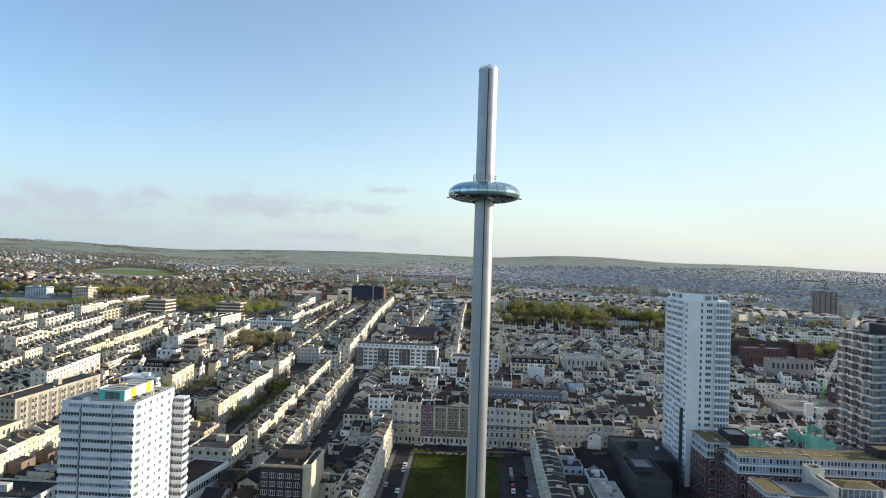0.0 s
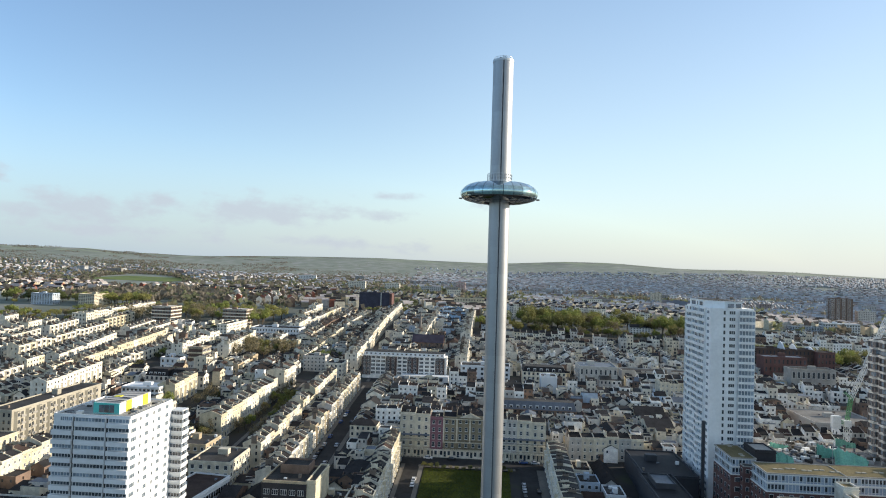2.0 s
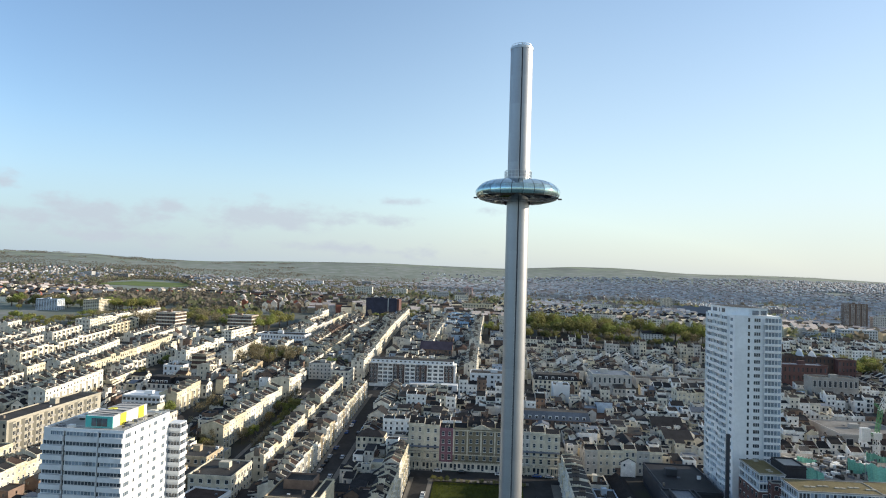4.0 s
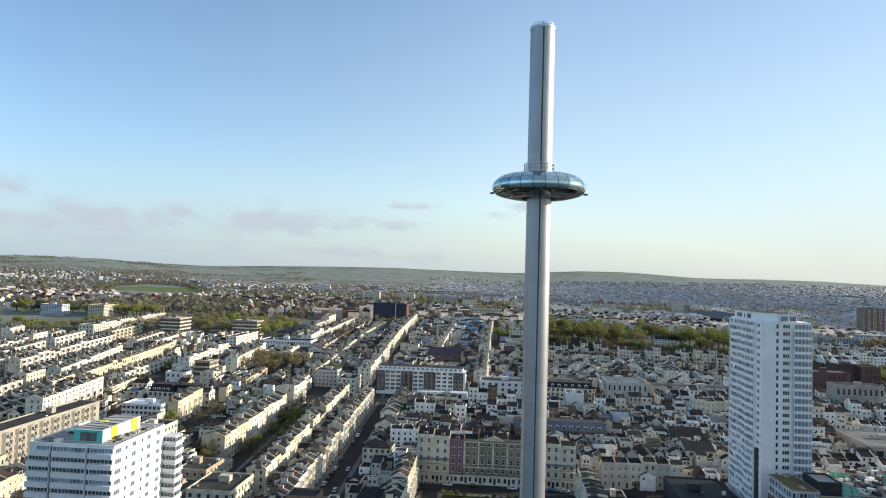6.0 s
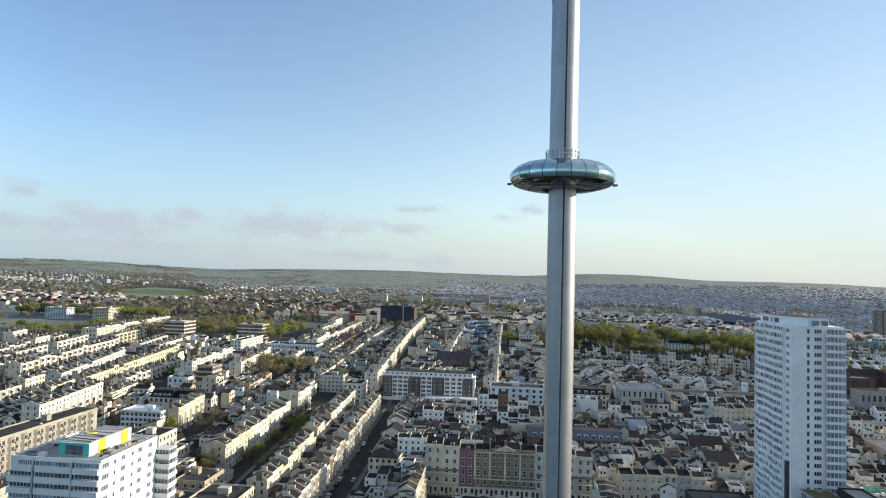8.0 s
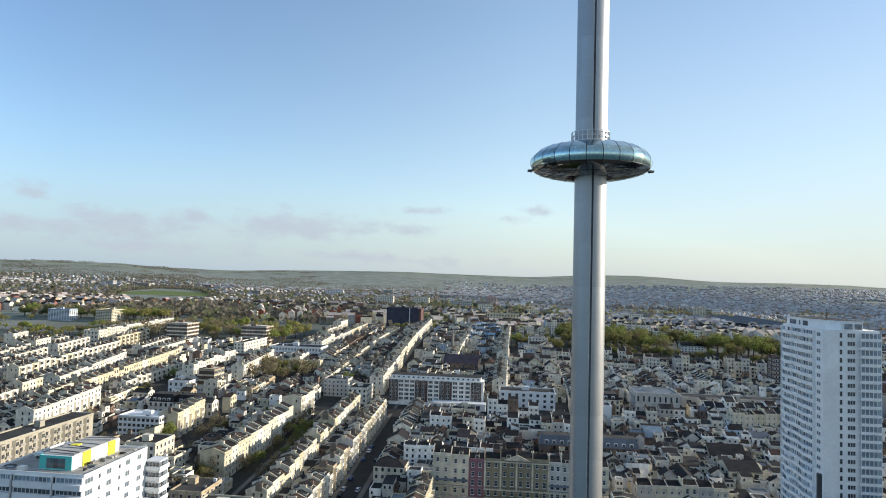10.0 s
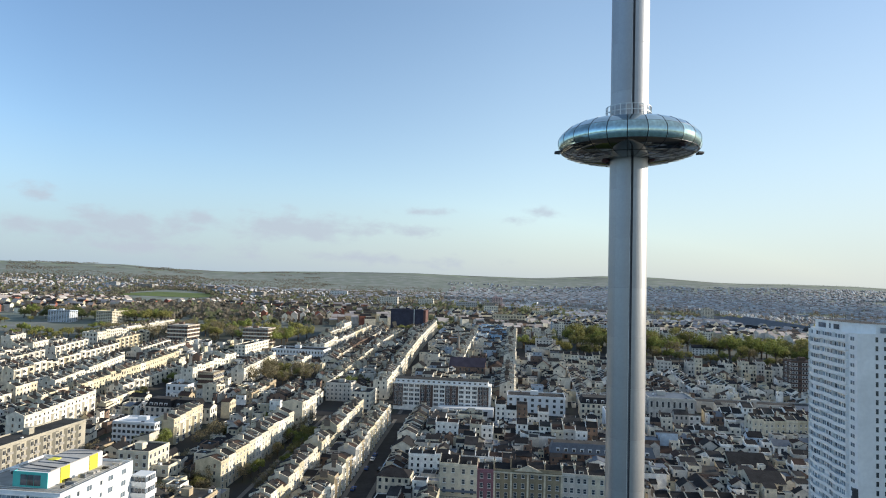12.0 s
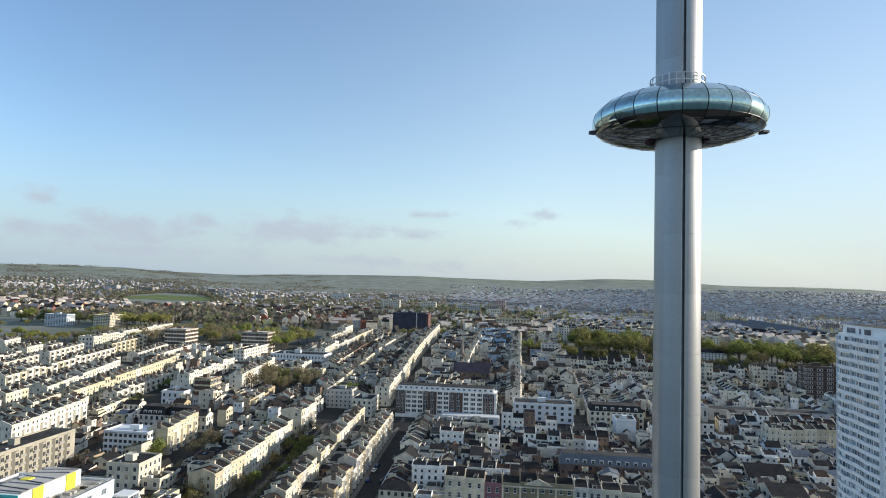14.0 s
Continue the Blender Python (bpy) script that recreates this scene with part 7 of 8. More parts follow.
    part("wall", w, WALLS, ob, kind="stuff")
    part("roof", r, [SLATE, TILE, FELT, LEAD, PALE_GLASS], ob, kind="stuff")
    part("pane", p, [GLASS], ob, kind="stuff")


yard_extensions(((-62, 186, 36, 294, 620), (36, 180, 112, 345, 640), (112, 166, 215, 345, 620), (-102, 120, -93.5, 290, 130), (-165, 84, -126, 176, 160), (-215, 88, -150, 200, 200), (-170, 200, -155, 292, 60),
                 (-68, 102, -48, 182, 70), (-255, 140, -236, 290, 90), (20, 345, 300, 455, 500), (-60, 340, 0, 500, 240), (-270, 150, -232, 290, 60), (-420, 150, -280, 294, 320), (-236, 310, -140, 345, 90), (-240, 345, -207, 440, 70), (-158, 343, -134, 440, 70), (-235, 400, -140, 434, 110), (-172, 458, -122, 640, 150), (-330, 400, -246, 500, 110), (-76, 345, -62, 420, 40)), 31)

yard_extensions(((-88, 345, -64, 408, 40), (-91, 432, -63, 520, 60), (-96, 520, -63, 690, 110), (-48, 445, -26, 690, 60), (-4, 345, 22, 530, 60), (-4, 550, 30, 690, 40), (-130, 345, -117, 690, 60)), 37, 1.5, ("white", "white", "white", "ivory", "pale grey", "pale blue", "brown brick"))

yard_extensions(((-60, 560, -30, 712, 70), (-44, 566, -22, 640, 30)), 41, 1.5, ("sky blue", "pale blue", "sky blue", "clean white"))

# ---- trees ----
rng0 = np.random.default_rng(21)
def tree_mesh(seed, radius, height, leaf, count, clumps):
    """Trunk with limbs, and a crown of many leaf tufts gathered in clumps."""
    rnd = random.Random(seed)
    t = Geo()
    def limb(a, b, r0, r1):
        a, b = Vector(a), Vector(b)
        w = (b - a).normalized()
        s = w.cross(Vector((0.3, 1, 0.1))).normalized()
        u = w.cross(s)
        n = len(t.v)
        for p, r in ((a, r0), (b, r1)):
            t.v += [tuple(p + (s * math.cos(k * math.pi / 3) + u * math.sin(k * math.pi / 3)) * r) for k in range(6)]
        for k in range(6):
            t.f.append((n + k, n + (k + 1) % 6, n + 6 + (k + 1) % 6, n + 6 + k))
            t.m.append(0)
    limb((0, 0, -1), (0.2, 0.1, height * 0.45), radius * 0.075, radius * 0.05)
    centres = []
    for k in range(clumps):
        a, u = rnd.uniform(0, 2 * math.pi), rnd.uniform(0.15, 1)
        rr = radius * math.sqrt(u) * 0.78
        zz = height * (0.42 + 0.5 * rnd.random() * (1 - 0.5 * u))
        c = (rr * math.cos(a), rr * math.sin(a), zz)
        centres.append(c)
        if k % 2 == 0:
            limb((0.2, 0.1, height * rnd.uniform(0.3, 0.45)), c, radius * 0.035, radius * 0.01)
    g = Geo()
    for k in range(count):
        c = rnd.choice(centres)
        d = Vector((rnd.gauss(0, 1), rnd.gauss(0, 1), rnd.gauss(0, 0.8)))
        d = d.normalized() * radius * 0.34 * rnd.random() ** 0.25
        p = Vector(c) + d
        out = (d.normalized() + 0.45 * Vector((rnd.gauss(0, 1), rnd.gauss(0, 1), rnd.gauss(0, 1)))).normalized()
        s = out.cross(Vector((rnd.gauss(0, 1), rnd.gauss(0, 1), rnd.gauss(0, 1)))).normalized()
        u = s.cross(out).normalized()
        q = leaf * rnd.uniform(0.6, 1.3)
        g.poly([tuple(p + s * q), tuple(p + u * q * 0.7), tuple(p - s * q * 0.8), tuple(p - u * q * 0.7)])
    return t, g


TREES = []
for k, (mat, label) in enumerate(((0, "broad park tree in olive spring leaf"), (1, "street tree in fresh bright green leaf"), (2, "tree with thin brown spring buds"), (3, "dark green evergreen tree"), (0, "wide olive-leaved park tree"), (1, "tall fresh green tree"))):
    t, g = tree_mesh(50 + k, 5.0, 11.0, 0.34, 1400 if mat != 2 else 750, 17)
    TREES.append((t.mesh("trunk", [BARK]), g.mesh("crown", [LEAVES[mat]]), label))


def tree(x, y, kind, size=1.0, group="trees of the town", sink=0.0):
    trunk, crown, label = TREES[kind]
    rnd = random.Random(int(x * 31 + y * 17))
    ob = thing("tree", pose(x, y, ground_z(x, y) - sink, 0, 0, rnd.uniform(0, 360)), label, "tree", group)
    ob.scale = (size * rnd.uniform(0.9, 1.1), size * rnd.uniform(0.9, 1.1), size * rnd.uniform(0.9, 1.12))
    part("trunk", trunk, None, ob)
    part("crown", crown, None, ob)


def grove(name, label, spots):
    """Trees that stand close together, joined: the same trunks and crowns, each turned and sized for itself."""
    for what in (0, 1):
        v, f, m, base = [], [], [], 0
        mats = [BARK] + LEAVES
        for x, y, kind, size in spots:
            me = TREES[kind][what]
            co = np.empty(len(me.vertices) * 3)
            me.vertices.foreach_get("co", co)
            rnd = random.Random(int(x * 31 + y * 17))
            a, sx, sz = rnd.uniform(0, 6.28), size * rnd.uniform(0.9, 1.15), size * rnd.uniform(0.85, 1.1)
            co = co.reshape(-1, 3) @ np.array([[math.cos(a) * sx, math.sin(a) * sx, 0], [-math.sin(a) * sx, math.cos(a) * sx, 0], [0, 0, sz]]) + (x, y, ground_z(x, y))
            idx = np.empty(len(me.loops), int)
            me.loops.foreach_get("vertex_index", idx)
            q = idx.reshape(-1, 4) + base
            base += len(co)
            v.append(co), f.append(q)
            m += [0 if what == 0 else 1 + (0, 1, 2, 3, 0, 1)[kind]] * len(q)
        me = bpy.data.meshes.new(name)
        me.from_pydata(np.concatenate(v).tolist(), [], np.concatenate(f).tolist())
        for x in mats:
            me.materials.append(x)
        me.polygons.foreach_set("material_index", m)
        me.update()
        ob = tagged(new(name if what else name + "_trunks", me), label if what else label + ", trunks", "trees", kind="stuff")


rnd = random.Random(9)
spots = []
for k in range(17):
    u = k / 16
    for row_n in range(4):
        if row_n < 2 and 8 <= k <= 10:
            continue
        spots.append((48 + 215 * u + rnd.uniform(-4, 4), 590 - 48 * u + row_n * 21 + rnd.uniform(-6, 6), rnd.choice((0, 0, 4, 4, 1, 5, 2)), rnd.uniform(1.4, 2.4)))
for k in range(60):
    u = rnd.random()
    spots.append((44 + 225 * u, 566 - 46 * u + rnd.uniform(-10, 14), rnd.choice((0, 4, 3, 2, 1)), rnd.uniform(0.7, 1.1)))
for k in range(18):
    spots.append((rnd.uniform(120, 330), rnd.uniform(650, 690), rnd.choice((0, 4, 2, 3)), rnd.uniform(0.9, 1.4)))
for k in range(30):
    spots.append((rnd.uniform(235, 330), rnd.uniform(405, 470), rnd.choice((0, 4, 1)), rnd.uniform(1.1, 1.6)))
for k in range(9):
    spots.append((rnd.uniform(16, 40), rnd.uniform(560, 610), rnd.choice((0, 1, 4)), rnd.uniform(0.9, 1.4)))
grove("park_trees", "belt of olive and fresh green park trees", spots)
spots = [(rnd.uniform(-204, -160), rnd.uniform(360, 400), rnd.choice((2, 2, 2, 0, 3)), rnd.uniform(0.9, 1.4)) for k in range(22)]
spots += [(rnd.uniform(-428, -236), rnd.uniform(506, 602), rnd.choice((2, 2, 2, 0, 0, 1)), rnd.uniform(1.1, 1.7)) for k in range(85)]
spots += [(rnd.uniform(-636, -434), rnd.uniform(510, 615), rnd.choice((2, 2, 0, 0, 1)), rnd.uniform(0.6, 1.0)) for k in range(75)]
spots += [(rnd.uniform(-360, -230), rnd.uniform(456, 476), rnd.choice((2, 0, 2, 1)), rnd.uniform(0.5, 0.8)) for k in range(26)]
spots += [(rnd.uniform(-636, -434), rnd.uniform(640, 672), rnd.choice((2, 0, 3, 1)), rnd.uniform(1.2, 1.8)) for k in range(45)]
spots += [(rnd.uniform(-172, -90), rnd.uniform(650, 700), rnd.choice((2, 0, 3, 1)), rnd.uniform(0.6, 0.9)) for k in range(12)]
spots += [(rnd.uniform(-640, -412), rnd.uniform(458, 532), rnd.choice((2, 2, 0, 0, 1)), rnd.uniform(0.6, 1.1)) for k in range(80)]
spots = [q for q in spots if not (-590 < q[0] < -488 and 535 < q[1] < 620)]
grove("garden_trees", "brown and olive spring trees round the apartment blocks", spots)
for x, y, kind, size in ((-191, 224, 1, 1.15), (-188, 219, 5, 0.9), (-168, 238, 2, 1.25), (-164, 244, 0, 1.0), (-172, 230, 2, 1.1), (-164, 222, 3, 0.8), (-166, 206, 2, 0.9), (-155, 276, 1, 0.8),
                         (-120, 212, 1, 0.8), (-120, 224, 0, 0.9), (-121, 236, 1, 1.0), (-121, 246, 0, 1.0), (-120, 200, 2, 0.8), (-121, 190, 2, 0.7), (-121, 182, 2, 0.7)):
    tree(x, y, kind, size)
for x, y, kind, size in ((116, 279, 1, 0.7), (152, 280, 3, 0.8), (-128, 352, 1, 1.1), (-122, 366, 1, 1.0), (-140, 356, 3, 1.0),
                         (0, 560, 0, 1.4), (-8, 575, 1, 1.3), (8, 578, 0, 1.5), (-55, 170, 2, 0.6), (-60, 172, 1, 0.5)):
    tree(x, y, kind, size)
for k in range(40):
    x = rnd.choice((-262, -346, -428, -510)) + rnd.uniform(-4, 4)
    tree(x, rnd.uniform(160, 480), rnd.choice((2, 0, 3, 1)), rnd.uniform(0.5, 0.9))
for k in range(16):
    tree(rnd.uniform(-160, -142), rnd.uniform(150, 200), rnd.choice((2, 2, 3, 0)), rnd.uniform(0.6, 1.1))
for k in range(14):
    tree(rnd.uniform(-214, -186), rnd.uniform(196, 224), rnd.choice((2, 1, 3, 0)), rnd.uniform(0.5, 1.0))
# trees in the front gardens of the street behind the crescent
for k in range(16):
    tree(rnd.choice((-132, -131, -114.8)) + rnd.uniform(-1, 1), 186 + k * 6.4 + rnd.uniform(-2, 2), rnd.choice((1, 2, 2, 0, 1)), rnd.uniform(0.45, 0.8))
# shrubs at the head of the lawn
for k in range(14):
    tree(-29 + k * 3.1, 157.5 + rnd.uniform(-1, 1), rnd.choice((3, 2, 0)), rnd.uniform(0.22, 0.34), "shrubs of the garden square")


# grass blades in tufts over the lawn
n = 16000
x, y = rng0.uniform(-28.8, 10.8, n), rng0.uniform(100, 157.5, n)
a, w, h = rng0.uniform(0, math.pi, n), rng0.uniform(0.12, 0.35, n), rng0.uniform(0.08, 0.22, n)
z = land(x, y) + 0.33
dx, dy, lx, ly = np.cos(a) * w, np.sin(a) * w, rng0.normal(0, 0.05, n), rng0.normal(0, 0.05, n)
v = np.stack([np.stack([x - dx, y - dy, z], 1), np.stack([x + dx, y + dy, z], 1), np.stack([x + dx * 0.8 + lx, y + dy * 0.8 + ly, z + h], 1), np.stack([x - dx * 0.8 + lx, y - dy * 0.8 + ly, z + h], 1)], 1).reshape(-1, 3)
me = bpy.data.meshes.new("grass")
me.from_pydata(v.tolist(), [], np.arange(4 * n).reshape(-1, 4).tolist())
me.materials.append(GRASS)
me.update()
tagged(new("grass", me), "rough green grass on the lawn of the square", "grass", kind="stuff")

# ---- parked cars ----
def car_parts():
    body = Geo()
    side = [(-2.1, 0.35), (2.1, 0.35), (2.15, 0.75), (1.9, 0.9), (1.05, 0.98), (-1.6, 1.0), (-2.1, 0.95), (-2.15, 0.7)]
    for s in (-0.88, 0.88):
        body.poly([(x, s, z) for x, z in (side if s < 0 else side[::-1])])
    for (x, z), (u, v) in zip(side, side[1:] + side[:1]):
        body.poly([(x, -0.88, z), (x, 0.88, z), (u, 0.88, v), (u, -0.88, v)])
    cabin = Geo()
    low, high = [(-1.75, -0.82), (1.05, -0.82), (1.05, 0.82), (-1.75, 0.82)], [(-1.3, -0.66), (0.35, -0.66), (0.35, 0.66), (-1.3, 0.66)]
    for k in range(4):
        a, b = low[k], low[(k + 1) % 4]
        c, d = high[(k + 1) % 4], high[k]
        cabin.poly([(*a, 0.97), (*b, 0.97), (*c, 1.45), (*d, 1.45)], 1)
    cabin.poly([(x, y, 1.45) for x, y in high], 0)
    wheel = Geo()
    for k in range(10):
        a, b = k * math.pi / 5, (k + 1) * math.pi / 5
        p, q = (0.32 * math.cos(a), 0.32 * math.sin(a)), (0.32 * math.cos(b), 0.32 * math.sin(b))
        wheel.poly([(p[0], -0.1, p[1]), (q[0], -0.1, q[1]), (q[0], 0.1, q[1]), (p[0], 0.1, p[1])])
    for s in (-0.1, 0.1):
        wheel.poly([(0.32 * math.cos(k * math.pi / 5), s, 0.32 * math.sin(k * math.pi / 5)) for k in range(10)][:: 1 if s > 0 else -1])
    return body, cabin, wheel


body, cabin, wheel = car_parts()
wheel = wheel.mesh("wheel", [RUBBER])
CARS = {n: (body.mesh("body", [m]), cabin.mesh("cabin", [m, GLASS])) for n, m in PAINT.items()}


def car(x, y, heading, paint):
    slope = math.degrees(math.atan2(ground_z(x + math.cos(radians(heading)) * 2, y + math.sin(radians(heading)) * 2) - ground_z(x - math.cos(radians(heading)) * 2, y - math.sin(radians(heading)) * 2), 4))
    ob = thing("car", pose(x, y, ground_z(x, y) + 0.38, 0, -slope, heading), f"{paint} car parked at the kerb", "car", "parked cars")
    part("body", CARS[paint][0], None, ob)
    part("cabin", CARS[paint][1], None, ob)
    for px in (-1.3, 1.3):
        for py in (-0.8, 0.8):
            part("wheel", wheel, None, ob, m=Matrix.Translation((px, py, 0.32)))


rnd = random.Random(3)
for x, y0, y1 in ((-32.2, 70, 146), (17, 70, 146), (23.2, 70, 140), (-38, 70, 140), (-118.5, 180, 290)):
    y = y0
    while y < y1:
        if rnd.random() < 0.45:
            car(x, y, 90 + rnd.uniform(-2, 2), rnd.choice(("white", "white", "silver", "silver", "black", "black", "black", "blue", "white", "silver", "red")))
        y += 5.6
for y0 in range(120, 290, 6):
    for side in (-4.9, 4.9):
        if rnd.random() < 0.3:
            car(-79.5 + side * 0.65, y0, 90 + rnd.uniform(-2, 2), rnd.choice(("white", "silver", "black", "black", "blue", "silver")))
for k in range(11):
    if k not in (0, 2, 4, 5, 8):
        car(-34 + k * 5.8, 169.2, rnd.uniform(-2, 2), rnd.choice(("white", "silver", "black", "white", "blue")))


# ---- the distant town ----
def far_town(name, label, pts, sizes, turns, heights, rises, tones, roofs, walls):
    """Many small gabled houses joined in one mesh: walls in several tones, roofs of slate and tile."""
    n = len(pts)
    zz = land(pts[:, 0], pts[:, 1])
    w, d = sizes[:, 0] / 2, sizes[:, 1] / 2
    cx = np.stack([-w, w, w, -w, -w, w, w, -w, -w, w], 1)
    cy = np.stack([-d, -d, d, d, -d, -d, d, d, 0 * d, 0 * d], 1)
    cz = np.stack([zz - 3] * 4 + [zz + heights] * 4 + [zz + heights + rises] * 2, 1)
    c, s = np.cos(turns)[:, None], np.sin(turns)[:, None]
    v = np.stack([pts[:, :1] + cx * c - cy * s, pts[:, 1:] + cx * s + cy * c, cz], 2).reshape(-1, 3)
    base = (np.arange(n) * 10)[:, None]
    quads = np.array([(0, 1, 5, 4), (2, 3, 7, 6), (4, 5, 9, 8), (6, 7, 8, 9)])
    pent = np.array([(1, 2, 6, 9, 5), (3, 0, 4, 8, 7)])
    faces, mats = [], []
    for f, is_roof in ((quads[0], 0), (quads[1], 0), (pent[0], 0), (pent[1], 0), (quads[2], 1), (quads[3], 1)):
        faces += (base + f).tolist()
        mats += (tones if not is_roof else roofs + len(walls)).tolist()
    me = bpy.data.meshes.new(name)
    me.from_pydata(v.tolist(), [], faces)
    for m in walls + ([HAZED_SLATE, HAZED_TILE, HAZED_SLATE] if walls is HAZED_WALLS else [SLATE, HAZED_TILE, FELT]):
        me.materials.append(m)
    me.polygons.foreach_set("material_index", mats)
    me.update()
    tagged(new(name, me), label, "houses", kind="stuff")


rng = np.random.default_rng(7)
def sow(y0, y1, gap_x, gap_y, keep, size, jitter):
    """Houses along curving streets, in a sector seen from the shore."""
    out, turn = [], []
    for y in np.arange(y0, y1, gap_y):
        half = 0.86 * (y + 200)
        x = np.arange(-half, half, gap_x)
        bend = 0.35 * np.sin(x / 420 + y / 700) + 0.25 * np.sin(y / 310)
        cell = np.floor(x / 260) + np.floor(y / 210) * 7
        square = ((np.sin(cell * 12.9898) * 43758.5453) % 1 > 0.45) | (y0 > 1600)
        out.append(np.stack([x, y + 40 * bend], 1) + rng.normal(0, jitter, (len(x), 2)))
        turn.append(np.where(square, bend, bend + math.pi / 2))
    p, t = np.concatenate(out), np.concatenate(turn)
    green = np.sin(p[:, 0] / 137 + 2) * np.cos(p[:, 1] / 173 + p[:, 0] / 390) + (0.25 * np.sin(p[:, 0] / 47) * np.cos(p[:, 1] / 61) if y0 > 1600 else 0)
    take = (rng.random(len(p)) < keep) & (green < (0.62 if y0 < 1600 else 0.95))
    field = np.hypot((p[:, 0] + 790 + (p[:, 1] - 1250) * 0.5) / 130, (p[:, 1] - 1250) / 330) > 1
    depot = (p[:, 0] < 382) | (p[:, 0] > 482) | (p[:, 1] < 965) | (p[:, 1] > 1340)
    take &= field & depot & ((p[:, 1] < 2050) | (p[:, 0] > (0.06 + 0.04 * np.sin(p[:, 1] / 90)) * p[:, 1]) | ((p[:, 0] > -0.12 * p[:, 1]) & (rng.random(len(p)) < 0.3)))
    take &= (p[:, 0] > -0.12 * p[:, 1]) | (rng.random(len(p)) < (0.34 if y0 > 900 else 0.6))
    take &= np.array([clear(a - 6, b - 6, a + 6, b + 6) for a, b in p]) if y0 < 900 else True
    p, t = p[take], t[take]
    n = len(p)
    s = np.stack([rng.uniform(0.8, 1.7, n) * size, rng.uniform(0.9, 1.1, n) * size * 0.8], 1)
    return p, s, t, n


NEAR_TONES = np.array([TONES.index(t) for t in ["white"] * 6 + ["ivory"] * 4 + ["pale grey"] * 4 + ["cream"] * 2 + ["brown brick"] * 3 + ["buff"] * 2])
FAR_TONES = np.array([0] * 5 + [1] * 4 + [2] * 4 + [3] * 3 + [4] * 2)
for y0, y1, gx_, gy_, keep, size, h0, tones, label in ((700, 1000, 11, 19, 0.78, 9.5, 9.0, NEAR_TONES, "pale terraced houses of the inner town"), (1000, 1700, 11, 20, 0.7, 8, 6.0, FAR_TONES, "brick and rendered houses of the outer town"), (1700, 2500, 8.5, 29, 0.74, 7.0, 4.8, FAR_TONES, "small houses in rows on the far slopes"), (2500, 2950, 9.5, 36, 0.5, 6.8, 4.2, FAR_TONES, "rows of houses climbing the far hills")):
    p, s, t, n = sow(y0, y1, gx_, gy_, keep, size, 2.0 if y0 < 1700 else 1.4)
    tone = rng.choice(tones, n)
    if tones is NEAR_TONES:
        tone = np.where((p[:, 0] < -0.25 * p[:, 1]) & (rng.random(n) < 0.6), rng.choice([TONES.index("brown brick"), TONES.index("buff"), TONES.index("red brick")], n), tone)
    if tones is FAR_TONES:
        tone = np.where((p[:, 0] < -0.1 * p[:, 1]) & (tone > 2) & (rng.random(n) < 0.75), tone - 2, tone)
    far_town("far_houses", label, p, s, t, rng.uniform(0.75, 1.3, n) * h0, rng.uniform(2.0, 3.6, n) * (1 if y0 < 1700 else 0.7), tone, rng.choice([0, 0, 1, 1, 1, 2], n), WALLS if tones is NEAR_TONES else HAZED_WALLS)
for k in range(120):
    y = rng.uniform(720, 1700)
    x = rng.uniform(-0.8, 0.8) * (y + 150)
    if 300 < x < 760 and 700 < y < 1340 or -960 < x < -640 and 930 < y < 1560:
        continue
    z = ground_z(x, y)
    if k % 3 == 0:
        block("far_building", "far pale flat-roofed building", "building", x, y, x + rng.uniform(18, 45), y + rng.uniform(10, 16), z + rng.uniform(9, 17), 4, WALLS[int(rng.choice(NEAR_TONES))] if y < 1100 else HAZED_WALLS[k % 5], FELT, 0.25, "SE", None, turn=float(rng.uniform(-15, 15)), plant=False)


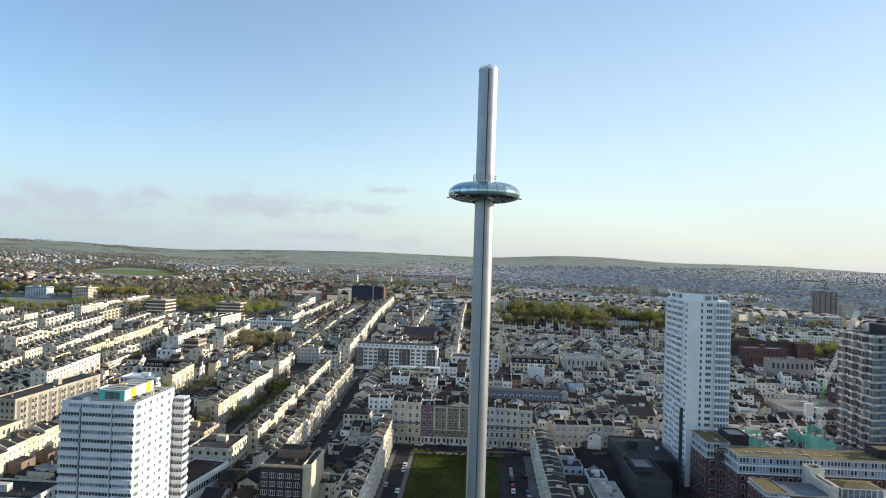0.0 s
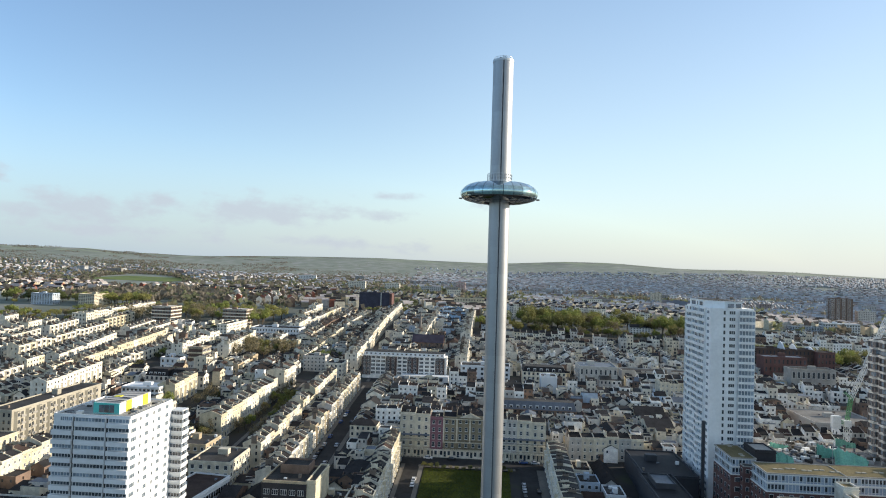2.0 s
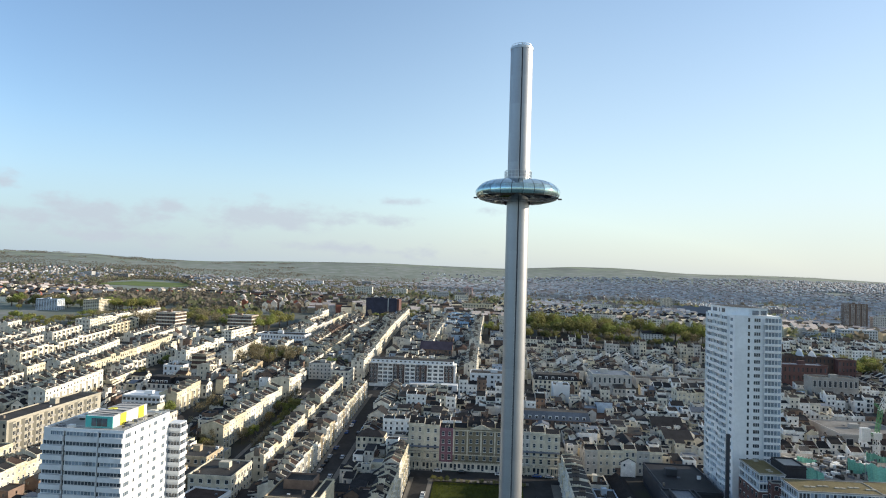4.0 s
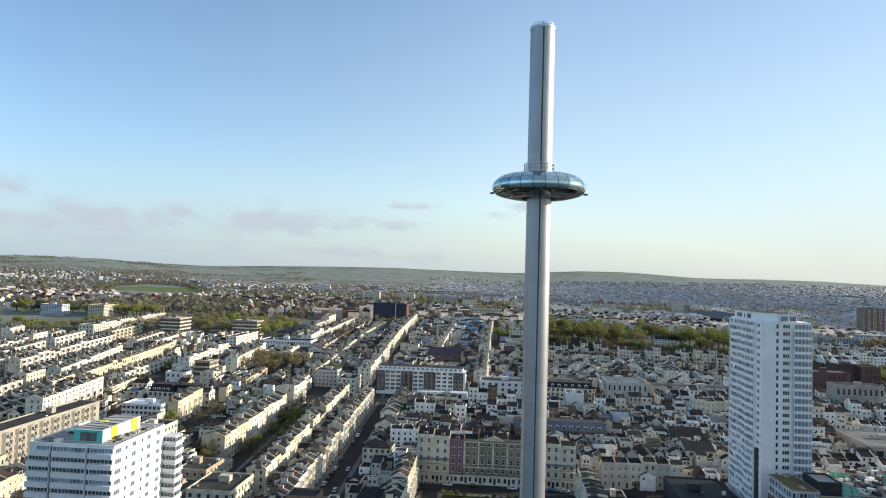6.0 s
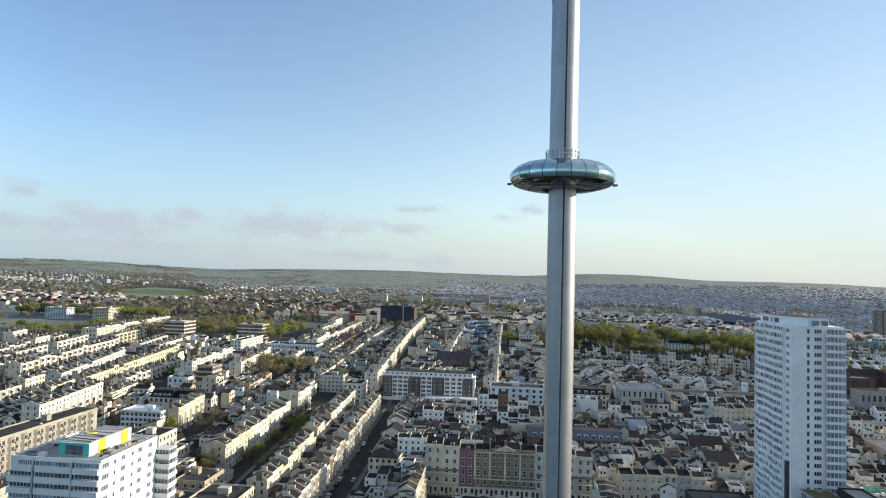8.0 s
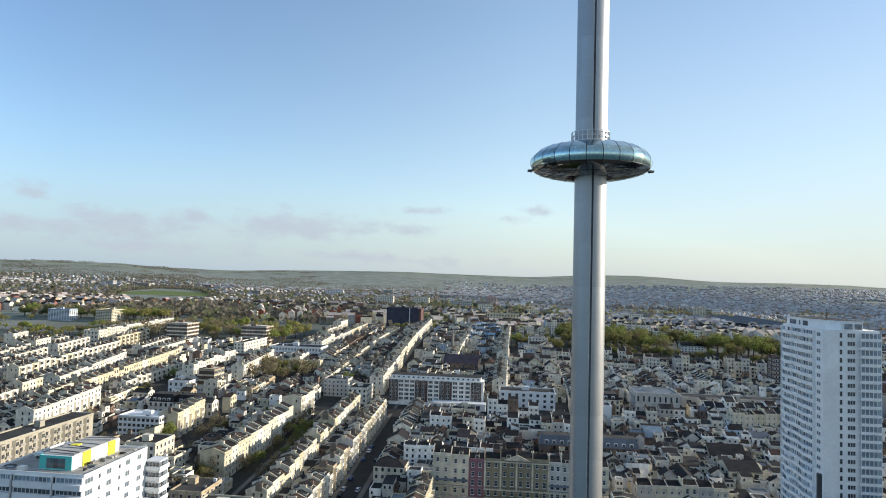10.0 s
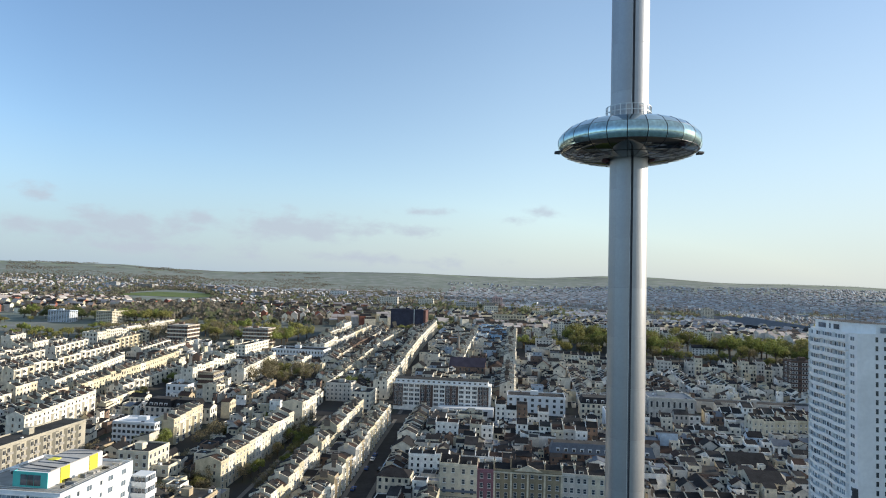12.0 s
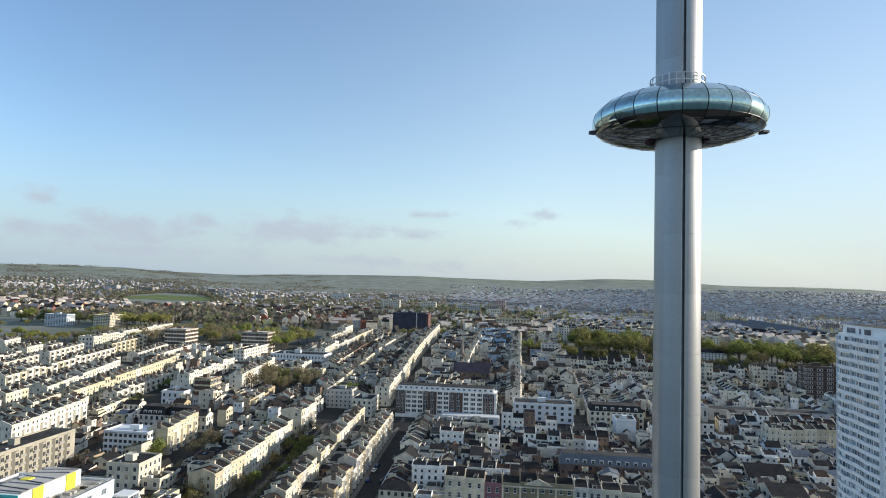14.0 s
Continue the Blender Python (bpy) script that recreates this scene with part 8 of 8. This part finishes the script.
def far_trees(name, label, y0, y1, count, size, mat, thick=9, reach=0.86, west=-0.86):
    """Tree tufts of the far gardens and woods, joined."""
    y = y0 + (y1 - y0) * rng.random(count) ** 0.8
    x = rng.uniform(west, reach, count) * (y + 180)
    wood = np.sin(x / 137 + 2) * np.cos(y / 173 + x / 390)
    copse = np.sin(x / 71 + y / 160) * np.cos(y / 67 - x / 210) + 0.5 * np.sin(x / 33 + 1) * np.cos(y / 41)
    keep = (wood > 0.35) | (rng.random(count) < 0.45) if y0 < 1000 else (wood + copse > 0.75)
    keep &= np.hypot((x + 790 + (y - 1250) * 0.5) / 110, (y - 1250) / 300) > 1
    keep &= (x < 300) | (x > 490) | (y < 740) | (y > 1340)
    x, y = x[keep], y[keep]
    n = len(x)
    z = land(x, y)
    c = np.repeat(np.stack([x, y, z], 1), thick, 0)
    m = len(c)
    s = (size * rng.uniform(0.6, 1.25, n) * np.clip(1.25 - (y - 900) / 1600, 0.45, 1)).repeat(thick)
    off = rng.normal(0, 1, (m, 3)) * s[:, None] * np.array([0.42, 0.42, 0.30])
    off[:, 2] += s * 0.75
    p = c + off
    u = rng.normal(0, 1, (m, 3))
    u /= np.linalg.norm(u, axis=1)[:, None]
    w = np.cross(u, rng.normal(0, 1, (m, 3)))
    w /= np.linalg.norm(w, axis=1)[:, None]
    r = (s * rng.uniform(0.3, 0.55, m))[:, None]
    v = np.stack([p + u * r, p + w * r * 0.8, p - u * r * 0.9, p - w * r * 0.8], 1).reshape(-1, 3)
    me = bpy.data.meshes.new(name)
    me.from_pydata(v.tolist(), [], np.arange(4 * m).reshape(-1, 4).tolist())
    me.materials.append(mat)
    me.update()
    tagged(new(name, me), label, "trees", kind="stuff")


far_trees("far_trees", "olive spring trees between the far houses", 650, 1500, 2300, 7.5, HAZED_LEAVES[0], 16)
far_trees("far_trees", "bare brown trees between the far houses", 650, 1900, 2600, 7.5, HAZED_LEAVES[1], 14)
far_trees("far_trees", "dark trees on the far slopes", 1400, 2600, 2500, 3.2, HAZED_LEAVES[2], 5)
far_trees("far_trees", "brown woods on the far slopes", 1400, 2400, 2500, 3.2, HAZED_LEAVES[1], 5)
far_trees("far_trees", "brown spring trees over the western suburb", 900, 2500, 12500, 6.4, HAZED_LEAVES[1], 8, -0.12)
far_trees("far_trees", "olive spring trees over the western suburb", 980, 2200, 7500, 5.6, HAZED_LEAVES[0], 8, -0.12)
far_trees("far_trees", "grey-green trees over the eastern slopes", 1150, 2900, 9000, 5.0, HAZED_LEAVES[2], 6, 0.86, 0.0)
far_trees("far_trees", "brown trees among the western villas", 700, 1150, 2600, 6.5, HAZED_LEAVES[1], 10, -0.25)
far_trees("far_trees", "grey-green woods on the hills", 2000, 3600, 7500, 5.5, HAZED_LEAVES[2], 5)
far_trees("far_trees", "hazy brown woods along the western ridge", 2150, 3400, 9000, 9.0, HAZED_LEAVES[1], 5, -0.3)
# the green playing field beyond the western houses
strip("playing_field", (-930, 1340), (-720, 1340), 190, FIELD, 0.6, "bright green playing field far off", "field")
